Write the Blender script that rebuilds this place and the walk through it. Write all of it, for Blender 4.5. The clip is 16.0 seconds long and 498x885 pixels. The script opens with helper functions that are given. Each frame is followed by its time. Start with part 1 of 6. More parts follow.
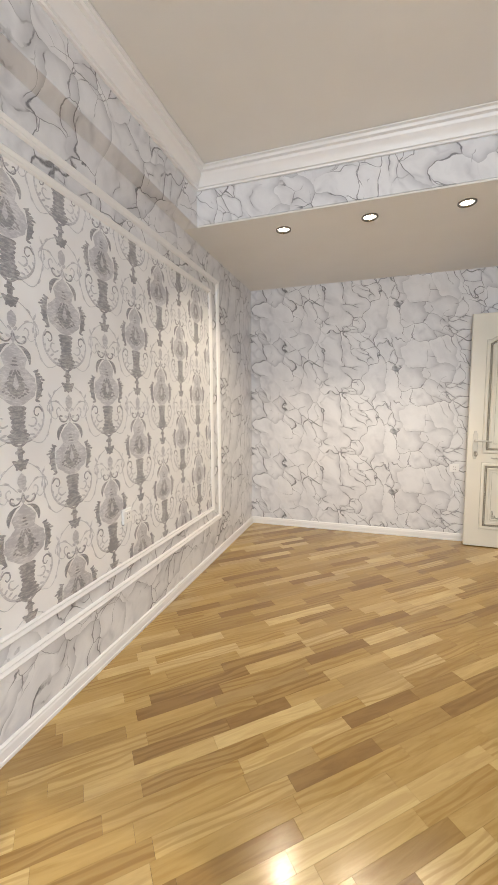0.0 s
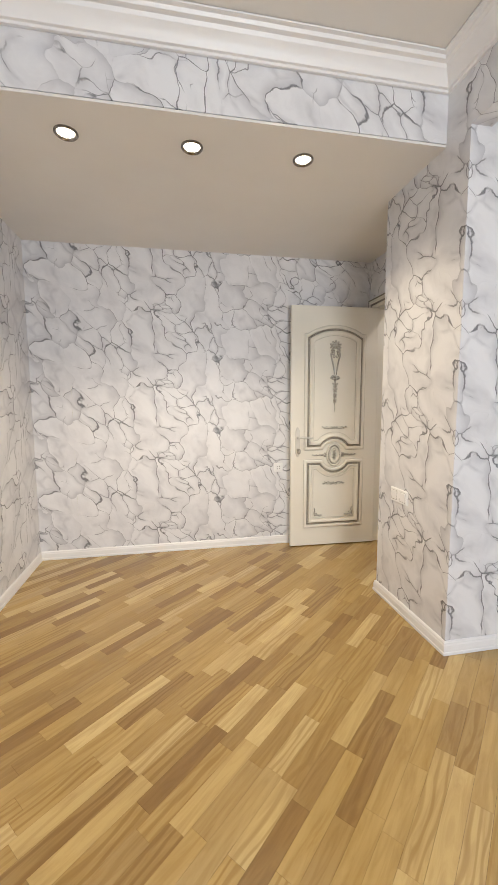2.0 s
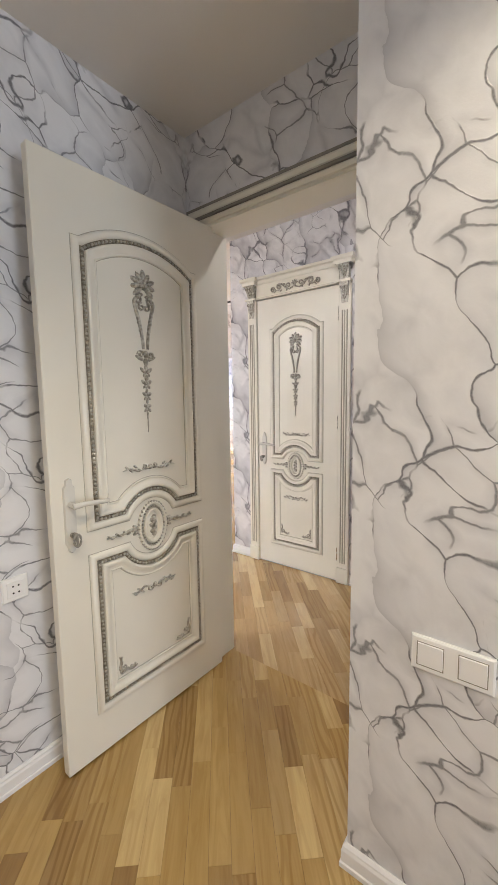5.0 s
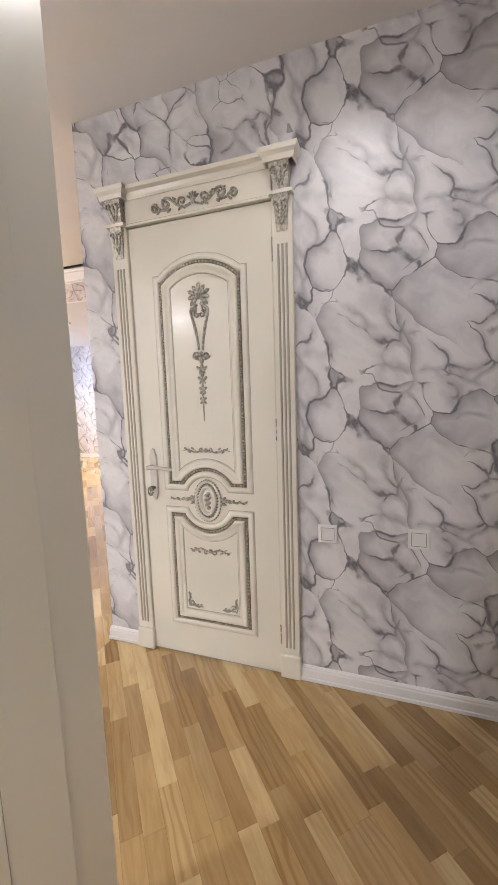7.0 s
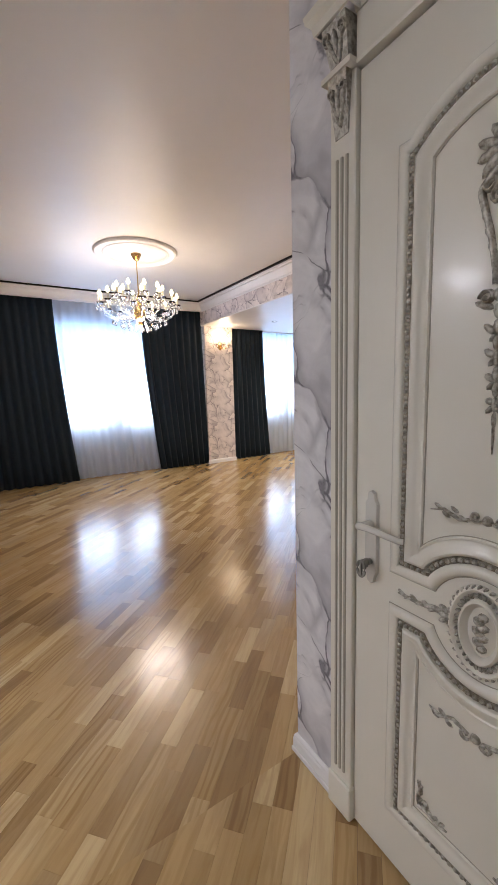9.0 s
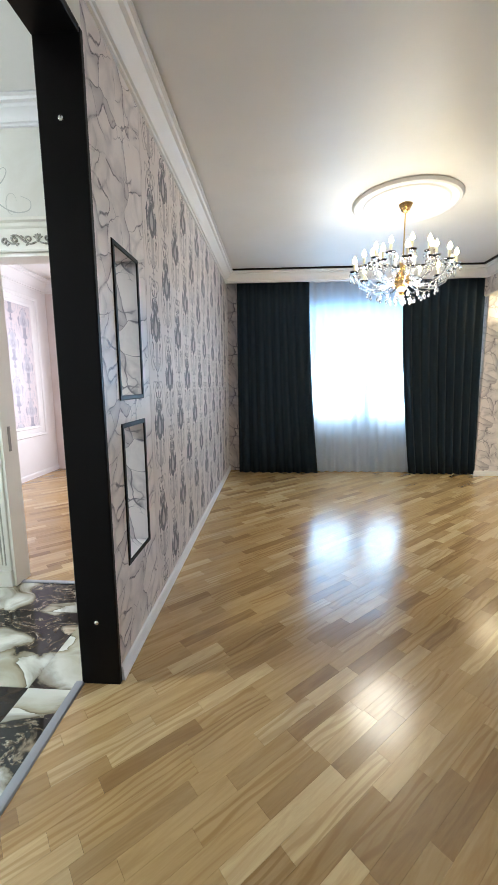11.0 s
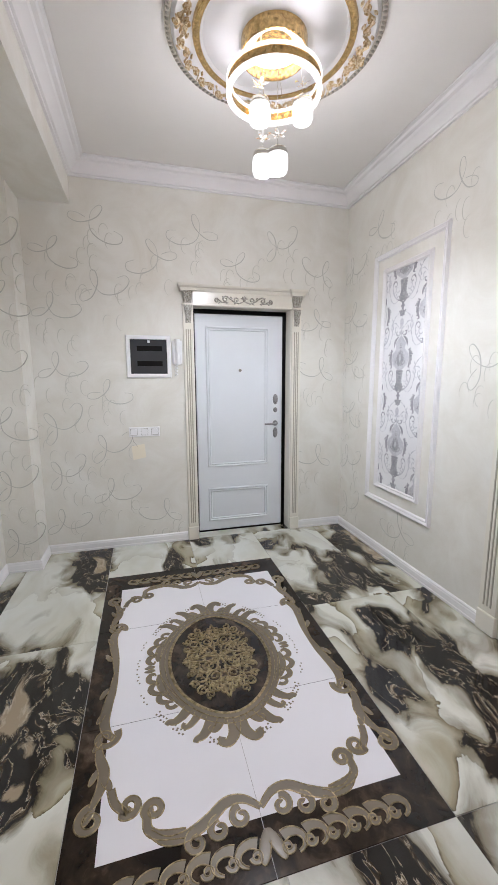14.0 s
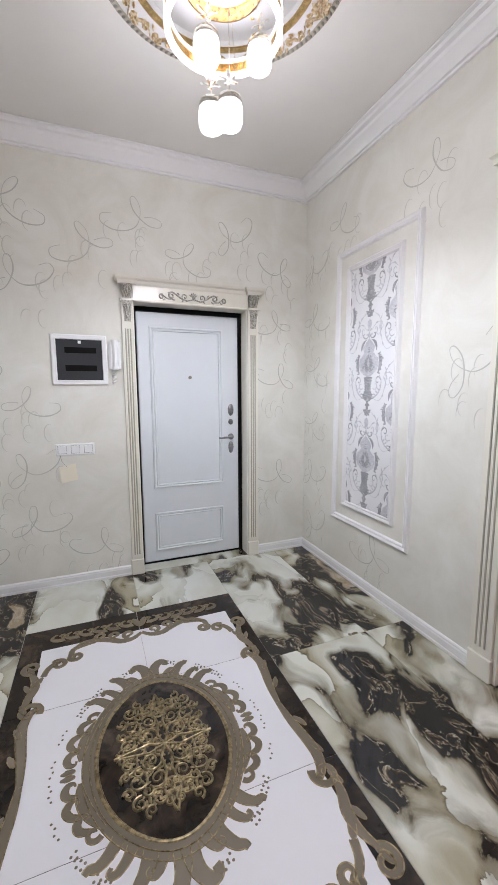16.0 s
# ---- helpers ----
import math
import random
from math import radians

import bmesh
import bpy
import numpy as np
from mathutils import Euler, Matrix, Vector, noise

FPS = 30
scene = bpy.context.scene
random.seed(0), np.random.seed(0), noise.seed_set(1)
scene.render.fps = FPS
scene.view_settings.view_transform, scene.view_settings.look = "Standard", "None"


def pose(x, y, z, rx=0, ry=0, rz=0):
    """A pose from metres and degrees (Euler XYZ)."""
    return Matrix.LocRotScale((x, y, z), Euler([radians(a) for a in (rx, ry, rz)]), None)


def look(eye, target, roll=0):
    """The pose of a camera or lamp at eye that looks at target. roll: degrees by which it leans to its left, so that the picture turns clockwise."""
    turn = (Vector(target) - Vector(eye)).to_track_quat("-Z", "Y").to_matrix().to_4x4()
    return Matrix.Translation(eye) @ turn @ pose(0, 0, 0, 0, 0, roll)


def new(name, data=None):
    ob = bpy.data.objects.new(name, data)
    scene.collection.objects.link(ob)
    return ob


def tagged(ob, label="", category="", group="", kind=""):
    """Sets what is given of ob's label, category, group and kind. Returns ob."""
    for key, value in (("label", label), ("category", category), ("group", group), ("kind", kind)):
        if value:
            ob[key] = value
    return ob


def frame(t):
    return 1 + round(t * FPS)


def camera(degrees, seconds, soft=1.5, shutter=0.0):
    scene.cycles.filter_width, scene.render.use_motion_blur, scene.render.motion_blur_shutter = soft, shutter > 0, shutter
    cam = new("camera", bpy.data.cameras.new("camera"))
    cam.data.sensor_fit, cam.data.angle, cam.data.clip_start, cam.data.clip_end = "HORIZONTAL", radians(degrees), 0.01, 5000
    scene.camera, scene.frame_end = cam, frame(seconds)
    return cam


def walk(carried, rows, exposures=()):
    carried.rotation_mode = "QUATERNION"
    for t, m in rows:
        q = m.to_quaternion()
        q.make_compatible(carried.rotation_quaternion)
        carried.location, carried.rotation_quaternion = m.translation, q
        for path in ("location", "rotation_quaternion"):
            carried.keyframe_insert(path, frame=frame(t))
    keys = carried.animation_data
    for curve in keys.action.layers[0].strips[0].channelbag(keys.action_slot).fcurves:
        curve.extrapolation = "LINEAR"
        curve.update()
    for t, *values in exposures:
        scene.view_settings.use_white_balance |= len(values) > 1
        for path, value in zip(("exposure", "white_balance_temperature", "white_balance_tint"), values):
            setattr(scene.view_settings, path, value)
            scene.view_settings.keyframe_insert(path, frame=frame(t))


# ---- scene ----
cam = camera(65.3, 16.0)
METRES, EYE, TILT, LEAN, TURN = 7.18, 1.38, 0.0, 0.0, 17.9
ROWS = [
    (0.0, 0.0, 0.0, 0.0, -0.04, -5.48, 0.43),
    (0.5, -0.0088, 0.0017, -0.0016, -11.14, -5.47, 0.35),
    (1.0, -0.0059, 0.0221, -0.0036, -17.87, -5.6, 0.43),
    (1.5, 0.0055, 0.0606, -0.0032, -22.99, -5.8, 0.43),
    (2.0, 0.0095, 0.1083, -0.0026, -28.57, -6.03, 0.26),
    (2.5, 0.0214, 0.1575, -0.0016, -34.66, -6.13, 0.1),
    (3.0, 0.039, 0.2075, -0.0006, -41.27, -6.07, -0.02),
    (3.5, 0.0565, 0.2539, -0.0005, -48.43, -6.1, -0.01),
    (4.0, 0.0883, 0.2926, 0.0021, -55.42, -6.01, 0.23),
    (4.5, 0.1184, 0.3325, 0.0006, -62.69, -5.96, 0.55),
    (5.0, 0.1528, 0.3635, 0.0004, -70.25, -6.02, 0.83),
    (5.2, 0.1672, 0.3752, 0.0004, -73.2, -6.1, 0.95),
    (7.3, 0.3336, 0.4273, 0.0016, -89.0, -7.28, 1.9),
    (7.5, 0.3479, 0.4297, 0.0017, -87.12, -7.32, 1.97),
    (8.0, 0.3827, 0.4258, 0.0022, -77.95, -7.58, 2.12),
    (8.5, 0.4158, 0.4262, 0.0035, -63.75, -7.67, 2.06),
    (9.0, 0.4443, 0.443, 0.004, -50.24, -7.76, 1.6),
    (9.2, 0.4528, 0.4512, 0.0039, -45.3, -7.8, 1.4),
    (11.3, 0.5206, 0.5465, 0.003, -9.2, -8.7, 0.27),
    (11.5, 0.5208, 0.5553, 0.0029, -5.38, -8.79, 0.24),
    (12.0, 0.5191, 0.5774, 0.0025, 8.42, -9.06, 0.16),
    (12.5, 0.5081, 0.5996, 0.0041, 22.19, -9.29, 0.14),
    (13.0, 0.5046, 0.6166, 0.0057, 35.03, -9.39, 0.18),
    (13.5, 0.5044, 0.6269, 0.006, 46.77, -9.34, 0.25),
    (14.0, 0.5034, 0.6291, 0.0047, 57.06, -9.13, 0.25),
    (14.5, 0.5009, 0.6295, 0.0036, 63.79, -8.66, 0.2),
    (15.0, 0.495, 0.6344, 0.002, 65.02, -8.05, 0.19),
    (15.5, 0.4769, 0.6452, 0.0007, 60.09, -7.69, 0.17),
    (16.0, 0.4572, 0.662, 0.0009, 50.34, -7.47, 0.22),
]
walk(cam, [(t, pose(0, 0, EYE, TILT, LEAN, TURN) @ pose(METRES * x, METRES * y, METRES * z, 90 + pitch, roll, yaw)) for t, x, y, z, yaw, pitch, roll in ROWS],
     exposures=[(0.0, 0.02, 6650, 10), (1.5, 0.1, 6600, 10), (3.5, -0.06, 6400, 10), (5.0, -0.22, 6250, 10), (7.3, -0.35, 6350, 12), (8.0, -0.8, 6250, 10), (8.5, -1.05, 6150, 11), (9.0, -1.2, 6000, 13), (11.5, -1.0, 5500, -8),
                (12.5, -1.08, 5800, -12), (13.5, -1.48, 6000, 6), (14.5, -1.47, 6000, 12), (16.0, -1.52, 5950, 12)])

# ---- world and large lights ----
world = bpy.data.worlds.new("world")
scene.world = world
world.use_nodes = True
wn = world.node_tree.nodes
sky = wn.new("ShaderNodeTexSky")
sky.sky_type = "NISHITA"
sky.sun_disc = False
sky.sun_elevation = radians(40)
sky.sun_rotation = radians(150)
world.node_tree.links.new(sky.outputs[0], wn["Background"].inputs[0])
wn["Background"].inputs[1].default_value = 0.12


def lamp(name, kind, energy, colour, m, size=0.1, size_y=None, angle=None):
    data = bpy.data.lights.new(name, kind)
    data.energy = energy
    data.color = colour
    if kind == "AREA":
        data.size = size
        if size_y:
            data.shape = "RECTANGLE"
            data.size_y = size_y
    elif kind in ("POINT", "SPOT"):
        data.shadow_soft_size = size
    if kind == "SPOT":
        data.spot_size = radians(angle)
        data.spot_blend = 0.6
    if kind == "SUN":
        data.angle = radians(size)
    ob = new(name, data)
    ob.matrix_world = m
    return ob


DAY = (0.86, 0.93, 1.0)
WARM = (1.0, 0.74, 0.45)
SPOT = (1.0, 0.84, 0.62)
lamp("sun", "SUN", 2.0, (1.0, 0.95, 0.88), look((0, 0, 6), (-3, 6, 2)), 0.5)
# daylight in the window openings
for x, half in ((3.70, 0.95), (7.425, 0.975)):
    for s in (-1, 1):
        lamp("window_light", "AREA", 66, (0.88, 0.94, 1.0), look((x + s * half * 0.5, 10.99, 1.27), (x + s * half * 0.5, 0, 1.27)), half * 0.72, 0.66)
    lamp("window_light", "AREA", 72, (0.55, 0.75, 1.0), look((x, 10.99, 2.07), (x, 0, 2.07)), half * 1.8, 0.85)
lamp("window_light", "AREA", 115, DAY, look((0.6, -2.55, 1.5), (0.6, 4, 1.4)), 1.6, 1.9)
lamp("window_light", "AREA", 180, (1.0, 0.86, 0.9), look((0.3, 10.85, 1.5), (0.3, 4, 1.3)), 1.4, 1.7)


# ---- materials ----
class Nodes:
    """A small writer of node trees."""

    def __init__(self, name, rough=0.5, metal=0.0, coat=0.0, colour=(0.8, 0.8, 0.8), spec=0.5):
        self.mat = bpy.data.materials.new(name)
        self.mat.use_nodes = True
        self.t = self.mat.node_tree
        self.b = self.t.nodes["Principled BSDF"]
        self.b.inputs["Base Color"].default_value = (*colour, 1)
        self.b.inputs["Roughness"].default_value = rough
        self.b.inputs["Metallic"].default_value = metal
        self.b.inputs["Coat Weight"].default_value = coat
        self.b.inputs["Coat Roughness"].default_value = 0.12
        self.b.inputs["Specular IOR Level"].default_value = spec

    def put(self, socket, value):
        if hasattr(value, "links"):
            self.t.links.new(value, socket)
        elif isinstance(value, tuple) and len(value) == 3 and socket.type == "RGBA":
            socket.default_value = (*value, 1)
        else:
            socket.default_value = value

    def node(self, kind, out=0, settings=(), **ins):
        n = self.t.nodes.new(kind)
        for k, v in settings:
            if k == "operation":
                n.operation = v
            elif k == "feature":
                n.feature = v
            elif k == "wave_type":
                n.wave_type = v
            elif k == "rings_direction":
                n.rings_direction = v
            elif k == "bands_direction":
                n.bands_direction = v
            elif k == "rotation_type":
                n.rotation_type = v
        for k, v in ins.items():
            self.put(n.inputs[int(k[1:]) if k[0] == "i" and k[1:].isdigit() else k.replace("_", " ")], v)
        return n.outputs[out]

    def position(self, scale=(1, 1, 1), shift=(0, 0, 0)):
        p = self.node("ShaderNodeNewGeometry")
        return self.node("ShaderNodeMapping", Vector=p, Scale=scale, Location=shift)

    def math(self, op, a, b=0.0):
        return self.node("ShaderNodeMath", settings=(("operation", op),), i0=a, i1=b)

    def vadd(self, a, b):
        return self.node("ShaderNodeVectorMath", settings=(("operation", "ADD"),), i0=a, i1=b)

    def vscale(self, a, k):
        n = self.t.nodes.new("ShaderNodeVectorMath")
        n.operation = "SCALE"
        self.put(n.inputs[0], a)
        self.put(n.inputs["Scale"], k)
        return n.outputs[0]

    def noise(self, v, scale, detail=4.0, rough=0.55, out=0, distortion=0.0):
        return self.node("ShaderNodeTexNoise", out, Vector=v, Scale=scale, Detail=detail, Roughness=rough, Distortion=distortion)

    def ramp(self, f, stops):
        n = self.t.nodes.new("ShaderNodeValToRGB")
        e = n.color_ramp.elements
        while len(e) < len(stops):
            e.new(0.5)
        for el, (p, c) in zip(e, stops):
            el.position = p
            el.color = (*c, 1) if isinstance(c, tuple) else (c, c, c, 1)
        self.put(n.inputs[0], f)
        return n.outputs[0]

    def mix(self, f, a, b, mode="MIX"):
        n = self.t.nodes.new("ShaderNodeMix")
        n.data_type = "RGBA"
        n.blend_type = mode
        self.put(n.inputs[0], f)
        self.put(n.inputs[6], a)
        self.put(n.inputs[7], b)
        return n.outputs[2]

    def bump(self, h, strength=0.3, distance=0.002):
        self.put(self.b.inputs["Normal"], self.node("ShaderNodeBump", Height=h, Strength=strength, Distance=distance))

    def set(self, key, v):
        self.put(self.b.inputs[key], v)
        return self


def painted(name, colour, rough=0.5, grain=0.03, spec=0.5, coat=0.0):
    n = Nodes(name, rough=rough, colour=colour, spec=spec, coat=coat)
    p = n.position()
    f = n.noise(p, 3.0, 5)
    dark = tuple(c * (1 - 2.2 * grain) for c in colour)
    n.set("Base Color", n.mix(n.ramp(f, [(0.3, 0.0), (0.7, 1.0)]), dark, colour))
    n.bump(n.noise(p, 220, 3), 0.08, 0.001)
    return n.mat


def marble_paper(name, base, shade, vein, scale=3.2, seed=0.0, bold=0.014, soft=0.55, smear=0.12):
    """Wallpaper printed with white marble: dark glittering veins with grey smeared to one side, repeating up the roll."""
    n = Nodes(name, rough=0.42)
    p = n.position()
    # the print repeats every 0.64 m of height: the height runs round a circle
    xyz = n.t.nodes.new("ShaderNodeSeparateXYZ")
    n.put(xyz.inputs[0], p)
    slant = n.math("MULTIPLY", n.math("SUBTRACT", xyz.outputs[0], xyz.outputs[1]), 0.3)
    turn = n.math("MULTIPLY", n.math("ADD", xyz.outputs[2], slant), 2 * math.pi / 0.64)
    along = n.math("ADD", n.math("ADD", xyz.outputs[0], xyz.outputs[1]), seed)
    p = n.node("ShaderNodeCombineXYZ", X=along, Y=n.math("MULTIPLY", n.math("COSINE", turn), 0.102), Z=n.math("MULTIPLY", n.math("SINE", turn), 0.102))
    warp = n.vadd(n.noise(p, 3.0, 2, 0.5, 1), (-0.5, -0.5, -0.5))
    q = n.vadd(p, n.vscale(warp, 0.30))
    fine = n.vadd(n.noise(p, 11, 3, 0.5, 1), (-0.5, -0.5, -0.5))
    q = n.vscale(n.vadd(q, n.vscale(fine, 0.05)), scale)
    edge = n.node("ShaderNodeTexVoronoi", 0, (("feature", "DISTANCE_TO_EDGE"),), Vector=q, Scale=1.0)
    centre = n.node("ShaderNodeTexVoronoi", 2, Vector=q, Scale=1.0)
    away = n.node("ShaderNodeVectorMath", settings=(("operation", "SUBTRACT"),), i0=q, i1=centre)
    side = n.node("ShaderNodeVectorMath", 1, (("operation", "DOT_PRODUCT"),), i0=away, i1=(0.75, 0.5, 0.45))
    width = n.ramp(n.noise(p, 6.0, 3), [(0.40, 0.0), (0.68, bold)])
    strong = n.ramp(n.math("DIVIDE", edge, n.math("ADD", width, 0.008)), [(0.3, 1.0), (1.0, 0.0)])
    strong = n.math("MULTIPLY", strong, n.ramp(n.noise(p, 4.4, 3), [(0.45, 0.05), (0.53, 1.0)]))
    # a second net of finer veins branches off where the first fades
    branch = n.node("ShaderNodeTexVoronoi", 0, (("feature", "DISTANCE_TO_EDGE"),), Vector=n.vadd(n.vscale(q, 1.45), (3.7, 1.3, 0.8)), Scale=1.0)
    thin = n.ramp(n.math("DIVIDE", branch, n.math("ADD", n.math("MULTIPLY", width, 0.9), 0.011)), [(0.3, 0.85), (1.0, 0.0)])
    thin = n.math("MULTIPLY", thin, n.ramp(n.noise(n.vadd(p, (7.0, 0.0, 0.0)), 5.0, 3), [(0.50, 0.0), (0.57, 1.0)]))
    line = n.math("MAXIMUM", strong, thin)
    cloud = n.ramp(n.noise(q, 1.3, 5, 0.6), [(0.44, 0.0), (0.72, 1.0)])
    grey = n.math("MULTIPLY", n.ramp(edge, [(0.0, min(1.0, soft * 1.2)), (smear, soft * 0.35), (smear * 2.2, 0.0)]), n.ramp(side, [(0.05, 0.0), (0.40, 1.0)]))
    grey = n.math("MAXIMUM", grey, n.math("MULTIPLY", n.ramp(branch, [(0.0, soft * 0.8), (smear, 0.0)]), n.ramp(n.noise(p, 6.0, 2), [(0.45, 0.0), (0.60, 1.0)])))
    c = n.mix(n.math("MULTIPLY", cloud, soft * 0.6), base, shade)
    c = n.mix(grey, c, shade)
    c = n.mix(line, c, vein)
    n.set("Base Color", c)
    sparkle = n.math("MULTIPLY", line, n.ramp(n.noise(p, 170, 2), [(0.5, 0.0), (0.6, 1.0)]))
    n.set("Roughness", n.ramp(sparkle, [(0.2, 0.40), (0.8, 0.16)]))
    n.bump(n.math("ADD", n.math("MULTIPLY", line, 0.6), n.math("MULTIPLY", n.noise(p, 160, 3), 0.25)), 0.35, 0.002)
    return n.mat


def swirl_paper(name, base, tint):
    """Cream embossed wallpaper, mottled, with a pearl sheen."""
    n = Nodes(name, rough=0.4)
    p = n.position()
    f = n.noise(p, 2.6, 6, 0.65, distortion=0.8)
    c = n.mix(n.ramp(f, [(0.35, 0.0), (0.7, 1.0)]), base, tint)
    n.set("Base Color", c)
    wave = n.noise(n.vadd(p, n.vscale(n.noise(p, 3.0, 2, 0.5, 1), 0.6)), 9.0, 4, 0.6, distortion=1.5)
    n.set("Roughness", n.ramp(wave, [(0.35, 0.56), (0.65, 0.40)]))
    n.bump(n.math("ADD", wave, n.noise(p, 120, 3)), 0.25, 0.002)
    return n.mat


def parquet(name, a, b, c):
    n = Nodes(name, rough=0.24, coat=0.25)
    rnd = n.node("ShaderNodeObjectInfo", 5)
    isl = n.node("ShaderNodeNewGeometry", 8)
    r = n.math("FRACT", n.math("ADD", n.math("MULTIPLY", rnd, 7.31), n.math("MULTIPLY", isl, 5.17)))
    p = n.position()
    turn = n.node("ShaderNodeVectorRotate", settings=(("rotation_type", "Z_AXIS"),), Vector=p, Angle=radians(-PLANK))
    off = n.node("ShaderNodeCombineXYZ", X=n.math("MULTIPLY", r, 17.0), Y=n.math("MULTIPLY", r, 31.0), Z=0.0)
    q = n.vadd(turn, off)
    grainv = n.node("ShaderNodeMapping", Vector=q, Scale=(1.6, 15, 1))
    fibre = n.noise(grainv, 2.0, 6, 0.6, distortion=1.2)
    cath = n.node("ShaderNodeTexWave", 0, (("bands_direction", "Y"),), Vector=n.node("ShaderNodeMapping", Vector=q, Scale=(1.6, 7, 1)), Scale=1.5, Distortion=11.0, Detail=2.0, Detail_Scale=0.8)
    tone = n.ramp(r, [(0.0, a), (0.10, tuple(0.65 * i + 0.35 * j for i, j in zip(a, b))), (0.42, b), (0.62, b), (0.88, c), (1.0, tuple(0.6 * i + 0.4 * j for i, j in zip(a, b)))])
    dark = n.mix(1.0, tone, (0.62, 0.53, 0.42), "MULTIPLY")
    col = n.mix(n.ramp(fibre, [(0.35, 0.48), (0.60, 0.0)]), tone, dark)
    show = n.math("MULTIPLY", n.ramp(cath, [(0.50, 0.0), (0.9, 0.6)]), n.ramp(n.math("FRACT", n.math("MULTIPLY", r, 9.7)), [(0.50, 0.0), (0.75, 1.0)]))
    col = n.mix(show, col, dark)
    n.set("Base Color", col)
    n.set("Roughness", n.ramp(n.noise(p, 6, 4), [(0.3, 0.16), (0.7, 0.27)]))
    n.bump(fibre, 0.04, 0.001)
    return n.mat


def onyx(name):
    """Polished porcelain printed like smoky onyx: cream clouds, olive tide lines, black pools with brown filigree."""
    n = Nodes(name, rough=0.07, spec=0.5)
    rnd = n.node("ShaderNodeObjectInfo", 5)
    r = n.math("MULTIPLY", rnd, 53.0)
    p = n.vadd(n.position(), n.node("ShaderNodeCombineXYZ", X=r, Y=n.math("MULTIPLY", r, 1.7), Z=0.0))
    p = n.node("ShaderNodeMapping", Vector=p, Rotation=(0, 0, 0.6), Scale=(1.0, 1.5, 1.0))
    soft = n.vadd(p, n.vscale(n.vadd(n.noise(p, 1.8, 2, 0.5, 1), (-0.5, -0.5, -0.5)), 0.9))
    torn = n.vadd(soft, n.vscale(n.vadd(n.noise(soft, 5.0, 6, 0.62, 1), (-0.5, -0.5, -0.5)), 0.20))
    # washes: each fades from a dark tide line through olive to cream
    wash = n.math("FRACT", n.math("MULTIPLY", n.noise(torn, 1.15, 2, 0.4), 6.0))
    col = n.ramp(wash, [(0.0, (0.07, 0.055, 0.03)), (0.018, (0.20, 0.17, 0.10)), (0.07, (0.34, 0.31, 0.21)), (0.30, (0.46, 0.44, 0.34)), (0.62, (0.60, 0.60, 0.52)), (0.99, (0.66, 0.67, 0.60)), (1.0, (0.16, 0.13, 0.08))])
    fog = n.ramp(n.noise(soft, 0.9, 3, 0.5), [(0.48, 0.0), (0.62, 0.8)])
    col = n.mix(fog, col, n.mix(n.ramp(n.noise(soft, 2.6, 3, 0.5), [(0.4, 0.0), (0.65, 1.0)]), (0.68, 0.70, 0.66), (0.57, 0.57, 0.49)))
    # olive-brown margin round the black pools
    f = n.noise(torn, 1.25, 3, 0.5)
    col = n.mix(n.ramp(f, [(0.480, 0.9), (0.550, 0.0)]), col, (0.16, 0.135, 0.08))
    vein = n.math("FRACT", n.math("MULTIPLY", n.noise(torn, 3.4, 5, 0.62), 7.0))
    film = n.ramp(vein, [(0.0, (0.006, 0.005, 0.004)), (0.70, (0.010, 0.008, 0.006)), (0.86, (0.06, 0.045, 0.028)), (0.95, (0.24, 0.195, 0.13)), (0.985, (0.50, 0.45, 0.35)), (1.0, (0.01, 0.008, 0.006))])
    col = n.mix(n.ramp(f, [(0.468, 1.0), (0.482, 0.0)]), col, film)
    col = n.mix(n.ramp(f, [(0.345, 1.0), (0.365, 0.0)]), col, n.mix(n.ramp(n.noise(torn, 5.0, 5, 0.6), [(0.45, 0.0), (0.6, 1.0)]), (0.30, 0.24, 0.16), (0.52, 0.46, 0.36)))
    n.set("Base Color", col)
    return n.mat


def dark_marble(name):
    n = Nodes(name, rough=0.12, spec=0.3)
    p = n.position()
    w = n.vadd(p, n.vscale(n.noise(p, 3, 4, 0.6, 1), 0.5))
    f = n.noise(w, 7, 6, 0.6)
    n.set("Base Color", n.ramp(f, [(0.38, (0.007, 0.005, 0.004)), (0.54, (0.028, 0.019, 0.013)), (0.66, (0.075, 0.052, 0.036)), (0.76, (0.14, 0.105, 0.075))]))
    return n.mat


def metal(name, colour, rough=0.3, wear=0.15):
    n = Nodes(name, rough=rough, metal=1.0, colour=colour)
    p = n.position()
    f = n.noise(p, 60, 4)
    n.set("Base Color", n.mix(n.ramp(f, [(0.35, 1.0), (0.65, 0.0)]), colour, tuple(c * (1 - 3 * wear) for c in colour)))
    n.set("Roughness", n.ramp(f, [(0.3, rough * 1.4), (0.7, rough * 0.8)]))
    return n.mat


def patina(name, colour, dark):
    """Painted relief rubbed with antique silver."""
    n = Nodes(name, rough=0.38, metal=0.55, colour=colour)
    p = n.position()
    f = n.noise(p, 90, 3)
    n.set("Base Color", n.mix(n.ramp(f, [(0.38, 0.0), (0.62, 1.0)]), dark, colour))
    n.bump(f, 0.4, 0.002)
    return n.mat


def glow(name, colour, strength):
    n = Nodes(name, rough=0.3, colour=(0.9, 0.9, 0.9))
    n.b.inputs["Emission Color"].default_value = (*colour, 1)
    n.b.inputs["Emission Strength"].default_value = strength
    return n.mat


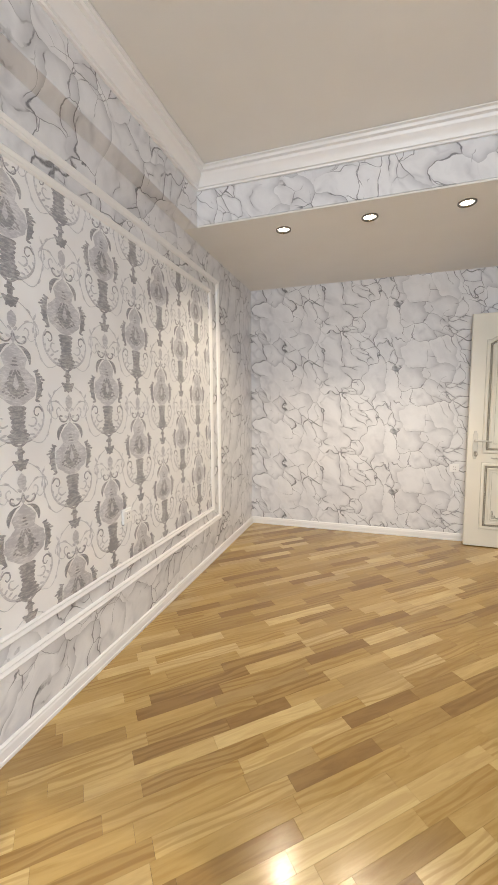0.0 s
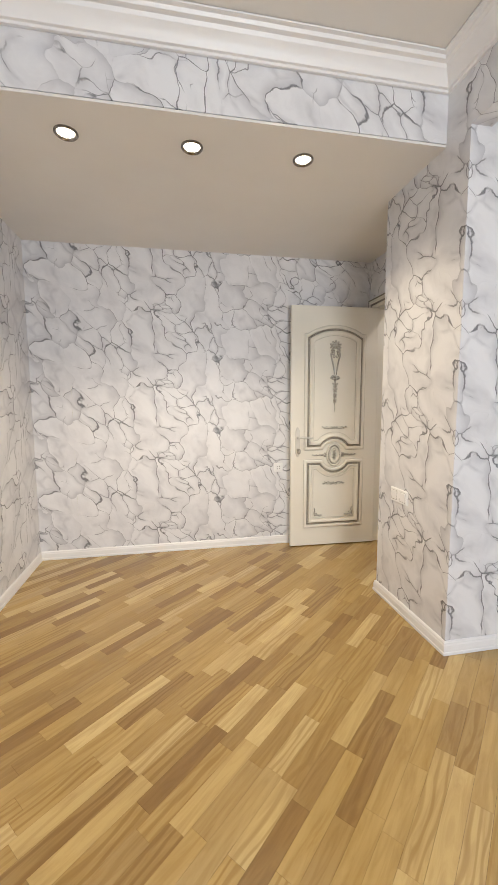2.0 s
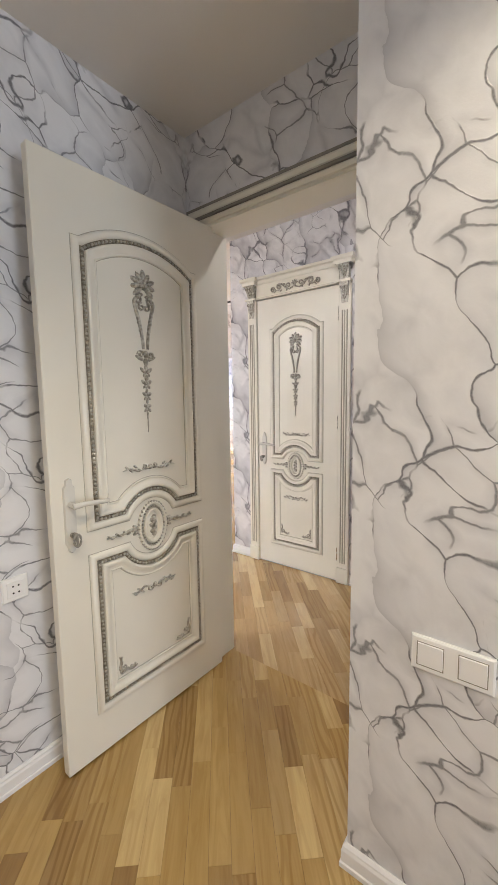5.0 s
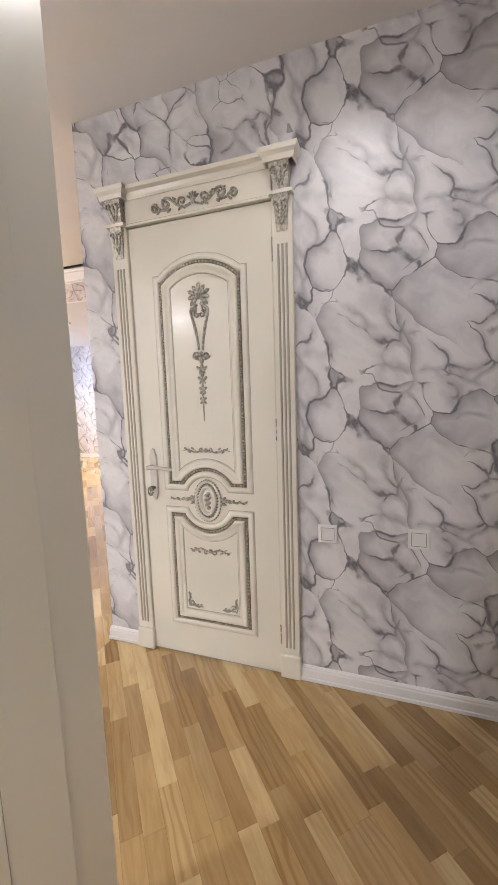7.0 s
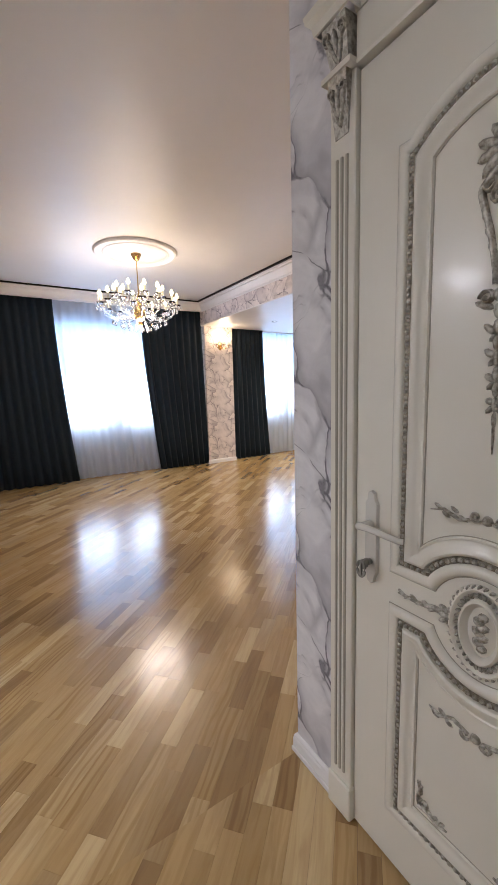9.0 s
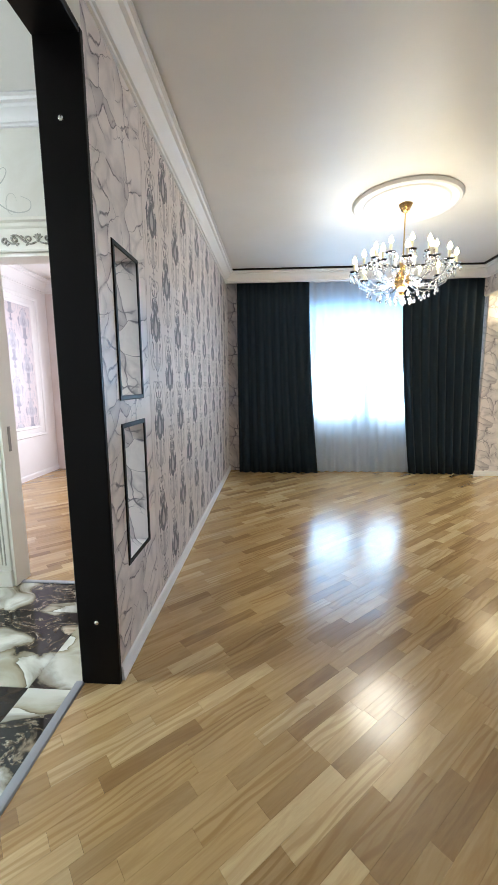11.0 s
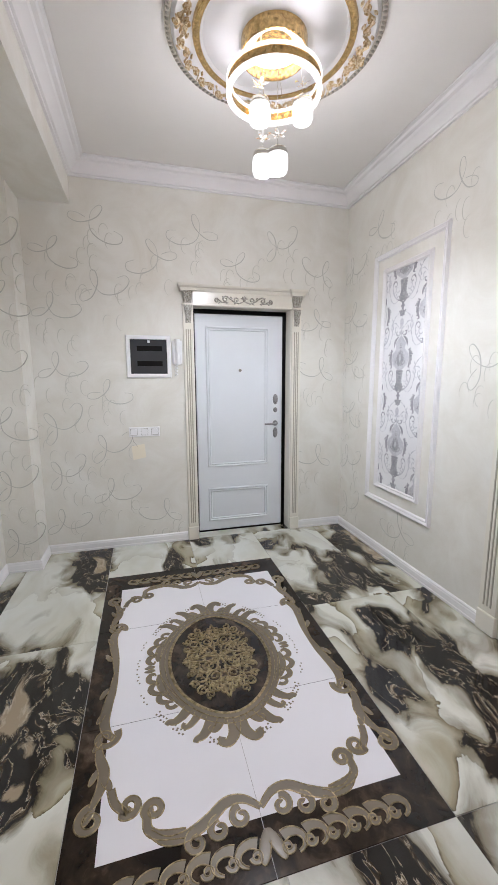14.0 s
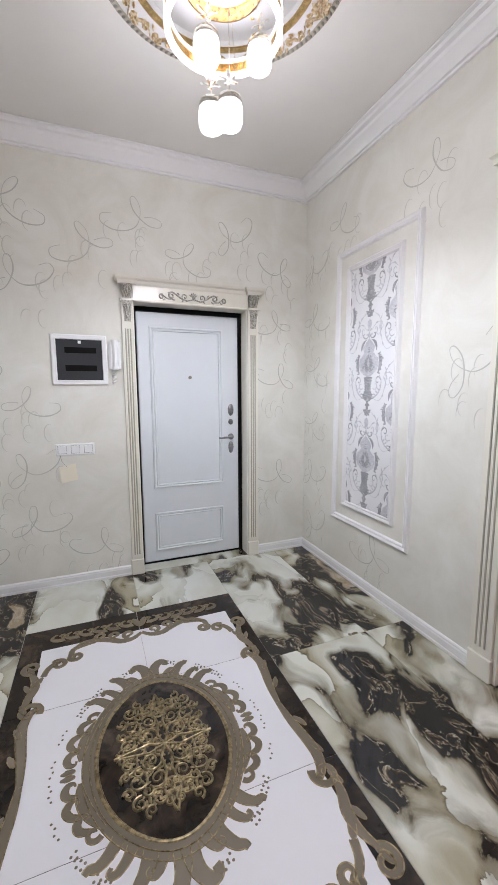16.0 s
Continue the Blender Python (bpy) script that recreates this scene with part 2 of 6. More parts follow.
def velvet(name, colour):
    n = Nodes(name, rough=0.85, colour=colour)
    n.b.inputs["Sheen Weight"].default_value = 0.06
    n.b.inputs["Sheen Tint"].default_value = (0.2, 0.35, 0.45, 1)
    p = n.position()
    n.set("Base Color", n.mix(n.noise(p, 40, 4), tuple(c * 0.7 for c in colour), colour))
    n.bump(n.noise(p, 300, 2), 0.2, 0.001)
    return n.mat


def sheer(name):
    mat = bpy.data.materials.new(name)
    mat.use_nodes = True
    t = mat.node_tree
    t.nodes.remove(t.nodes["Principled BSDF"])
    out = t.nodes["Material Output"]
    tl = t.nodes.new("ShaderNodeBsdfTranslucent")
    tl.inputs[0].default_value = (0.50, 0.62, 0.78, 1)
    df = t.nodes.new("ShaderNodeBsdfDiffuse")
    df.inputs[0].default_value = (0.86, 0.87, 0.9, 1)
    tr = t.nodes.new("ShaderNodeBsdfTransparent")
    m1 = t.nodes.new("ShaderNodeMixShader")
    m1.inputs[0].default_value = 0.35
    m2 = t.nodes.new("ShaderNodeMixShader")
    m2.inputs[0].default_value = 0.12
    t.links.new(tl.outputs[0], m1.inputs[1])
    t.links.new(df.outputs[0], m1.inputs[2])
    t.links.new(m1.outputs[0], m2.inputs[1])
    t.links.new(tr.outputs[0], m2.inputs[2])
    t.links.new(m2.outputs[0], out.inputs[0])
    return mat


def glass(name, rough=0.0, colour=(1, 1, 1)):
    n = Nodes(name, rough=rough, colour=colour)
    n.b.inputs["Transmission Weight"].default_value = 1.0
    n.b.inputs["IOR"].default_value = 1.5
    return n.mat


PLANK = 42.0
M_MARBLE = marble_paper("marble_wallpaper", (0.765, 0.765, 0.785), (0.46, 0.46, 0.49), (0.20, 0.20, 0.215), 4.0, 0.0, 0.022, 0.66, 0.14)
M_MARBLE2 = marble_paper("bold_marble_wallpaper", (0.79, 0.78, 0.80), (0.36, 0.35, 0.385), (0.19, 0.185, 0.21), 4.3, 3.1, 0.045, 0.88, 0.15)
M_MARBLE3 = marble_paper("living_marble_wallpaper", (0.76, 0.695, 0.67), (0.42, 0.375, 0.385), (0.20, 0.18, 0.20), 4.3, 5.3, 0.04, 0.9, 0.16)
M_SWIRL = swirl_paper("cream_swirl_wallpaper", (0.80, 0.79, 0.735), (0.70, 0.675, 0.60))
M_PAPER = painted("damask_ground", (0.86, 0.86, 0.87), 0.45, 0.04)
M_PAPER2 = painted("rose_damask_ground", (0.74, 0.67, 0.65), 0.45, 0.06)
M_CEIL = painted("white_ceiling", (0.78, 0.76, 0.73), 0.42, 0.015)
M_WHITE = painted("white_moulding", (0.84, 0.83, 0.83), 0.38, 0.02)
M_CREAM = painted("cream_lacquer", (0.80, 0.77, 0.68), 0.32, 0.02, coat=0.15)
M_STEEL_DOOR = painted("pale_grey_door", (0.74, 0.77, 0.80), 0.4, 0.015)
M_BLACK = painted("black_paint", (0.006, 0.005, 0.005), 0.4, 0.1, spec=0.12)
M_GREY_TRIM = painted("grey_threshold", (0.30, 0.31, 0.33), 0.35, 0.05)
M_PLASTIC = painted("white_plastic", (0.86, 0.86, 0.86), 0.3, 0.01)
M_SMOKE = painted("smoked_plastic", (0.055, 0.058, 0.062), 0.15, 0.05)
M_TAG = painted("cream_card", (0.86, 0.80, 0.66), 0.7, 0.03)
M_OAK = parquet("oak_parquet", (0.27, 0.155, 0.052), (0.47, 0.31, 0.108), (0.64, 0.47, 0.21))
# copy of the oak with the cooler living room light in its colour
M_OAK2 = parquet("cool_lit_oak_parquet", (0.28, 0.17, 0.068), (0.47, 0.315, 0.135), (0.62, 0.465, 0.24))
M_ONYX = onyx("onyx_porcelain")
M_DARKTILE = dark_marble("dark_brown_marble")
M_WHITETILE = painted("white_porcelain", (0.80, 0.79, 0.82), 0.1, 0.01, spec=0.6)
M_BRONZE = painted("taupe_bronze_glaze", (0.20, 0.165, 0.115), 0.3, 0.15)
M_GOLD = metal("gold_relief", (0.40, 0.32, 0.18), 0.36, 0.2)
M_SILVER = patina("antique_silver", (0.58, 0.56, 0.50), (0.30, 0.28, 0.235))
M_BAND = patina("dark_patina", (0.36, 0.32, 0.25), (0.20, 0.175, 0.135))
M_FLUTE = painted("grey_gold_fluting", (0.46, 0.43, 0.35), 0.4, 0.06)
M_HANDLE = painted("cream_nickel", (0.70, 0.68, 0.62), 0.25, 0.05, coat=0.3)
# grey of small dark parts, and of shade drawn along mouldings
M_LINE = painted("grey_parts_and_shade", (0.30, 0.28, 0.24), 0.5, 0.1)
M_CHROME = metal("satin_nickel", (0.75, 0.73, 0.68), 0.22, 0.05)
M_BRASS = metal("brass", (0.80, 0.56, 0.25), 0.22)
M_TEAL = velvet("dark_teal_velvet", (0.003, 0.014, 0.026))
M_SHEER = sheer("sheer_voile")
M_GLASS = glass("clear_glass")


def flecked(name, colour, pale, amount=1.0, rough=0.34, metal=0.25):
    """Silver print broken by fine flecks and hatching, through which the paper shows."""
    n = Nodes(name, rough=rough, metal=metal, colour=colour)
    p = n.position()
    f = n.noise(n.node("ShaderNodeMapping", Vector=p, Scale=(1, 1, 3.2)), 45, 4, 0.65)
    g = n.noise(p, 9, 3)
    k = n.math("MULTIPLY", n.ramp(n.math("ADD", f, n.math("MULTIPLY", n.math("SUBTRACT", g, 0.5), 0.5)), [(0.42, 0.0), (0.68, 1.0)]), amount)
    n.set("Base Color", n.mix(k, colour, pale))
    n.bump(f, 0.25, 0.001)
    return n.mat


M_PRINT = flecked("silver_print", (0.53, 0.53, 0.565), (0.78, 0.78, 0.80), 0.8)
M_PRINT_DARK = flecked("dark_silver_print", (0.30, 0.30, 0.325), (0.62, 0.62, 0.64), 0.75)
M_BULB = glow("warm_bulb", (1.0, 0.72, 0.36), 60)
M_LED = glow("white_led", (1.0, 0.98, 0.95), 5.0)
M_SPOT = glow("spot_lens", (1.0, 0.9, 0.74), 12)
M_GROUT = painted("pale_grout", (0.45, 0.44, 0.42), 0.8, 0.05)
M_SUB = painted("dark_joint", (0.17, 0.10, 0.04), 0.6, 0.1)


# ---- building blocks ----
def box(bm, x0, x1, y0, y1, z0, z1):
    v = [bm.verts.new((x, y, z)) for x in (x0, x1) for y in (y0, y1) for z in (z0, z1)]
    for f in ((0, 1, 3, 2), (4, 6, 7, 5), (0, 4, 5, 1), (2, 3, 7, 6), (0, 2, 6, 4), (1, 5, 7, 3)):
        bm.faces.new([v[i] for i in f])


def soften(bm, width=0.004, segments=1):
    bmesh.ops.bevel(bm, geom=bm.edges[:], offset=width, segments=segments, affect="EDGES", clamp_overlap=True)


def mesh_of(name, bm, material, smooth=None):
    bmesh.ops.recalc_face_normals(bm, faces=bm.faces[:])
    me = bpy.data.meshes.new(name)
    bm.to_mesh(me)
    bm.free()
    me.materials.append(material)
    if smooth:
        me.shade_smooth()
        me.set_sharp_from_angle(angle=radians(smooth))
    return me


def part(name, bm, material, parent=None, label="", smooth=None):
    ob = new(name, mesh_of(name, bm, material, smooth))
    if parent:
        ob.parent = parent
    if label:
        ob["label"] = label
    return ob


def setting(name, bm, material, label, category, smooth=None):
    return tagged(part(name, bm, material, smooth=smooth), label, category, kind="structure")


def slab(name, dims, material, label, category):
    bm = bmesh.new()
    for d in dims:
        box(bm, *d)
    return setting(name, bm, material, label, category)


def moulding(bm, path, profile, to3d, closed=False):
    """Sweeps a profile of (offset to the left of travel, height) along a flat path, with mitred corners."""
    n = len(path)
    rings = []
    for i, p in enumerate(path):
        a = path[i - 1] if (closed or i) else None
        b = path[(i + 1) % n] if (closed or i < n - 1) else None
        d1 = (Vector(p) - Vector(a)).normalized() if a is not None else None
        d2 = (Vector(b) - Vector(p)).normalized() if b is not None else None
        d1, d2 = d1 or d2, d2 or d1
        n1, n2 = Vector((-d1.y, d1.x)), Vector((-d2.y, d2.x))
        m = n1 + n2
        m = m / max(0.35, m.dot(n1))
        rings.append([bm.verts.new(to3d(p[0] + m.x * o, p[1] + m.y * o, h)) for o, h in profile])
    for i in range(n if closed else n - 1):
        r, s = rings[i], rings[(i + 1) % n]
        for k in range(len(profile) - 1):
            bm.faces.new((r[k], r[k + 1], s[k + 1], s[k]))
    if not closed and len(profile) > 2:
        bm.faces.new(rings[0])
        bm.faces.new(rings[-1])


def flat_xy(x, y, h):
    return Vector((x, y, h))


def arc(cx, cy, r, a0, a1, n, ry=None):
    return [(cx + r * math.cos(radians(a0 + (a1 - a0) * i / n)), cy + (ry or r) * math.sin(radians(a0 + (a1 - a0) * i / n))) for i in range(n + 1)]


def spiral(cx, cy, r0, r1, a0, turns, n=22):
    return [(cx + (r0 + (r1 - r0) * i / n) * math.cos(radians(a0) + turns * 2 * math.pi * i / n), cy + (r0 + (r1 - r0) * i / n) * math.sin(radians(a0) + turns * 2 * math.pi * i / n)) for i in range(n + 1)]


def smooth_line(pts, steps=4):
    """The line through the points, rounded by a Catmull-Rom spline."""
    v = [Vector(p) for p in pts]
    out = []
    for i in range(len(v) - 1):
        a, b, c, d = v[max(0, i - 1)], v[i], v[i + 1], v[min(len(v) - 1, i + 2)]
        for k in range(steps):
            t = k / steps
            q = 0.5 * (2 * b + (c - a) * t + (2 * a - 5 * b + 4 * c - d) * t * t + (3 * b - a - 3 * c + d) * t ** 3)
            out.append((q.x, q.y))
    return out + [tuple(v[-1])]


def relief(bm, pts, width, height, to3d, taper=0.25, base=0.0):
    """A flattened ridge along a line: the strands of scrolls and tendrils. width may be a function of 0..1."""
    n = len(pts)
    rings = []
    for i, p in enumerate(pts):
        a, b = Vector(pts[max(0, i - 1)]), Vector(pts[min(n - 1, i + 1)])
        d = (b - a).normalized() if (b - a).length > 1e-9 else Vector((1, 0))
        t = i / (n - 1)
        w = width(t) if callable(width) else width * (taper + (1 - taper) * math.sin(math.pi * min(1, 0.12 + 0.88 * t)) ** 0.6)
        h = height * min(1, w / (width if not callable(width) else max(w, 1e-6)) + 0.3)
        rings.append([bm.verts.new(to3d(p[0] - d.y * o * w / 2, p[1] + d.x * o * w / 2, base + h * k)) for o, k in ((-1, 0), (-0.55, 0.85), (0, 1), (0.55, 0.85), (1, 0))])
    for r, s in zip(rings, rings[1:]):
        for k in range(4):
            bm.faces.new((r[k], r[k + 1], s[k + 1], s[k]))


def dome(bm, u, w, ru, rw, h, to3d, angle=0.0, seg=10, base=0.0):
    """A leaf, petal or bead of relief: a low oval dome."""
    ca, sa = math.cos(radians(angle)), math.sin(radians(angle))
    rows = []
    for k, hh in ((1.0, 0.0), (0.8, 0.62), (0.4, 0.93)):
        rows.append([bm.verts.new(to3d(u + ca * ru * k * math.cos(a) - sa * rw * k * math.sin(a), w + sa * ru * k * math.cos(a) + ca * rw * k * math.sin(a), base + h * hh)) for a in (2 * math.pi * i / seg for i in range(seg))])
    top = bm.verts.new(to3d(u, w, base + h))
    for r, s in zip(rows, rows[1:]):
        for i in range(seg):
            bm.faces.new((r[i], r[(i + 1) % seg], s[(i + 1) % seg], s[i]))
    for i in range(seg):
        bm.faces.new((rows[-1][i], rows[-1][(i + 1) % seg], top))


def lathe(bm, profile, seg=24, at=(0, 0, 0), closed=False, caps=True):
    rings = []
    for r, z in profile:
        rings.append([bm.verts.new((at[0] + r * math.cos(2 * math.pi * i / seg), at[1] + r * math.sin(2 * math.pi * i / seg), at[2] + z)) for i in range(seg)])
    for r, s in zip(rings, rings[1:] + (rings[:1] if closed else [])):
        for i in range(seg):
            bm.faces.new((r[i], r[(i + 1) % seg], s[(i + 1) % seg], s[i]))
    if not closed and caps:
        if profile[0][0] > 1e-6:
            bm.faces.new(rings[0])
        if profile[-1][0] > 1e-6:
            bm.faces.new(rings[-1][::-1])


def tube(bm, pts, radius, seg=8):
    rings = []
    n = len(pts)
    for i in range(n):
        p = Vector(pts[i])
        d = (Vector(pts[min(n - 1, i + 1)]) - Vector(pts[max(0, i - 1)])).normalized()
        side = d.cross(Vector((0, 0, 1)))
        if side.length < 1e-4:
            side = Vector((1, 0, 0))
        side.normalize()
        up = side.cross(d)
        r = radius(i / (n - 1)) if callable(radius) else radius
        rings.append([bm.verts.new(p + side * r * math.cos(a) + up * r * math.sin(a)) for a in (2 * math.pi * k / seg for k in range(seg))])
    for r, s in zip(rings, rings[1:]):
        for k in range(seg):
            bm.faces.new((r[k], r[(k + 1) % seg], s[(k + 1) % seg], s[k]))
    bm.faces.new(rings[0])
    bm.faces.new(rings[-1][::-1])


# ---- large structure ----
# bedroom
slab("wall_bedroom_west", [(-1.50, -1.35, -2.65, 4.325, 0, 3.0)], M_MARBLE, "white wall papered with grey-veined marble print", "wall")
slab("wall_bedroom_north", [(-1.35, 1.66, 4.285, 4.325, 0, 3.0)], M_MARBLE, "white marble-print papered wall behind the open door", "wall")
D1A, D1B, D1H = 3.315, 4.168, 2.215
slab("wall_bedroom_door", [(1.66, 1.80, 3.23, D1A, 0, 3.0), (1.66, 1.80, D1B, 4.365, 0, 3.0), (1.66, 1.80, D1A, D1B, D1H, 3.0)], M_MARBLE, "marble-papered wall with the bedroom doorway", "wall")
slab("wall_bedroom_pier", [(1.22, 1.80, 2.50, 3.23, 0, 3.0), (1.80, 3.05, 2.50, 2.65, 0, 3.0)], M_MARBLE, "projecting marble-papered wall corner with light switches", "wall")
slab("wall_bedroom_east", [(2.6, 2.75, -2.65, 2.50, 0, 3.0)], M_MARBLE, "plain marble-papered bedroom wall", "wall")
slab("wall_bedroom_south", [(-1.35, 2.6, -2.75, -2.60, 0, 0.5), (-1.35, 2.6, -2.75, -2.60, 2.5, 3.0), (-1.35, -0.25, -2.75, -2.60, 0.5, 2.5), (1.45, 2.6, -2.75, -2.60, 0.5, 2.5)], M_MARBLE, "papered bedroom wall with a wide window", "wall")
slab("beam_bedroom_north", [(-1.35, 1.22, 2.672, 2.75, 2.664, 3.0)], M_MARBLE, "marble-papered face of the dropped ceiling", "beam")
slab("beam_bedroom_west", [(-1.35, -1.24, -2.6, 2.671, 2.65, 3.0)], M_MARBLE, "marble-papered ceiling beam along the wall", "beam")
slab("beam_bedroom_east", [(1.22, 1.33, -2.6, 2.50, 2.65, 3.0)], M_MARBLE, "marble-papered ceiling beam along the wall", "beam")
slab("ceiling_bedroom", [(-1.35, 2.6, -2.6, 2.70, 3.0, 3.1)], M_CEIL, "smooth white satin bedroom ceiling", "ceiling")
slab("ceiling_bedroom_soffit", [(-1.35, 1.66, 2.674, 4.285, 2.65, 2.662)], M_CEIL, "lowered white plaster ceiling with three spotlights", "ceiling")
# entrance hall
EDA, EDB, EDH = 5.83, 6.70, 2.03
slab("wall_hall_south", [(-1.30, 1.66, 4.325, 4.365, 0, 3.0)], M_SWIRL, "cream wall with embossed swirl wallpaper", "wall")
slab("wall_hall_west", [(-1.55, -1.30, 4.325, EDA, 0, 3.0), (-1.55, -1.30, EDB, 7.37, 0, 3.0), (-1.55, -1.30, EDA, EDB, EDH, 3.0)], M_SWIRL, "cream swirl-papered wall with the entrance door", "wall")
slab("column_hall", [(-1.30, -1.03, 4.365, 4.595, 0, 2.705)], M_SWIRL, "shallow cream swirl-papered corner pilaster", "column")
slab("beam_hall", [(-1.30, 1.445, 4.365, 4.94, 2.705, 3.0)], M_SWIRL, "cream papered ceiling beam over the hall", "beam")
D3A, D3B, D3H = 0.52, 1.30, 2.20
slab("wall_hall_north", [(-1.30, D3A, 7.23, 7.30, 0, 3.0), (D3B, 1.445, 7.23, 7.30, 0, 3.0), (D3A, D3B, 7.23, 7.30, D3H, 3.0)], M_SWIRL, "cream swirl-papered wall with an open doorway", "wall")
slab("wall_rose_south", [(-1.30, D3A, 7.30, 7.37, 0, 3.0), (D3B, 1.445, 7.30, 7.37, 0, 3.0), (D3A, D3B, 7.30, 7.37, D3H, 3.0)], M_PAPER2, "rose papered wall round the doorway", "wall")
slab("ceiling_hall", [(-1.30, 1.62, 4.94, 7.37, 3.0, 3.1)], M_CEIL, "white entrance hall ceiling", "ceiling")
slab("wall_hall_head", [(1.445, 1.62, 4.365, 6.40, 2.70, 3.0)], M_SWIRL, "papered wall over the wide hall opening", "wall")
# wall between hall and living room, with two niches
N1, N2 = (6.57, 6.895, 1.327, 2.037), (6.57, 6.895, 0.506, 1.21)
slab("wall_hall_east", [(1.445, 1.48, 6.40, N1[0], 0, 3.0), (1.445, 1.48, N1[1], 7.23, 0, 3.0), (1.445, 1.48, N1[0], N1[1], 0, N2[2]), (1.445, 1.48, N1[0], N1[1], N2[3], N1[2]), (1.445, 1.48, N1[0], N1[1], N1[3], 3.0)], M_SWIRL, "cream swirl-papered end wall of the hall", "wall")
slab("wall_living_west", [(1.48, 1.62, 6.40, N1[0], 0, 3.0), (1.48, 1.62, N1[1], 10.95, 0, 3.0), (1.48, 1.62, N1[0], N1[1], 0, N2[2]), (1.48, 1.62, N1[0], N1[1], N2[3], N1[2]), (1.48, 1.62, N1[0], N1[1], N1[3], 3.0)], M_MARBLE3, "beige marble-papered wall with two framed niches", "wall")
# rose room beyond the hall
slab("wall_rose_west", [(-1.42, -1.27, 7.37, 10.95, 0, 3.0)], M_WHITE, "white panelled wall of the rose room", "wall")
slab("wall_rose_east", [(1.445, 1.48, 7.37, 10.95, 0, 3.0)], M_PAPER2, "rose papered wall", "wall")
slab("wall_rose_north", [(-1.27, 1.445, 10.95, 11.1, 0, 0.6), (-1.27, 1.445, 10.95, 11.1, 2.4, 3.0), (-1.27, -0.4, 10.95, 11.1, 0.6, 2.4), (1.0, 1.445, 10.95, 11.1, 0.6, 2.4)], M_PAPER2, "rose papered wall with a window", "wall")
slab("ceiling_rose", [(-1.27, 1.445, 7.37, 10.95, 3.0, 3.1)], M_CEIL, "white ceiling", "ceiling")
# passage
D2A, D2B, D2H = 4.045, 4.775, 2.205
slab("wall_passage_east", [(2.91, 3.05, 2.65, D2A, 0, 3.0), (2.91, 3.05, D2B, 5.065, 0, 3.0), (2.91, 3.05, D2A, D2B, D2H, 3.0)], M_MARBLE2, "bold grey-veined marble-papered wall with a cream door", "wall")
slab("ceiling_passage", [(1.62, 2.91, 2.65, 5.10, 2.745, 3.0)], M_CEIL, "lowered white ceiling of the passage", "ceiling")
# living room
slab("wall_living_south", [(3.05, 8.75, 4.925, 5.065, 0, 3.0)], M_MARBLE3, "beige marble-papered wall", "wall")
slab("wall_living_east", [(8.62, 8.77, 5.065, 11.25, 0, 3.0)], M_MARBLE3, "beige marble-papered end wall", "wall")
W1, W2 = (2.75, 4.65), (6.45, 8.40)
slab("wall_living_north", [(1.62, W1[0], 10.95, 11.15, 0, 3.0), (W1[1], W2[0], 10.95, 11.15, 0, 3.0), (W2[1], 8.62, 10.95, 11.15, 0, 3.0), (W1[0], W1[1], 10.95, 11.15, 2.55, 3.0), (W2[0], W2[1], 10.95, 11.15, 2.55, 3.0), (W1[0], W1[1], 10.95, 11.15, 0, 0.85), (W2[0], W2[1], 10.95, 11.15, 0, 0.85)], M_MARBLE3, "beige marble-papered window wall", "wall")
slab("pier_living", [(5.36, 5.95, 10.72, 10.95, 0, 2.87)], M_MARBLE3, "marble-papered pier between the curtains with a sconce", "pier")
slab("ceiling_living", [(1.62, 5.36, 5.10, 10.95, 2.985, 3.1)], M_CEIL, "smooth white living room ceiling", "ceiling")
slab("ceiling_living_soffit", [(5.30, 8.62, 5.065, 10.95, 2.60, 2.612)], M_CEIL, "lowered ceiling with small spotlights", "ceiling")
slab("beam_living", [(5.30, 5.40, 5.065, 10.95, 2.614, 2.99)], M_MARBLE3, "marble-papered face of the lowered ceiling", "beam")
slab("ground", [(-60, 60, -60, 60, -3.2, -3.0)], M_GREY_TRIM, "grey ground outside far below", "ground")
slab("roof", [(-1.6, 8.8, -2.8, 11.3, 3.11, 3.25)], M_CEIL, "flat slab over the rooms", "roof")
# ---- skirting, cornices, frames ----
SKIRT = [(0, 0.001), (0.018, 0.001), (0.018, 0.016), (0.014, 0.019), (0.014, 0.054), (0.011, 0.062), (0.011, 0.068), (0.004, 0.076), (0, 0.076)]


def skirting(paths, label):
    for p in paths:
        bm = bmesh.new()
        moulding(bm, p, SKIRT, flat_xy)
        setting("baseboard", bm, M_WHITE, label, "baseboard")


skirting([
    [(1.66, 4.16), (1.66, 4.285), (-1.35, 4.285), (-1.35, -2.6), (2.6, -2.6), (2.6, 2.5), (1.22, 2.5), (1.22, 3.23), (1.66, 3.23), (1.66, 3.30)],
    [(2.91, 2.65), (2.91, 3.953)],
    [(2.91, 4.867), (2.91, 5.065), (8.62, 5.065), (8.62, 10.95)],
    [(1.62, 10.95), (1.62, 6.405)],
    [(5.95, 10.95), (5.95, 10.72), (5.36, 10.72), (5.36, 10.95)],
    [(1.445, 6.405), (1.445, 7.23), (1.42, 7.23)],
    [(0.40, 7.23), (-1.30, 7.23), (-1.30, 6.793)],
    [(-1.30, 5.737), (-1.30, 4.595), (-1.03, 4.595), (-1.03, 4.365), (1.66, 4.365)],
    [(-1.27, 10.95), (-1.27, 7.37), (0.5, 7.37)],
], "white moulded skirting board along the floor")


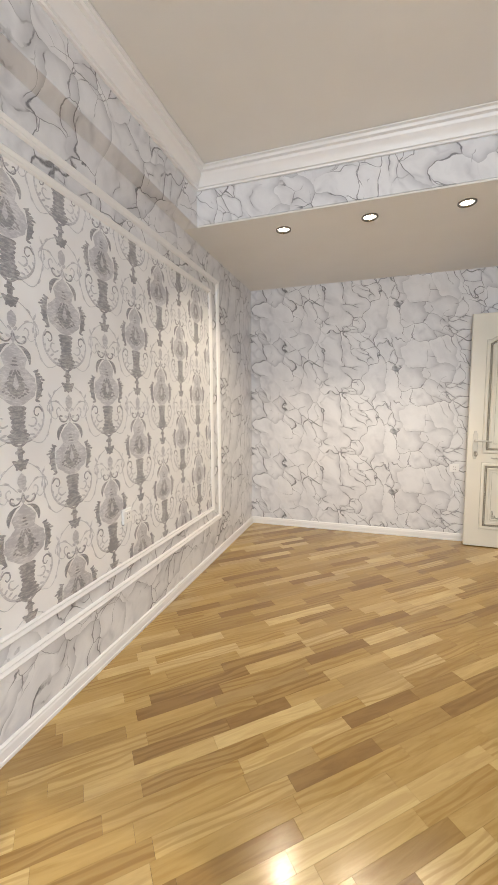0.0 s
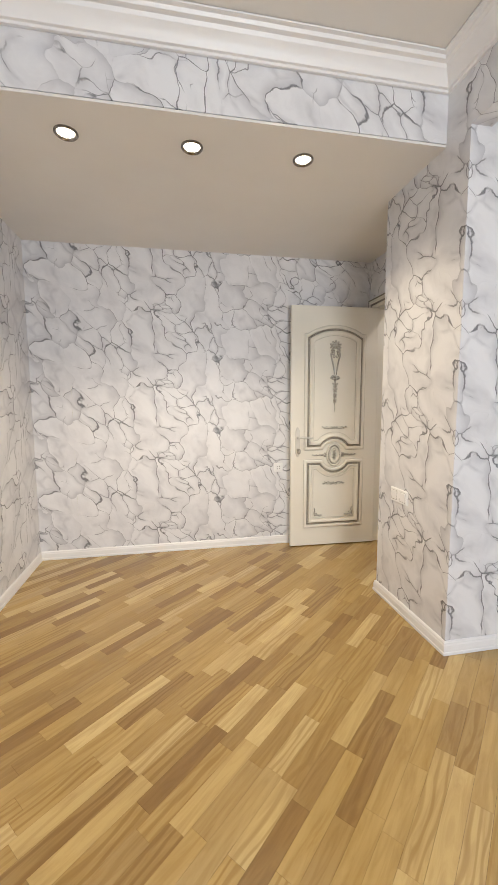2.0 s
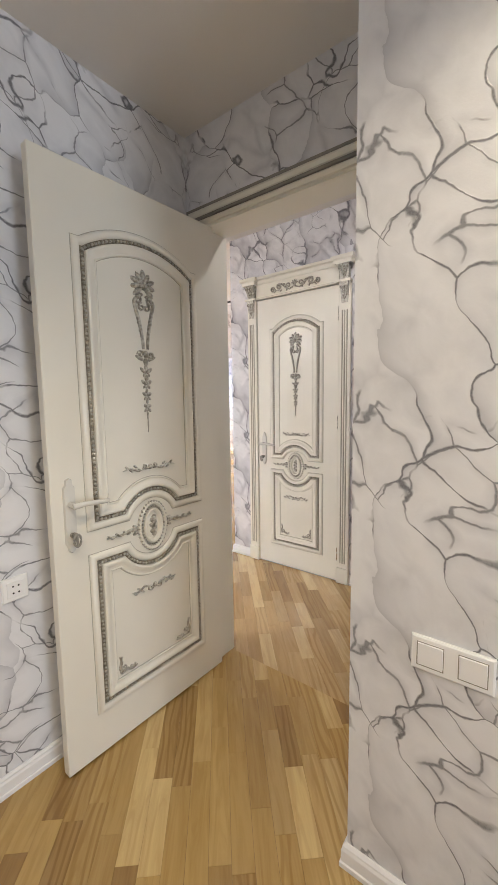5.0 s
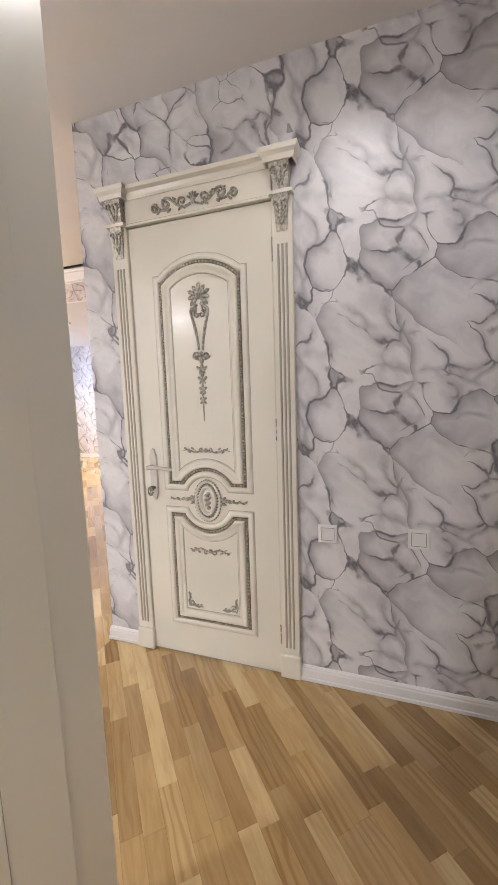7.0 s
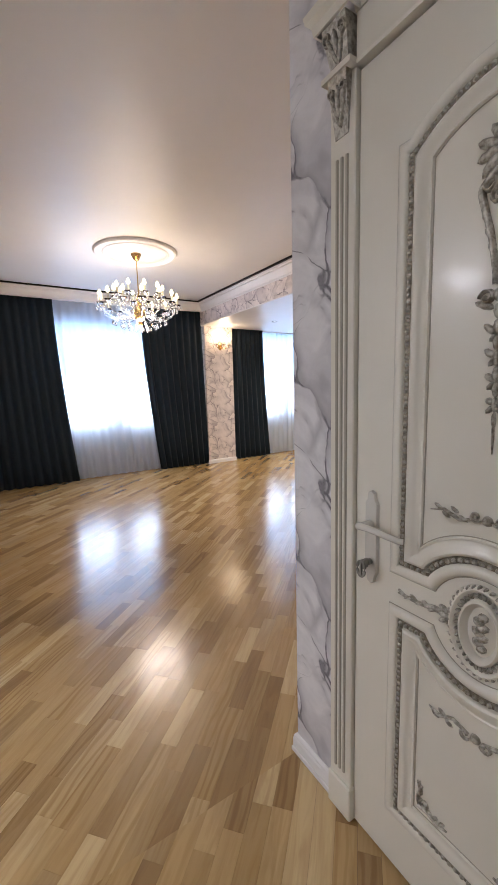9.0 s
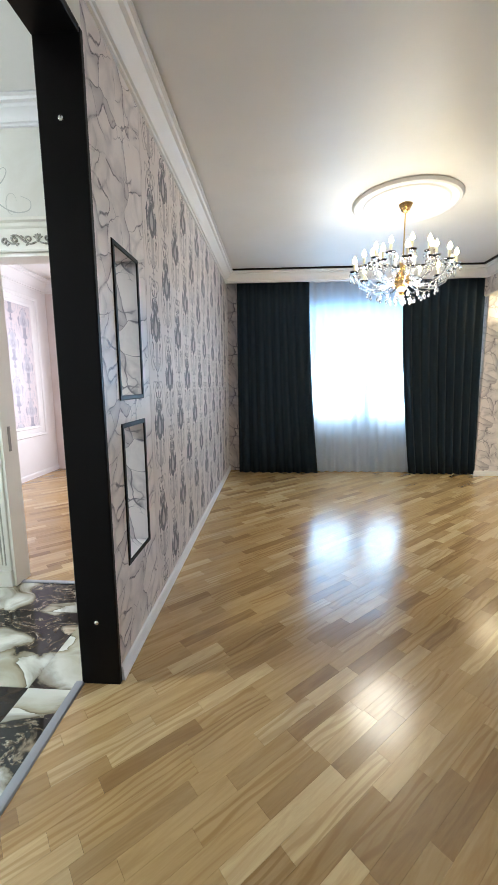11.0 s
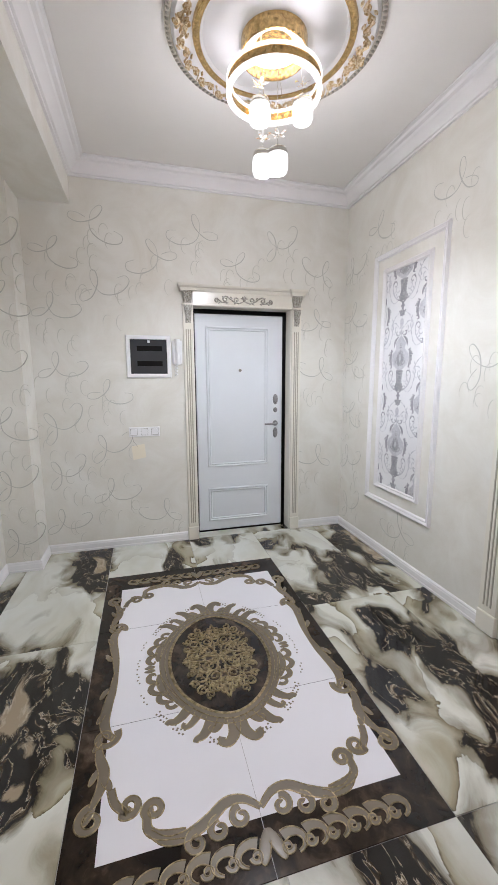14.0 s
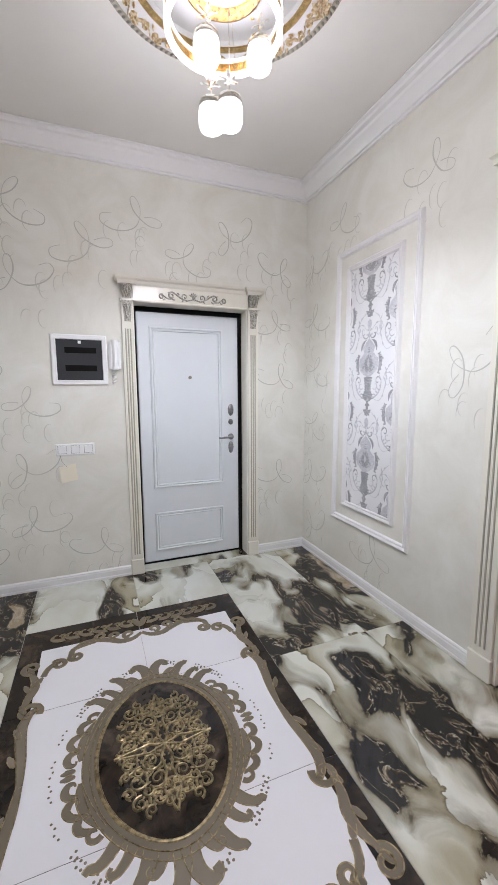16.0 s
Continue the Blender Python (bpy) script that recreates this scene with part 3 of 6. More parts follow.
def cornice(name, path, z0, z1, out, closed=True, material=M_WHITE):
    h = z1 - z0
    prof = [(0, z0), (out * 0.12, z0), (out * 0.14, z0 + h * 0.1), (out * 0.24, z0 + h * 0.12), (out * 0.28, z0 + h * 0.24), (out * 0.38, z0 + h * 0.42), (out * 0.58, z0 + h * 0.6), (out * 0.64, z0 + h * 0.74), (out * 0.8, z0 + h * 0.78), (out * 0.86, z0 + h * 0.9), (out, z0 + h * 0.93), (out, z1)]
    bm = bmesh.new()
    moulding(bm, path, prof, flat_xy, closed)
    return setting(name, bm, material, "white stepped plaster cornice under the ceiling", "cornice", smooth=25)


cornice("cornice", [(-1.24, -2.6), (1.22, -2.6), (1.22, 2.67), (-1.24, 2.67)], 2.892, 2.998, 0.115)
cornice("cornice", [(-1.30, 4.94), (1.445, 4.94), (1.445, 7.23), (-1.30, 7.23)], 2.895, 2.998, 0.13)
cornice("cornice", [(1.62, 5.10), (5.30, 5.10), (5.30, 10.66), (1.62, 10.66)], 2.835, 2.965, 0.13)
cornice("cornice", [(-1.27, 7.37), (1.445, 7.37), (1.445, 10.95), (-1.27, 10.95)], 2.80, 2.998, 0.14)
slab("pelmet", [(1.62, 5.30, 10.66, 10.70, 2.835, 2.985)], M_WHITE, "white pelmet board hiding the curtain track", "pelmet")
# solid black strips stand in for the shade between cornice and ceiling
slab("shadow_gap", [(1.62, 5.30, 10.50, 10.53, 2.966, 2.984), (5.14, 5.17, 5.3, 10.50, 2.966, 2.984)], M_BLACK, "thin black strip standing for the shade between cornice and ceiling", "trim")

FRAME = [(0, 0), (0.004, 0.012), (0.012, 0.02), (0.02, 0.016), (0.028, 0.012), (0.034, 0.016), (0.04, 0.012), (0.045, 0)]


def wall_map(origin, along, out):
    """Maps (u along the wall, w up, n out of the wall) to the world."""
    o, a, n = Vector(origin), Vector(along), Vector(out)
    return lambda u, w, h: o + a * u + Vector((0, 0, w)) + n * h


def rect(u0, u1, w0, w1):
    return [(u0, w0), (u1, w0), (u1, w1), (u0, w1)]


def panel_frame(thing, name, u0, u1, w0, w1, to3d, profile=FRAME):
    bm = bmesh.new()
    moulding(bm, rect(u0, u1, w0, w1), profile, to3d, True)
    return part(name, bm, M_WHITE, thing, smooth=30)


# ---- damask print: one repeat, stamped over a panel ----
def fan(bm, pts, to3d, n):
    """A filled flat shape, symmetric about u = 0, given by its right-hand outline from top to bottom."""
    full = pts + [(-u, w) for u, w in reversed(pts) if abs(u) > 1e-5]
    bm.faces.new([bm.verts.new(to3d(u, w, n)) for u, w in full])


def damask_shapes(light, dark, to3d, tassel, field, plume):
    # the pale medallion: a small upper lobe flowing into a wide lower one
    body = []
    for i in range(29):
        t = i / 28
        w = 0.135 - 0.225 * t
        upper = 0.050 * math.sin(math.pi * min(1, t / 0.46)) ** 0.7 if t < 0.46 else 0
        lower = 0.088 * math.sin(math.pi * min(1, max(0, (t - 0.30) / 0.70))) ** 0.6 if t > 0.30 else 0
        body.append((max(upper, lower, 0.0) * (1 + 0.05 * math.sin(t * 40)), w))
    body[0], body[-1] = (0.0, 0.145), (0.0, -0.095)
    fan(field, body, to3d, 0.0006)
    for s in (1, -1):
        def m(p, s=s):
            return smooth_line([(s * u, w) for u, w in p], 3)
        # broken feathered crescents: shoulder of the upper lobe, flank of the lower one
        relief(dark, m(arc(0.006, 0.080, 0.058, -12, 80, 7)), lambda t: 0.003 + 0.016 * math.sin(math.pi * min(1, t * 1.1)), 0.0014, to3d)
        relief(dark, m(arc(0.002, -0.010, 0.098, -38, 34, 9)), lambda t: 0.003 + 0.022 * math.sin(math.pi * t) ** 0.7, 0.0014, to3d)
        for k in range(6):
            a = -34 + 13 * k
            dome(dark, s * 0.108 * math.cos(radians(a)), -0.010 + 0.108 * math.sin(radians(a)), 0.012, 0.005, 0.0012, to3d, a + 25 if s > 0 else 155 - a, 6)
        for k in range(4):
            dome(dark, s * (0.086 + 0.010 * k), 0.046 - 0.010 * k, 0.012, 0.0045, 0.0012, to3d, s * (15 - 8 * k), 6)
        # crown of the medallion: two leaves curling from a pointed bud
        relief(dark, m([(0.002, 0.178), (0.008, 0.160), (0.022, 0.146), (0.040, 0.146), (0.052, 0.158), (0.048, 0.172), (0.038, 0.168)]), lambda t: 0.004 + 0.008 * t * (1.2 - t), 0.0014, to3d)
        relief(light, m([(0.034, 0.150), (0.060, 0.170), (0.066, 0.195), (0.052, 0.205), (0.046, 0.192)]), 0.006, 0.001, to3d)
        # pale loop inside, and the wings of the flame
        relief(light, m([(0.0, 0.118), (0.022, 0.100), (0.030, 0.072), (0.040, 0.045), (0.066, 0.022), (0.072, -0.015), (0.056, -0.052), (0.020, -0.076)]), 0.005, 0.0012, to3d)
        for k in range(4):
            dome(dark, s * (0.016 + 0.009 * k), 0.034 - 0.020 * k, 0.015, 0.0055, 0.0012, to3d, s * (-58 + 12 * k), 6)
            dome(dark, s * (0.012 + 0.012 * k), -0.058 + 0.007 * k, 0.010, 0.005, 0.0012, to3d, s * (20 - 14 * k), 6)
        # lyre of scrolls beside the tassel
        relief(light, m([(0.095, -0.082), (0.108, -0.102), (0.112, -0.130), (0.104, -0.165), (0.084, -0.195), (0.058, -0.214), (0.034, -0.220)]), lambda t: 0.005 + 0.006 * t, 0.001, to3d)
        relief(dark, m([(0.108, -0.110), (0.092, -0.092), (0.074, -0.098), (0.070, -0.118), (0.082, -0.128), (0.090, -0.118)]), lambda t: 0.008 - 0.004 * t, 0.0012, to3d)
        relief(light, m([(0.040, -0.160), (0.062, -0.168), (0.078, -0.152), (0.072, -0.134), (0.056, -0.136)]), 0.0075, 0.001, to3d)
        for k in range(5):
            dome(light, s * (0.106 - 0.016 * k), -0.150 - 0.016 * k, 0.012, 0.005, 0.001, to3d, s * (-70 + 18 * k), 6)
        # long thin stems of the ogee, running out to the next columns
        relief(light, m([(0.050, -0.222), (0.090, -0.236), (0.118, -0.216), (0.136, -0.176), (0.150, -0.120), (0.152, -0.070), (0.138, -0.030)]), 0.0038, 0.001, to3d)
        relief(light, m([(0.016, -0.300), (0.050, -0.318), (0.082, -0.350), (0.098, -0.392), (0.094, -0.430), (0.074, -0.446), (0.062, -0.432), (0.070, -0.420)]), 0.0042, 0.001, to3d)
        relief(light, m([(0.020, 0.190), (0.050, 0.222), (0.082, 0.232), (0.108, 0.214), (0.110, 0.194), (0.096, 0.190)]), 0.0042, 0.001, to3d)
        for u, w, a in ((0.126, -0.205, 60), (0.145, -0.150, 75), (0.156, -0.100, 95), (0.146, -0.048, 120), (0.070, -0.332, -40), (0.096, -0.372, -65), (0.100, -0.412, -100), (0.060, 0.230, 25), (0.098, 0.228, -30)):
            dome(light, s * u, w, 0.013, 0.005, 0.001, to3d, s * a if s > 0 else 180 - a, 6)
        # leaves of the crown, lower chain and hanging flower
        for w, r, a in ((-0.232, 0.030, 35), (-0.262, 0.018, -30), (-0.300, 0.030, 20), (-0.322, 0.020, -40), (-0.408, 0.018, 40), (-0.440, 0.024, 25)):
            dome(dark if w > -0.35 else light, s * r * 0.62, w, r * 0.62, 0.0065, 0.0012, to3d, s * a, 6)
    # flame in the middle with its pale flash
    fan(plume, [(0, 0.048), (0.014, 0.022), (0.030, 0.0), (0.036, -0.024), (0.022, -0.046), (0.0, -0.058)], to3d, 0.0012)
    fan(light, [(0, 0.030), (0.008, 0.004), (0.012, -0.014), (0.0, -0.032)], to3d, 0.0018)
    for k in range(3):
        dome(dark, 0, 0.088 - 0.013 * k, 0.010 + 0.005 * k, 0.0045, 0.0012, to3d, 0, 6)
    # tassel of banded leaves, widening to a collar, then the hanging lily
    for k, (w, r) in enumerate(((-0.100, 0.038), (-0.117, 0.036), (-0.134, 0.033), (-0.151, 0.030), (-0.168, 0.030), (-0.185, 0.036), (-0.202, 0.048), (-0.220, 0.056))):
        fan(tassel, [(r * 0.75, w + 0.010), (r, w + 0.003), (r * 0.88, w - 0.005), (r * 0.55, w - 0.009), (0, w - 0.012)], to3d, 0.0007 + 0.0002 * (k % 2))
    fan(tassel, [(0.008, -0.236), (0.012, -0.262), (0.010, -0.288), (0, -0.292)], to3d, 0.0008)
    fan(tassel, [(0.010, -0.290), (0.018, -0.300), (0.034, -0.296), (0.022, -0.318), (0.008, -0.330), (0, -0.336)], to3d, 0.0009)
    fan(light, [(0.0, -0.342), (0.016, -0.358), (0.019, -0.378), (0.012, -0.398), (0, -0.408)], to3d, 0.0008)
    fan(light, [(0.0, -0.415), (0.009, -0.430), (0.007, -0.452), (0, -0.462)], to3d, 0.0008)
    dome(light, 0.0, 0.172, 0.006, 0.016, 0.001, to3d, 0, 6)


def damask(thing, u0, u1, w0, w1, uc, wc, pitch, rise, to3d, bulge=1.0, mats=(M_PRINT, M_PRINT_DARK), pale_tassel=False, tall=1.0):
    """Covers a rectangle of a wall with the damask repeat; what passes the edges is cut off."""
    made = bmesh.new(), bmesh.new()
    k = pitch / 0.275
    i0, i1 = math.floor((u0 - uc) / pitch) - 1, math.ceil((u1 - uc) / pitch) + 1
    one = bmesh.new(), bmesh.new()
    damask_shapes(one[0], one[1], lambda u, w, n: Vector((u, w, n)), *((one[0], one[1], one[0]) if pale_tassel else (one[1], one[0], one[1])))
    for src, dst in zip(one, made):
        src.verts.index_update()
        vs = [v.co.copy() for v in src.verts]
        fs = [[v.index for v in f.verts] for f in src.faces]
        for i in range(i0, i1 + 1):
            shift = 0.5 * rise * (i % 2)
            j0, j1 = math.floor((w0 - wc - shift) / rise) - 1, math.ceil((w1 - wc - shift) / rise) + 1
            for j in range(j0, j1 + 1):
                cu, cw = uc + i * pitch, wc + shift + j * rise
                if not (u0 - 0.2 < cu < u1 + 0.2 and w0 - 0.36 < cw < w1 + 0.52):
                    continue
                nv = [dst.verts.new((cu + v.x * k * bulge, cw + v.y * tall * rise / 0.64, v.z)) for v in vs]
                for f in fs:
                    dst.faces.new([nv[q] for q in f])
        src.free()
        for co, no in (((u0, 0, 0), (-1, 0, 0)), ((u1, 0, 0), (1, 0, 0)), ((0, w0, 0), (0, -1, 0)), ((0, w1, 0), (0, 1, 0))):
            bmesh.ops.bisect_plane(dst, geom=dst.verts[:] + dst.edges[:] + dst.faces[:], plane_co=co, plane_no=no, clear_outer=True)
        for v in dst.verts:
            v.co = to3d(v.co.x, v.co.y, v.co.z)
    for bm, mat, nm in ((made[0], mats[0], "pale_print"), (made[1], mats[1], "dark_print")):
        tagged(part(nm, bm, mat, thing), kind="stuff")


def damask_panel(name, to3d, outer, inner, uc, wc, label, ground=M_PAPER, mats=(M_PRINT, M_PRINT_DARK)):
    thing = tagged(new(name), label, "wall panel")
    thing.location = to3d((outer[0] + outer[1]) / 2, outer[2], 0)
    bpy.context.view_layer.update()
    inv = thing.matrix_world.inverted()

    def local(u, w, n):
        return inv @ to3d(u, w, n)

    bm = bmesh.new()
    u0, u1, w0, w1 = inner
    v = [bm.verts.new(local(u, w, n)) for n in (0.0005, 0.004) for u, w in rect(u0 + 0.02, u1 - 0.02, w0 + 0.02, w1 - 0.02)]
    bm.faces.new(v[4:])
    for i in range(4):
        bm.faces.new((v[i], v[(i + 1) % 4], v[4 + (i + 1) % 4], v[4 + i]))
    part("paper_field", bm, ground, thing, "pale wallpaper ground")
    panel_frame(thing, "outer_moulding", *outer, local)
    panel_frame(thing, "inner_moulding", *inner, local)
    damask(thing, u0 + 0.03, u1 - 0.03, w0 + 0.03, w1 - 0.03, uc, wc, 0.275, 0.64, lambda u, w, n: local(u, w, n + 0.0045), 1.14, mats, tall=1.06)
    return thing


damask_panel("damask_wall_panel", wall_map((-1.35, 0, 0), (0, -1, 0), (1, 0, 0)), (-3.30, 0.9, 0.335, 2.475), (-3.13, 0.73, 0.45, 2.36), -1.187, 0.838, "white-framed wall panel of silver damask wallpaper")
damask_panel("narrow_damask_panel", wall_map((0, 7.23, 0), (1, 0, 0), (0, -1, 0)), (-0.835, -0.04, 0.42, 2.36), (-0.71, -0.175, 0.545, 2.24), -0.46, 0.935, "narrow white-framed panel of silver damask wallpaper")
M_ROSE = painted("rose_panel_ground", (0.72, 0.66, 0.68), 0.45, 0.03)
M_LILAC = flecked("lilac_print", (0.50, 0.50, 0.56), (0.66, 0.64, 0.68))
M_LILAC2 = flecked("slate_print", (0.34, 0.34, 0.41), (0.56, 0.55, 0.60))
damask_panel("rose_damask_panel", wall_map((-1.27, 0, 0), (0, -1, 0), (1, 0, 0)), (-10.7, -7.7, 0.62, 2.68), (-10.55, -7.85, 0.74, 2.56), -9.8, 1.02, "white-framed panel of lilac damask wallpaper", M_ROSE, (M_LILAC, M_LILAC2))
# damask paper pasted on the living room wall
thing = tagged(new("damask_wallpaper"), "rose-beige wallpaper strip with dark grey damask medallions", "wallpaper", kind="structure")
bm = bmesh.new()
box(bm, 1.6205, 1.6212, 7.02, 10.64, 0.09, 2.834)
part("paper_field", bm, M_PAPER2, thing)
M_SLATE = flecked("slate_silver_print", (0.40, 0.36, 0.37), (0.56, 0.51, 0.50), metal=0.0, rough=0.5)
M_CHAR = flecked("charcoal_print", (0.105, 0.105, 0.125), (0.30, 0.28, 0.29), 0.6, 0.6, 0.0)
damask(thing, -10.63, -7.03, 0.10, 2.83, -7.18, 1.15, 0.275, 0.60, lambda u, w, n: wall_map((1.6216, 0, 0), (0, -1, 0), (1, 0, 0))(u, w, n), 0.84, (M_SLATE, M_CHAR), True, 1.22)

# ---- embossed loops of the hall wallpaper ----
M_PEARL = Nodes("pearl_brush", rough=0.3, colour=(0.60, 0.59, 0.53)).mat
M_LOOP = Nodes("pearl_relief", rough=0.35, metal=0.1, colour=(0.53, 0.525, 0.48)).mat


def loops(wall_name, to3d, u0, u1, w0, w1, seed, holes=()):
    rnd = random.Random(seed)
    bm, faint = bmesh.new(), bmesh.new()
    col = 0
    u = u0 + 0.16
    while u < u1 - 0.08:
        w = w0 + 0.16 + (0.21 if col % 2 else 0.0)
        while w < w1 - 0.1:
            uu, ww = u + rnd.uniform(-0.03, 0.03), w + rnd.uniform(-0.02, 0.02)
            r = rnd.uniform(1.0, 1.25)
            if not any(a - 0.12 < uu < b + 0.12 and c - 0.14 < ww < d + 0.14 for a, b, c, d in holes):
                a = rnd.uniform(-40, 40)
                side = 1 if (col // 2) % 2 else -1
                ca, sa = math.cos(radians(a)), math.sin(radians(a))
                knots = [(-0.10, 0.035), (-0.155, 0.04), (-0.17, 0.0), (-0.12, -0.045), (-0.05, -0.06), (0.01, -0.045), (0.045, 0.0), (0.06, 0.055), (0.045, 0.105), (0.02, 0.10), (0.018, 0.045), (0.045, -0.01), (0.09, -0.055), (0.145, -0.065), (0.155, -0.035), (0.115, -0.01), (0.06, -0.004)]
                line = []
                for i in range(len(knots) - 1):
                    p0, p1, p2, p3 = (Vector(knots[max(0, min(len(knots) - 1, i + d))]) for d in (-1, 0, 1, 2))
                    for f in (0.0, 0.25, 0.5, 0.75):
                        v = p1 + (p2 - p0) * 0.5 * f + (p0 - p1 * 2.5 + p2 * 2 - p3 * 0.5) * f * f + (p1 * 1.5 - p0 * 0.5 - p2 * 1.5 + p3 * 0.5) * f ** 3
                        line.append((v.x, v.y))
                relief(bm, [(uu + (ca * x * side - sa * y) * r, ww + (sa * x * side + ca * y) * r) for x, y in line], lambda t: 0.0035 + 0.0045 * math.sin(7 * t) ** 2, 0.0012, to3d)
                for q in range(7):
                    ox, oy = rnd.uniform(-0.18, 0.18), -0.16 + rnd.uniform(-0.14, 0.14)
                    relief(faint, [(uu + ox + x, ww + oy + y) for x, y in arc(0, 0, 0.035, rnd.uniform(0, 90), rnd.uniform(200, 330), 14, 0.06)], lambda t: 0.005 * math.sin(math.pi * t) + 0.001, 0.0012, to3d)
            w += 0.42
        u += 0.36
        col += 1
    ob = part("embossed_loops", bm, M_LOOP, bpy.data.objects[wall_name])
    tagged(ob, "grey embossed loops", kind="stuff")
    tagged(part("faint_loops", faint, M_PEARL, bpy.data.objects[wall_name]), "pearly brushed loops", kind="stuff")


loops("wall_hall_west", wall_map((-1.30, 0, 0), (0, 1, 0), (1, 0, 0)), 4.62, 7.2, 0.1, 2.88, 3, [(5.74, 6.80, 0, 2.2), (5.27, 5.74, 0.8, 1.8)])
loops("wall_hall_north", wall_map((0, 7.23, 0), (1, 0, 0), (0, -1, 0)), -1.28, 1.4, 0.1, 2.88, 5, [(-0.84, -0.03, 0.42, 2.36), (0.42, 1.4, 0, 2.4)])
loops("wall_hall_south", wall_map((0, 4.365, 0), (-1, 0, 0), (0, 1, 0)), -1.6, 1.0, 0.1, 2.7, 8)
loops("column_hall", wall_map((-1.03, 0, 0), (0, 1, 0), (1, 0, 0)), 4.34, 4.62, 0.1, 2.7, 9)


# ---- doors ----
def door_map(u, w, n):
    return Vector((u, -n, w))


def flower_drop(bm, c, top):
    """A carved lily over a slender open torch, a bow and a string of bellflowers."""
    for k in range(9):
        a = 90 + (k - 4) * 33
        r = 0.034 if k % 2 == 0 else 0.029
        dome(bm, c + r * math.cos(radians(a)), top - 0.050 + r * math.sin(radians(a)), 0.030, 0.0115, 0.013, door_map, a, 8)
    dome(bm, c, top - 0.052, 0.014, 0.016, 0.020, door_map)
    for s in (1, -1):
        relief(bm, smooth_line([(c + s * 0.010, top - 0.085), (c + s * 0.030, top - 0.100), (c + s * 0.044, top - 0.118), (c + s * 0.038, top - 0.150), (c + s * 0.024, top - 0.200), (c + s * 0.013, top - 0.262), (c + s * 0.010, top - 0.300)]), lambda t: 0.018 - 0.008 * t, 0.012, door_map)
        relief(bm, spiral(c + s * 0.030, top - 0.108, 0.018, 0.003, 90, s * 1.2, 12), 0.009, 0.012, door_map)
        relief(bm, spiral(c + s * 0.012, top - 0.135, 0.016, 0.003, 90, -s * 1.2, 12), 0.008, 0.011, door_map)
        for k in range(4):
            dome(bm, c + s * (0.040 - 0.007 * k), top - 0.142 - 0.030 * k, 0.016, 0.006, 0.012, door_map, s * 60, 6)
        # bow
        relief(bm, spiral(c + s * 0.024, top - 0.322, 0.016, 0.004, 180, s * 1.2, 12), 0.009, 0.012, door_map)
        dome(bm, c + s * 0.030, top - 0.336, 0.022, 0.008, 0.011, door_map, s * 25, 8)
        for k in range(4):
            dome(bm, c + s * (0.016 - 0.002 * k), top - 0.385 - 0.048 * k, 0.018 - 0.003 * k, 0.0075, 0.010, door_map, s * 42, 8)
            dome(bm, c + s * 0.009, top - 0.402 - 0.048 * k, 0.011, 0.006, 0.010, door_map, -s * 50, 6)
    dome(bm, c, top - 0.320, 0.012, 0.016, 0.016, door_map, 0, 8)
    w = top - 0.350
    for k in range(8):
        dome(bm, c, w, 0.012 - 0.0010 * k, 0.018, 0.011 - 0.0006 * k, door_map, 0, 8)
        w -= 0.031
    relief(bm, [(c, w + 0.02), (c, w - 0.01), (c, w - 0.04)], 0.006, 0.006, door_map)


def spray(bm, c, w, half, flip=1):
    """A low carved spray of leaves and scrolls."""
    dome(bm, c, w, 0.012, 0.012, 0.011, door_map, 0, 8)
    for s in (1, -1):
        relief(bm, spiral(c + s * 0.024, w + flip * 0.004, 0.014, 0.003, 200 if s > 0 else -20, s * 1.1, 12), 0.007, 0.008, door_map)
        relief(bm, [(c + s * 0.015, w), (c + s * half * 0.45, w - flip * 0.012), (c + s * half * 0.75, w + flip * 0.004), (c + s * half, w - flip * 0.004)], 0.009, 0.008, door_map)
        for k in range(4):
            dome(bm, c + s * half * (0.4 + 0.15 * k), w + flip * 0.008 * (1 if k % 2 else -1), 0.012, 0.005, 0.007, door_map, s * 30, 6)


def corner_spray(bm, u, w, s):
    relief(bm, [(u, w + 0.075), (u + s * 0.006, w + 0.05), (u - s * 0.002, w + 0.025), (u, w)], 0.012, 0.009, door_map)
    relief(bm, [(u, w), (u + s * 0.03, w + 0.004), (u + s * 0.055, w - 0.004), (u + s * 0.08, w)], 0.011, 0.009, door_map)
    relief(bm, spiral(u + s * 0.018, w + 0.02, 0.014, 0.003, 180, s * 1.1, 12), 0.006, 0.008, door_map)
    for k in range(3):
        dome(bm, u + s * 0.006, w + 0.02 + 0.02 * k, 0.009, 0.005, 0.008, door_map, 50, 6)
        dome(bm, u + s * (0.03 + 0.018 * k), w + 0.007, 0.009, 0.005, 0.008, door_map, 30, 6)


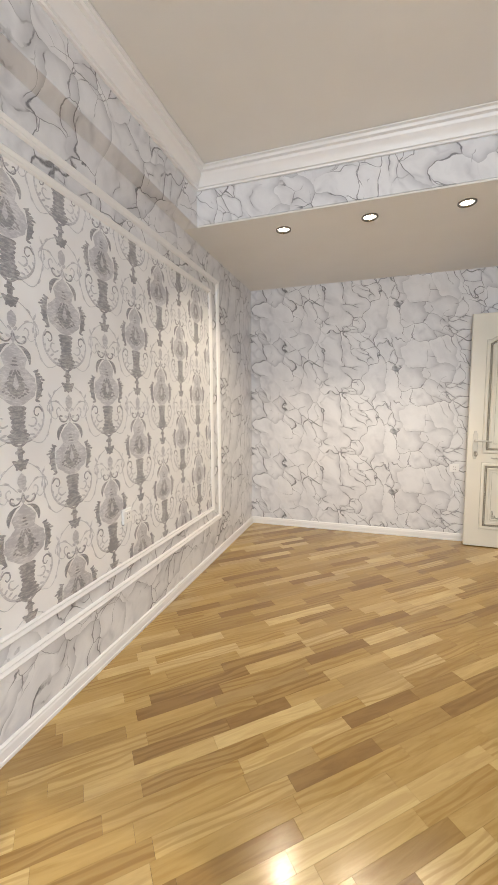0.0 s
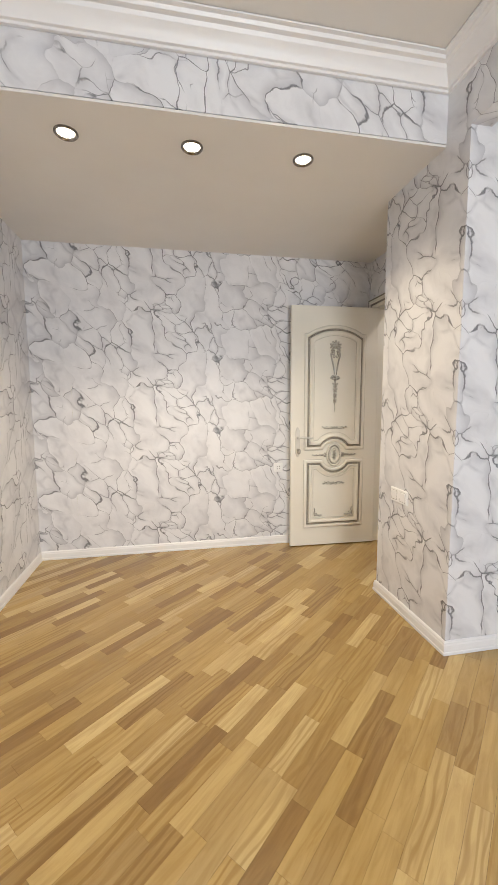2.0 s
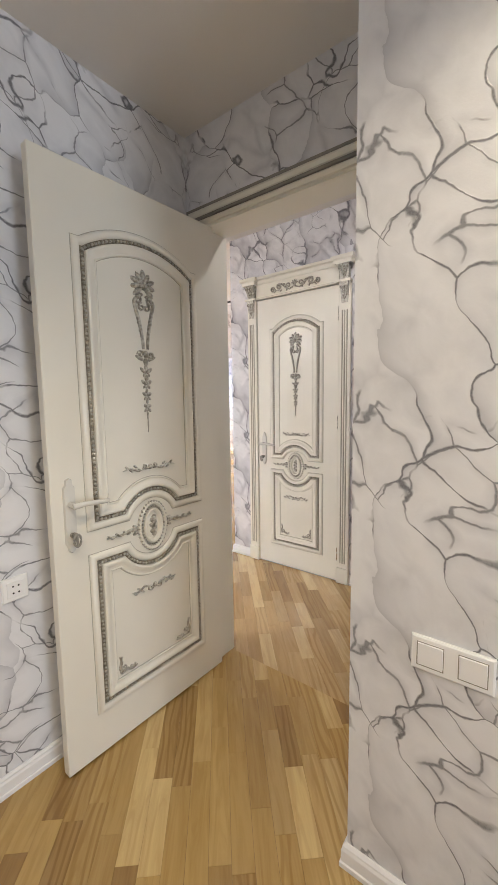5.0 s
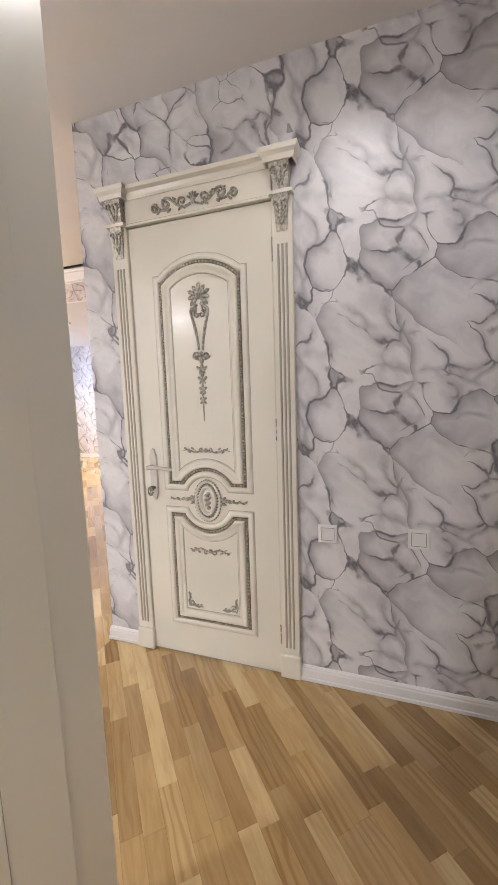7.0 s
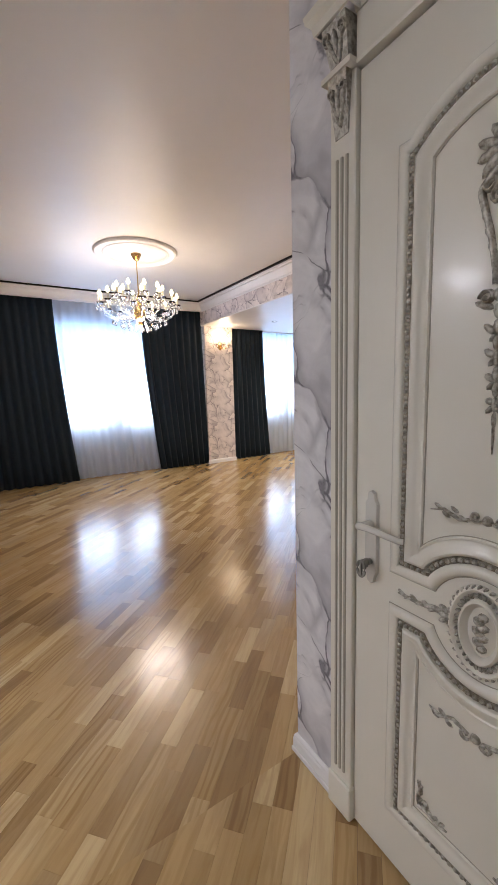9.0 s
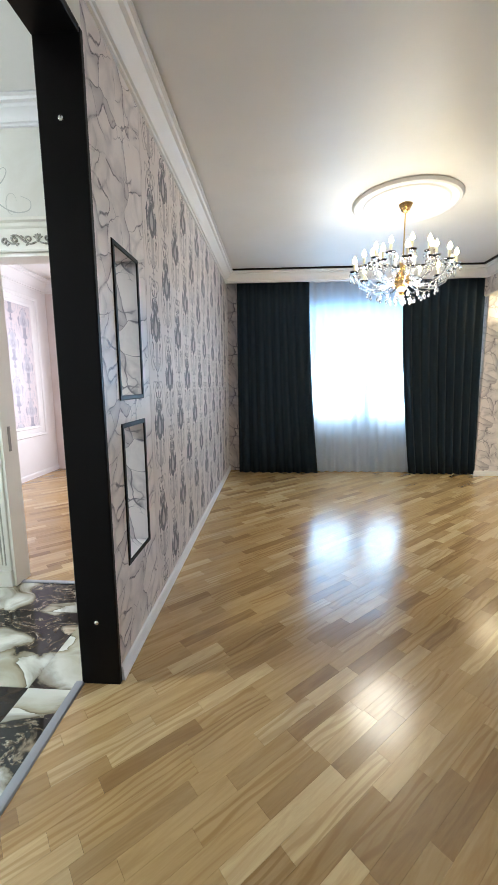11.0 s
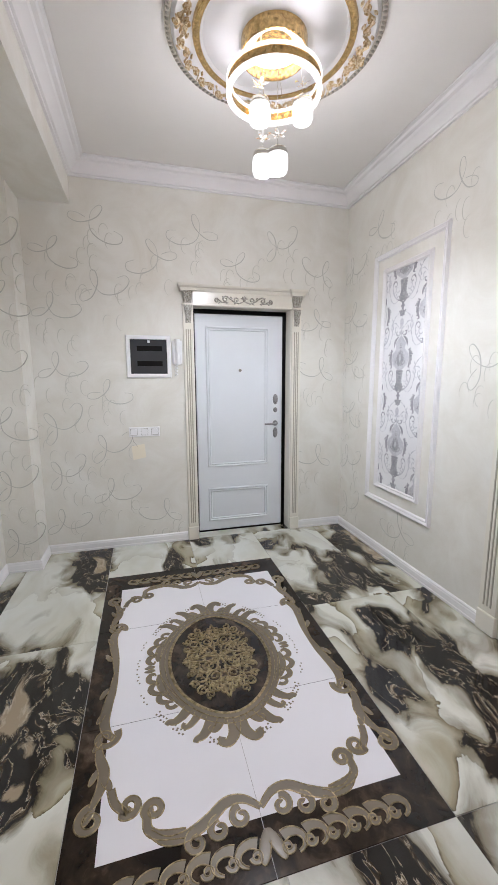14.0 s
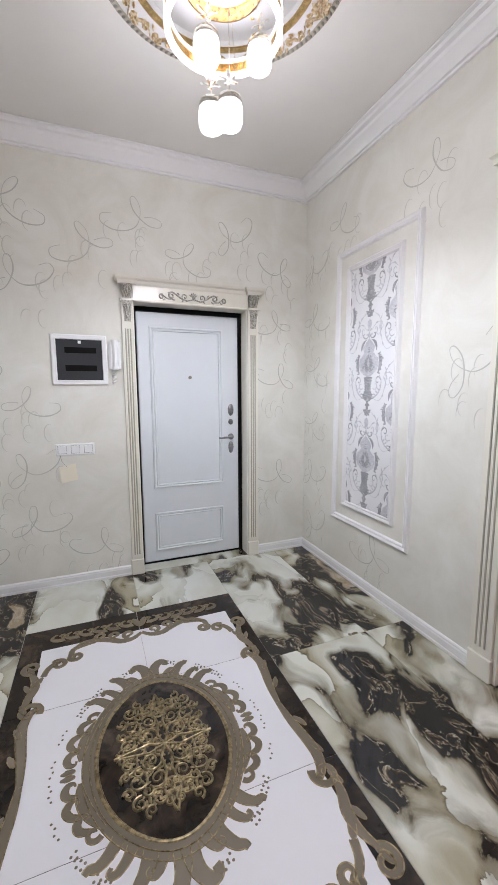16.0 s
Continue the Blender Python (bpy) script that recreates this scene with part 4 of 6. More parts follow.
def lever_handle(door, u, w, side=1):
    h = tagged(new("door_handle"))
    h.parent = door
    bm = bmesh.new()
    outline = [(0.0, 0.105), (0.012, 0.098), (0.014, 0.08), (0.022, 0.07), (0.022, -0.13), (0.015, -0.145), (0.012, -0.16), (0, -0.168)]
    full = outline + [(-a, b) for a, b in reversed(outline) if a]
    lo = [bm.verts.new(door_map(u + a, w + b, 0.001)) for a, b in full]
    hi = [bm.verts.new(door_map(u + a * 0.85, w + b * 0.98, 0.010)) for a, b in full]
    bm.faces.new(hi)
    for i in range(len(full)):
        bm.faces.new((lo[i], lo[(i + 1) % len(full)], hi[(i + 1) % len(full)], hi[i]))
    part("escutcheon", bm, M_HANDLE, h, "cream and nickel handle plate")
    bm = bmesh.new()
    tube(bm, [(u, -0.009, w + 0.01), (u, -0.05, w + 0.01)], 0.011, 10)
    part("spindle", bm, M_HANDLE, h, smooth=40)
    bm = bmesh.new()
    tube(bm, [(u - side * 0.01, -0.05, w + 0.01), (u + side * 0.03, -0.054, w + 0.014), (u + side * 0.08, -0.052, w + 0.010), (u + side * 0.118, -0.048, w + 0.006), (u + side * 0.128, -0.042, w + 0.006)], lambda t: 0.0105 - 0.003 * t, 10)
    part("lever", bm, M_HANDLE, h, smooth=40)
    bm = bmesh.new()
    tube(bm, [(u, -0.009, w - 0.10), (u, -0.022, w - 0.10)], 0.009, 10)
    box(bm, u - 0.004, u + 0.004, -0.045, -0.022, w - 0.112, w - 0.088)
    ring = [(u + 0.013 * math.sin(a), -0.047, w - 0.112 - 0.022 * math.cos(a)) for a in (2 * math.pi * k / 14 for k in range(15))]
    tube(bm, ring, 0.0042, 6)
    box(bm, u - 0.003, u + 0.003, -0.050, -0.044, w - 0.132, w - 0.092)
    part("key", bm, M_LINE, h, "dark key in the lock")


def classic_door(name, W, H, label, matrix, hinges=True, key=True):
    """A cream lacquered leaf with two moulded fields, an oval and carved appliques."""
    door = tagged(new(name), label, "door")
    bm = bmesh.new()
    box(bm, 0, W, 0, 0.04, 0.008, H)
    soften(bm, 0.003)
    part("leaf", bm, M_CREAM, door)
    c, hw, oz, R = W / 2, W / 2 - 0.123, 0.865, 0.120
    span, rise = hw - 0.030, 0.078
    bow = (span * span + rise * rise) / (2 * rise)
    bow_z = 1.962 + rise - bow

    def notch(o, z):
        """Where the arc round the oval leaves the straight edge, at the offset o."""
        x1, r = hw - o, R + o
        dx = min(x1, math.sqrt(r * r - (z - oz) ** 2))
        return x1, r, dx, math.degrees(math.acos(dx / r))

    def upper(o):
        x1, r, dx, a = notch(o, 0.912 + o)
        z = oz + r * math.sin(radians(a))
        q = bow - o
        ax = min(x1, math.sqrt(q * q - (1.962 - o - bow_z) ** 2))
        b = math.degrees(math.acos(ax / q))
        top = bow_z + q * math.sin(radians(b))
        return [(c - x1, z)] + arc(c, oz, r, 180 - a, a, 20) + [(c + x1, z), (c + x1, top)] + arc(c, bow_z, q, b, 180 - b, 18) + [(c - x1, top)]

    def lower(o):
        x1, r, dx, a = notch(o, 0.822 - o)
        z = oz - r * math.sin(radians(a))
        return [(c - x1, 0.18 + o), (c + x1, 0.18 + o), (c + x1, z)] + arc(c, oz, r, -a, a - 180, 20) + [(c - x1, z)]

    def run(bm, outline, profile):
        """Skins a profile of (offset, height) round the outline of a field."""
        rings = [[bm.verts.new(door_map(x, z, h)) for x, z in outline(o)] for o, h in profile]
        for r, q in zip(rings, rings[1:]):
            for k in range(len(r)):
                bm.faces.new((r[k], r[(k + 1) % len(r)], q[(k + 1) % len(r)], q[k]))
        bmesh.ops.remove_doubles(bm, verts=bm.verts[:], dist=2e-5)

    prof = [(0, 0), (0.002, 0.005), (0.007, 0.0105), (0.014, 0.0125), (0.022, 0.0115), (0.028, 0.007), (0.030, 0.003), (0.047, 0.003), (0.049, 0.012), (0.055, 0.0155), (0.062, 0.0145), (0.070, 0.009), (0.078, 0.005), (0.083, 0.0045), (0.086, 0.007), (0.089, 0.0065), (0.091, 0)]
    for nm, outline in (("upper_moulding", upper), ("lower_moulding", lower)):
        bm = bmesh.new()
        run(bm, outline, prof)
        m = part(nm, bm, M_CREAM, door, smooth=35)
        bm = bmesh.new()
        run(bm, outline, [(0.0302, 0.0032), (0.033, 0.0075), (0.0385, 0.009), (0.044, 0.0075), (0.0468, 0.0032)])
        part("bead_band", bm, M_BAND, m, "dark antique silver band", smooth=35)
        bm = bmesh.new()
        path = [Vector(q) for q in outline(0.0385)]
        left = 0.0
        for a, b in zip(path, path[1:] + path[:1]):
            d = b - a
            at = left
            while at < d.length:
                q = a + d * (at / d.length)
                dome(bm, q.x, q.y, 0.0068, 0.0062, 0.0065, door_map, math.degrees(math.atan2(d.y, d.x)) + 20, 6, 0.0075)
                at += 0.016
            left = at - d.length
        tagged(part("beads", bm, M_SILVER, m), kind="stuff")
        # thin tinted lines put groove shade along the outer and inner edges
        bm = bmesh.new()
        run(bm, outline, [(-0.0022, 0.0003), (-0.0018, 0.001), (0.0012, 0.001)])
        run(bm, outline, [(0.0905, 0.001), (0.0930, 0.001), (0.0934, 0.0003)])
        part("patina_line", bm, M_FLUTE, m, "fine grey-gold line tinted as shade at the edge of the moulding")
    bm = bmesh.new()
    for r, q, hgt in ((0.074, 0.106, 0.012), (0.050, 0.078, 0.016)):
        moulding(bm, arc(c, oz, r, 0, 360, 36, q)[:-1], [(0, 0), (0.003, hgt * 0.8), (0.008, hgt), (0.013, hgt * 0.7), (0.017, 0.004), (0.019, 0)], door_map, True)
    dome(bm, c, oz, 0.030, 0.056, 0.007, door_map, 0, 24)
    oval = part("oval_medallion", bm, M_CREAM, door, smooth=35)
    bm = bmesh.new()
    for k in range(34):
        a = 2 * math.pi * k / 34
        dome(bm, c + 0.054 * math.cos(a), oz + 0.084 * math.sin(a), 0.0075, 0.0045, 0.009, door_map, math.degrees(a) + 30, 6, 0.004)
        dome(bm, c + 0.071 * math.cos(a), oz + 0.103 * math.sin(a), 0.0080, 0.0045, 0.008, door_map, math.degrees(a) - 40, 6, 0.004)
    for k in range(7):
        dome(bm, c + 0.004 * (-1) ** k, oz + 0.036 - 0.012 * k, 0.017 - 0.0016 * abs(k - 3), 0.011, 0.010, door_map, 25 * (-1) ** k, 8, 0.005)
    for s in (1, -1):
        relief(bm, smooth_line([(c + s * 0.078, oz), (c + s * 0.11, oz + 0.003), (c + s * 0.15, oz - 0.003), (c + s * min(0.215, hw - 0.03), oz)]), lambda t: 0.017 * (1 - t) + 0.004, 0.009, door_map)
        for k in range(3):
            dome(bm, c + s * 0.086, oz + 0.014 * (k - 1), 0.014, 0.007, 0.012, door_map, s * 25 * (k - 1), 8)
        for k in range(7):
            dome(bm, c + s * (0.10 + 0.017 * k), oz + 0.004 * (-1) ** k, 0.012, 0.0065 - 0.0005 * k, 0.010, door_map, s * 25 * (-1) ** k, 6)
    part("oval_carving", bm, M_SILVER, oval, "antique silver carved rosette", smooth=60)
    bm = bmesh.new()
    flower_drop(bm, c, 1.90)
    part("flower_drop", bm, M_SILVER, door, "antique silver carved flower drop", smooth=60)
    bm = bmesh.new()
    spray(bm, c, 1.118, 0.13)
    part("carved_spray", bm, M_SILVER, door, "antique silver carved spray", smooth=60)
    bm = bmesh.new()
    spray(bm, c, 0.60, 0.115, -1)
    part("carved_garland", bm, M_SILVER, door, "antique silver carved garland", smooth=60)
    for s in (1, -1):
        bm = bmesh.new()
        corner_spray(bm, c - s * (hw - 0.105), 0.29, s)
        part("corner_spray", bm, M_SILVER, door, "antique silver carved corner spray", smooth=60)
    lever_handle(door, 0.062, 1.02)
    if hinges:
        for w in (0.22, 1.22, 2.0):
            bm = bmesh.new()
            tube(bm, [(W + 0.003, -0.006, w - 0.05), (W + 0.003, -0.006, w + 0.05)], 0.007, 8)
            part("hinge", bm, M_CHROME, door, smooth=40)
    door.matrix_world = matrix
    return door


def frieze_scroll(bm, c, w, half):
    dome(bm, c, w + 0.004, 0.014, 0.017, 0.014, door_map, 0, 8)
    for k in range(5):
        a = 30 + 30 * k
        dome(bm, c + 0.022 * math.cos(radians(a)), w + 0.004 + 0.022 * math.sin(radians(a)), 0.014, 0.006, 0.011, door_map, a, 6)
    for s in (1, -1):
        relief(bm, [(c + s * 0.01, w - 0.012), (c + s * half * 0.2, w - 0.024), (c + s * half * 0.38, w - 0.006), (c + s * half * 0.5, w + 0.018)] + [(c + s * (half * 0.62) + s * x, w + y) for x, y in spiral(0.0, 0.006, 0.026, 0.005, 130, -1.25, 16)], 0.014, 0.013, door_map)
        relief(bm, [(c + s * half * 0.55, w - 0.022), (c + s * half * 0.74, w - 0.018), (c + s * half * 0.86, w + 0.004)] + [(c + s * half * 0.9 + s * x, w + y) for x, y in spiral(0.0, -0.006, 0.02, 0.004, 120, -1.2, 14)], 0.012, 0.012, door_map)
        relief(bm, [(c + s * x, w + y) for x, y in spiral(half * 0.25, 0.004, 0.024, 0.004, -60, 1.2, 14)], 0.010, 0.011, door_map)
        for k in range(5):
            dome(bm, c + s * half * (0.3 + 0.13 * k), w + (0.022 if k % 2 else -0.024), 0.014, 0.006, 0.010, door_map, s * (35 if k % 2 else -35), 6)


def capital(bm, c, w0, w1, half, d):
    """A carved block with acanthus leaves, its faces leaning outward to the top."""
    lo = [bm.verts.new(door_map(c + s * half * 0.72, w0, n)) for s, n in ((-1, 0.001), (1, 0.001), (1, d * 0.55), (-1, d * 0.55))]
    hi = [bm.verts.new(door_map(c + s * half, w1, n)) for s, n in ((-1, 0.001), (1, 0.001), (1, d), (-1, d))]
    bm.faces.new(lo)
    bm.faces.new(hi)
    for i in range(4):
        bm.faces.new((lo[i], lo[(i + 1) % 4], hi[(i + 1) % 4], hi[i]))
    h = w1 - w0

    def on(u, w, n):
        return door_map(u, w, n + d * (0.55 + 0.45 * (w - w0) / h))
    for s in (1, -1):
        relief(bm, [(c + s * x, y) for x, y in spiral(half * 0.6, w1 - h * 0.25, half * 0.36, 0.003, -90, 1.2, 12)], 0.008, 0.009, on)
        for k in range(3):
            dome(bm, c + s * half * (0.2 + 0.16 * k), w0 + h * (0.28 + 0.17 * k), h * 0.16, 0.007, 0.009, on, 90 - s * 25, 6)
    dome(bm, c, w0 + h * 0.55, 0.009, h * 0.3, 0.012, on, 0, 8)


def classic_casing(name, W, H, top, label, matrix, wide=0.09, material=M_CREAM):
    """Fluted pilasters on plinths, carved brackets and a moulded entablature."""
    cas = tagged(new(name), label, "door casing")
    for a in (-wide, W):
        bm = bmesh.new()
        box(bm, a, a + wide, -0.022, 0, 0.12, H)
        soften(bm, 0.003)
        pil = part("pilaster", bm, material, cas)
        for k in range(3):
            u = a + wide * (0.30 + 0.2 * k)
            bm = bmesh.new()
            moulding(bm, [(u, 0.16), (u, H - 0.19)], [(-0.005, 0.0222), (-0.003, 0.0262), (0.003, 0.0262), (0.005, 0.0222)], door_map)
            part("flute", bm, M_FLUTE, pil, "grey-gold fluting")
        bm = bmesh.new()
        box(bm, a - 0.004, a + wide + 0.004, -0.03, 0, 0.001, 0.12)
        soften(bm, 0.004)
        part("plinth", bm, material, cas)
        c = a + wide / 2
        bm = bmesh.new()
        capital(bm, c, H + 0.015, top - 0.05, wide * 0.46, 0.058)
        part("capital", bm, M_SILVER, cas, "antique silver carved capital")
        bm = bmesh.new()
        box(bm, a - 0.006, a + wide + 0.006, -0.05, 0, H, H + 0.014)
        part("capital_slab", bm, material, cas)
        bm = bmesh.new()
        capital(bm, c, H - 0.14, H, wide * 0.36, 0.045)
        part("bracket", bm, M_SILVER, cas, "antique silver carved bracket")
        # broken-forward piece of the cornice
        bm = bmesh.new()
        moulding(bm, [(a - 0.012, 0.0), (a - 0.012, -0.06), (a + wide + 0.012, -0.06), (a + wide + 0.012, 0.0)], [(0, top - 0.05), (-0.006, top - 0.05), (-0.010, top - 0.03), (-0.022, top - 0.018), (-0.026, top), (0.03, top)], flat_xy)
        part("cornice_block", bm, material, cas)
    bm = bmesh.new()
    box(bm, 0, W, -0.02, 0, H + 0.005, top - 0.05)
    frieze = part("frieze", bm, material, cas)
    bm = bmesh.new()
    frieze_scroll(bm, W / 2, (H + top - 0.05) / 2, W * 0.3)
    ob = part("frieze_carving", bm, M_SILVER, frieze, "antique silver carved scrolls", smooth=60)
    ob.location.y = -0.02
    bm = bmesh.new()
    moulding(bm, [(0, 0), (W, 0)], [(0.0, top - 0.05), (-0.024, top - 0.05), (-0.03, top - 0.04), (-0.035, top - 0.022), (-0.055, top - 0.015), (-0.06, top), (0, top)], flat_xy)
    part("cornice_bar", bm, material, cas)
    bm = bmesh.new()
    moulding(bm, [(0, 0), (W, 0)], [(0.0, H), (-0.026, H), (-0.028, H + 0.008), (-0.022, H + 0.014), (0, H + 0.014)], flat_xy)
    part("architrave", bm, material, cas)
    cas.matrix_world = matrix
    return cas


FACE_W = Matrix.Rotation(radians(-90), 4, "Z")   # faces -x
FACE_E = Matrix.Rotation(radians(90), 4, "Z")    # faces +x
classic_door("bedroom_door", 0.825, 2.205, "cream classic door with silver carvings, standing open", pose(0.852, 4.152, 0.0, 0, 0, -1.5), hinges=False)
classic_door("passage_door", 0.726, 2.2, "closed cream classic door with silver carvings", Matrix.Translation((2.902, 4.773, 0)) @ FACE_W)
classic_casing("door_casing", 0.73, 2.205, 2.372, "cream fluted door casing with carved capitals", Matrix.Translation((2.91, 4.775, 0)) @ FACE_W)
classic_casing("door_casing", EDB - EDA, EDH - 0.01, 2.18, "cream fluted casing round the entrance door", Matrix.Translation((-1.30, EDA, 0)) @ FACE_E, 0.085)
classic_casing("door_casing", D3B - D3A, D3H, 2.385, "cream fluted casing round the open doorway", Matrix.Translation((D3A, 7.23, 0)), 0.115)
slab("door_lining", [(2.915, 3.04, D2A - 0.001, D2A + 0.003, 0, D2H), (2.96, 3.03, D2A + 0.003, D2B, 0, D2H)], M_CREAM, "cream lining behind the closed door", "door lining")
# lining and casing of the bedroom doorway
bm = bmesh.new()
for y0, y1 in ((D1A, D1A + 0.025), (D1B - 0.002, D1B + 0.023)):
    box(bm, 1.655, 1.805, y0, y1, 0, D1H)
box(bm, 1.655, 1.805, D1A, D1B + 0.023, D1H - 0.012, D1H + 0.013)
setting("door_lining", bm, M_CREAM, "cream door lining of the bedroom doorway", "door lining")
bm = bmesh.new()
prof = [(0, 0), (0.0, 0.018), (0.014, 0.026), (0.02, 0.018), (0.036, 0.018), (0.042, 0.026), (0.056, 0.03), (0.072, 0.024), (0.08, 0)]
moulding(bm, [(D1B + 0.012, 0.0), (D1B + 0.012, D1H), (D1A + 0.01, D1H), (D1A + 0.01, 0.0)], [(-o, h) for o, h in prof], wall_map((1.66, 0, 0), (0, 1, 0), (-1, 0, 0)))
trim = setting("door_trim", bm, M_CREAM, "cream stepped architrave of the bedroom doorway", "door trim")
# two grey strips draw the shade in the steps of the profile
bm = bmesh.new()
for o in (0.022, 0.066):
    moulding(bm, [(D1B + 0.012, 0.0), (D1B + 0.012, D1H), (D1A + 0.01, D1H), (D1A + 0.01, 0.0)], [(-o, 0.0175), (-o - 0.001, 0.0285), (-o - 0.012, 0.0285), (-o - 0.013, 0.0175)], wall_map((1.66, 0, 0), (0, 1, 0), (-1, 0, 0)))
part("patina_line", bm, M_LINE, trim, "grey line painted as shade in the steps of the architrave")
bm = bmesh.new()
moulding(bm, [(D1A + 0.01, 0.0), (D1A + 0.01, D1H), (D1B, D1H), (D1B, 0.0)], prof, wall_map((1.80, 0, 0), (0, 1, 0), (1, 0, 0)))
setting("door_trim", bm, M_CREAM, "cream stepped architrave on the passage side", "door trim")
# lining of the hall doorway
bm = bmesh.new()
for x0, x1 in ((D3A - 0.001, D3A + 0.02), (D3B - 0.02, D3B + 0.001)):
    box(bm, x0, x1, 7.225, 7.375, 0, D3H)
box(bm, D3A, D3B, 7.225, 7.375, D3H - 0.02, D3H + 0.001)
setting("door_lining", bm, M_CREAM, "cream lining of the open hall doorway", "door lining")
slab("latch_plate", [(D3A + 0.0205, D3A + 0.023, 7.28, 7.305, 0.95, 1.12)], M_LINE, "dark steel latch plate in the door lining", "latch plate")

# ---- entrance door ----
M_STEEL = metal("dark_nickel", (0.34, 0.34, 0.35), 0.3, 0.1)
ent = tagged(new("entrance_door"), "closed pale grey steel entrance door with dark locks", "door")
W, H = EDB - EDA, EDH
bm = bmesh.new()
box(bm, 0.03, W - 0.035, 0, 0.06, 0.015, H - 0.045)
soften(bm, 0.004)
part("leaf", bm, M_STEEL_DOOR, ent)
bm = bmesh.new()
for d in ((-0.0, 0.028, 0.0, 0.07, 0, H), (W - 0.033, W, -0.004, 0.07, 0, H), (0.028, W - 0.033, -0.004, 0.07, H - 0.042, H), (0.028, W - 0.033, 0.0, 0.07, 0.0, 0.013)):
    box(bm, *d)
part("black_frame", bm, M_BLACK, ent, "black steel door frame")
for w0, w1 in ((0.62, 1.88), (0.10, 0.42)):
    bm = bmesh.new()
    moulding(bm, rect(0.12, W - 0.17, w0, w1), [(0, 0), (0.003, 0.011), (0.012, 0.014), (0.02, 0.006), (0.03, 0.010), (0.036, 0)], door_map, True)
    part("panel_moulding", bm, M_STEEL_DOOR, ent, smooth=30)
bm = bmesh.new()
tube(bm, [(0.43, 0, 1.50), (0.43, -0.012, 1.50)], 0.013, 14)
part("peephole", bm, M_LINE, ent, "dark round peephole")
for w, a, b in ((1.235, 0.026, 0.05), (1.135, 0.022, 0.024), (0.92, 0.024, 0.05)):
    bm = bmesh.new()
    dome(bm, W - 0.10, w, a, b, 0.014, door_map, 0, 14)
    part("lock_rosette", bm, M_STEEL, ent, "dark nickel lock plate", smooth=40)
bm = bmesh.new()
dome(bm, W - 0.10, 1.01, 0.026, 0.026, 0.014, door_map, 0, 14)
tube(bm, [(W - 0.10, -0.01, 1.01), (W - 0.10, -0.05, 1.01), (W - 0.14, -0.056, 1.01), (W - 0.22, -0.054, 1.008)], 0.009, 8)
part("lever", bm, M_STEEL, ent, "dark nickel lever", smooth=40)
ent.matrix_world = Matrix.Translation((-1.43, EDA, 0)) @ FACE_E
slab("door_reveal", [(-1.43, -1.302, EDA, EDA + 0.004, 0, EDH), (-1.43, -1.302, EDB - 0.004, EDB, 0, EDH), (-1.43, -1.302, EDA, EDB, EDH - 0.008, EDH)], M_CREAM, "cream panelled reveal of the entrance", "door reveal")
# unseen black slab, added to keep outside light from the door gaps
slab("entrance_backing", [(-1.60, -1.551, EDA - 0.1, EDB + 0.1, 0, EDH + 0.1)], M_BLACK, "unseen black slab added behind the entrance door", "wall")

# ---- black post lining of the wide opening, niches ----
post = tagged(new("opening_lining"), "black lacquered lining of the wide hall opening", "lining")
bm = bmesh.new()
box(bm, 1.440, 1.625, 6.375, 6.402, 0.0, 2.70)
soften(bm, 0.004)
part("upright", bm, M_BLACK, post)
bm = bmesh.new()
box(bm, 1.440, 1.625, 4.38, 6.375, 2.675, 2.702)
soften(bm, 0.004)
part("head", bm, M_BLACK, post)
for z in (0.315, 2.40):
    bm = bmesh.new()
    dome(bm, 0, 0, 0.011, 0.011, 0.006, lambda u, w, n, z=z: Vector((1.53 + u, 6.3745 - n, z + w)), 0, 10)
    part("bolt", bm, M_CHROME, post, "bright steel bolt head", smooth=40)
for y0, y1, z0, z1 in (N1, N2):
    bm = bmesh.new()
    moulding(bm, rect(-y1, -y0, z0, z1), [(-0.003, 0), (-0.003, 0.004), (0.0, 0.007), (0.018, 0.007), (0.02, 0.004), (0.02, 0.0)], wall_map((1.62, 0, 0), (0, -1, 0), (1, 0, 0)), True)
    tagged(part("niche_frame", bm, M_BLACK), "thin black frame round a marble-lined niche", "niche frame", "niche frames")
bm = bmesh.new()
moulding(bm, [(4.37, 0), (6.375, 0)], [(-0.022, 0.0), (-0.018, 0.010), (-0.006, 0.014), (0.006, 0.014), (0.018, 0.010), (0.022, 0.0)], lambda u, v, n: Vector((1.43 - v, u, n)))
setting("threshold", bm, M_GREY_TRIM, "grey rounded threshold strip between tile and parquet", "threshold", smooth=40)
slab("threshold_rose", [(D3A, D3B, 7.27, 7.30, -0.003, 0.008)], M_GREY_TRIM, "grey threshold strip in the doorway", "threshold")


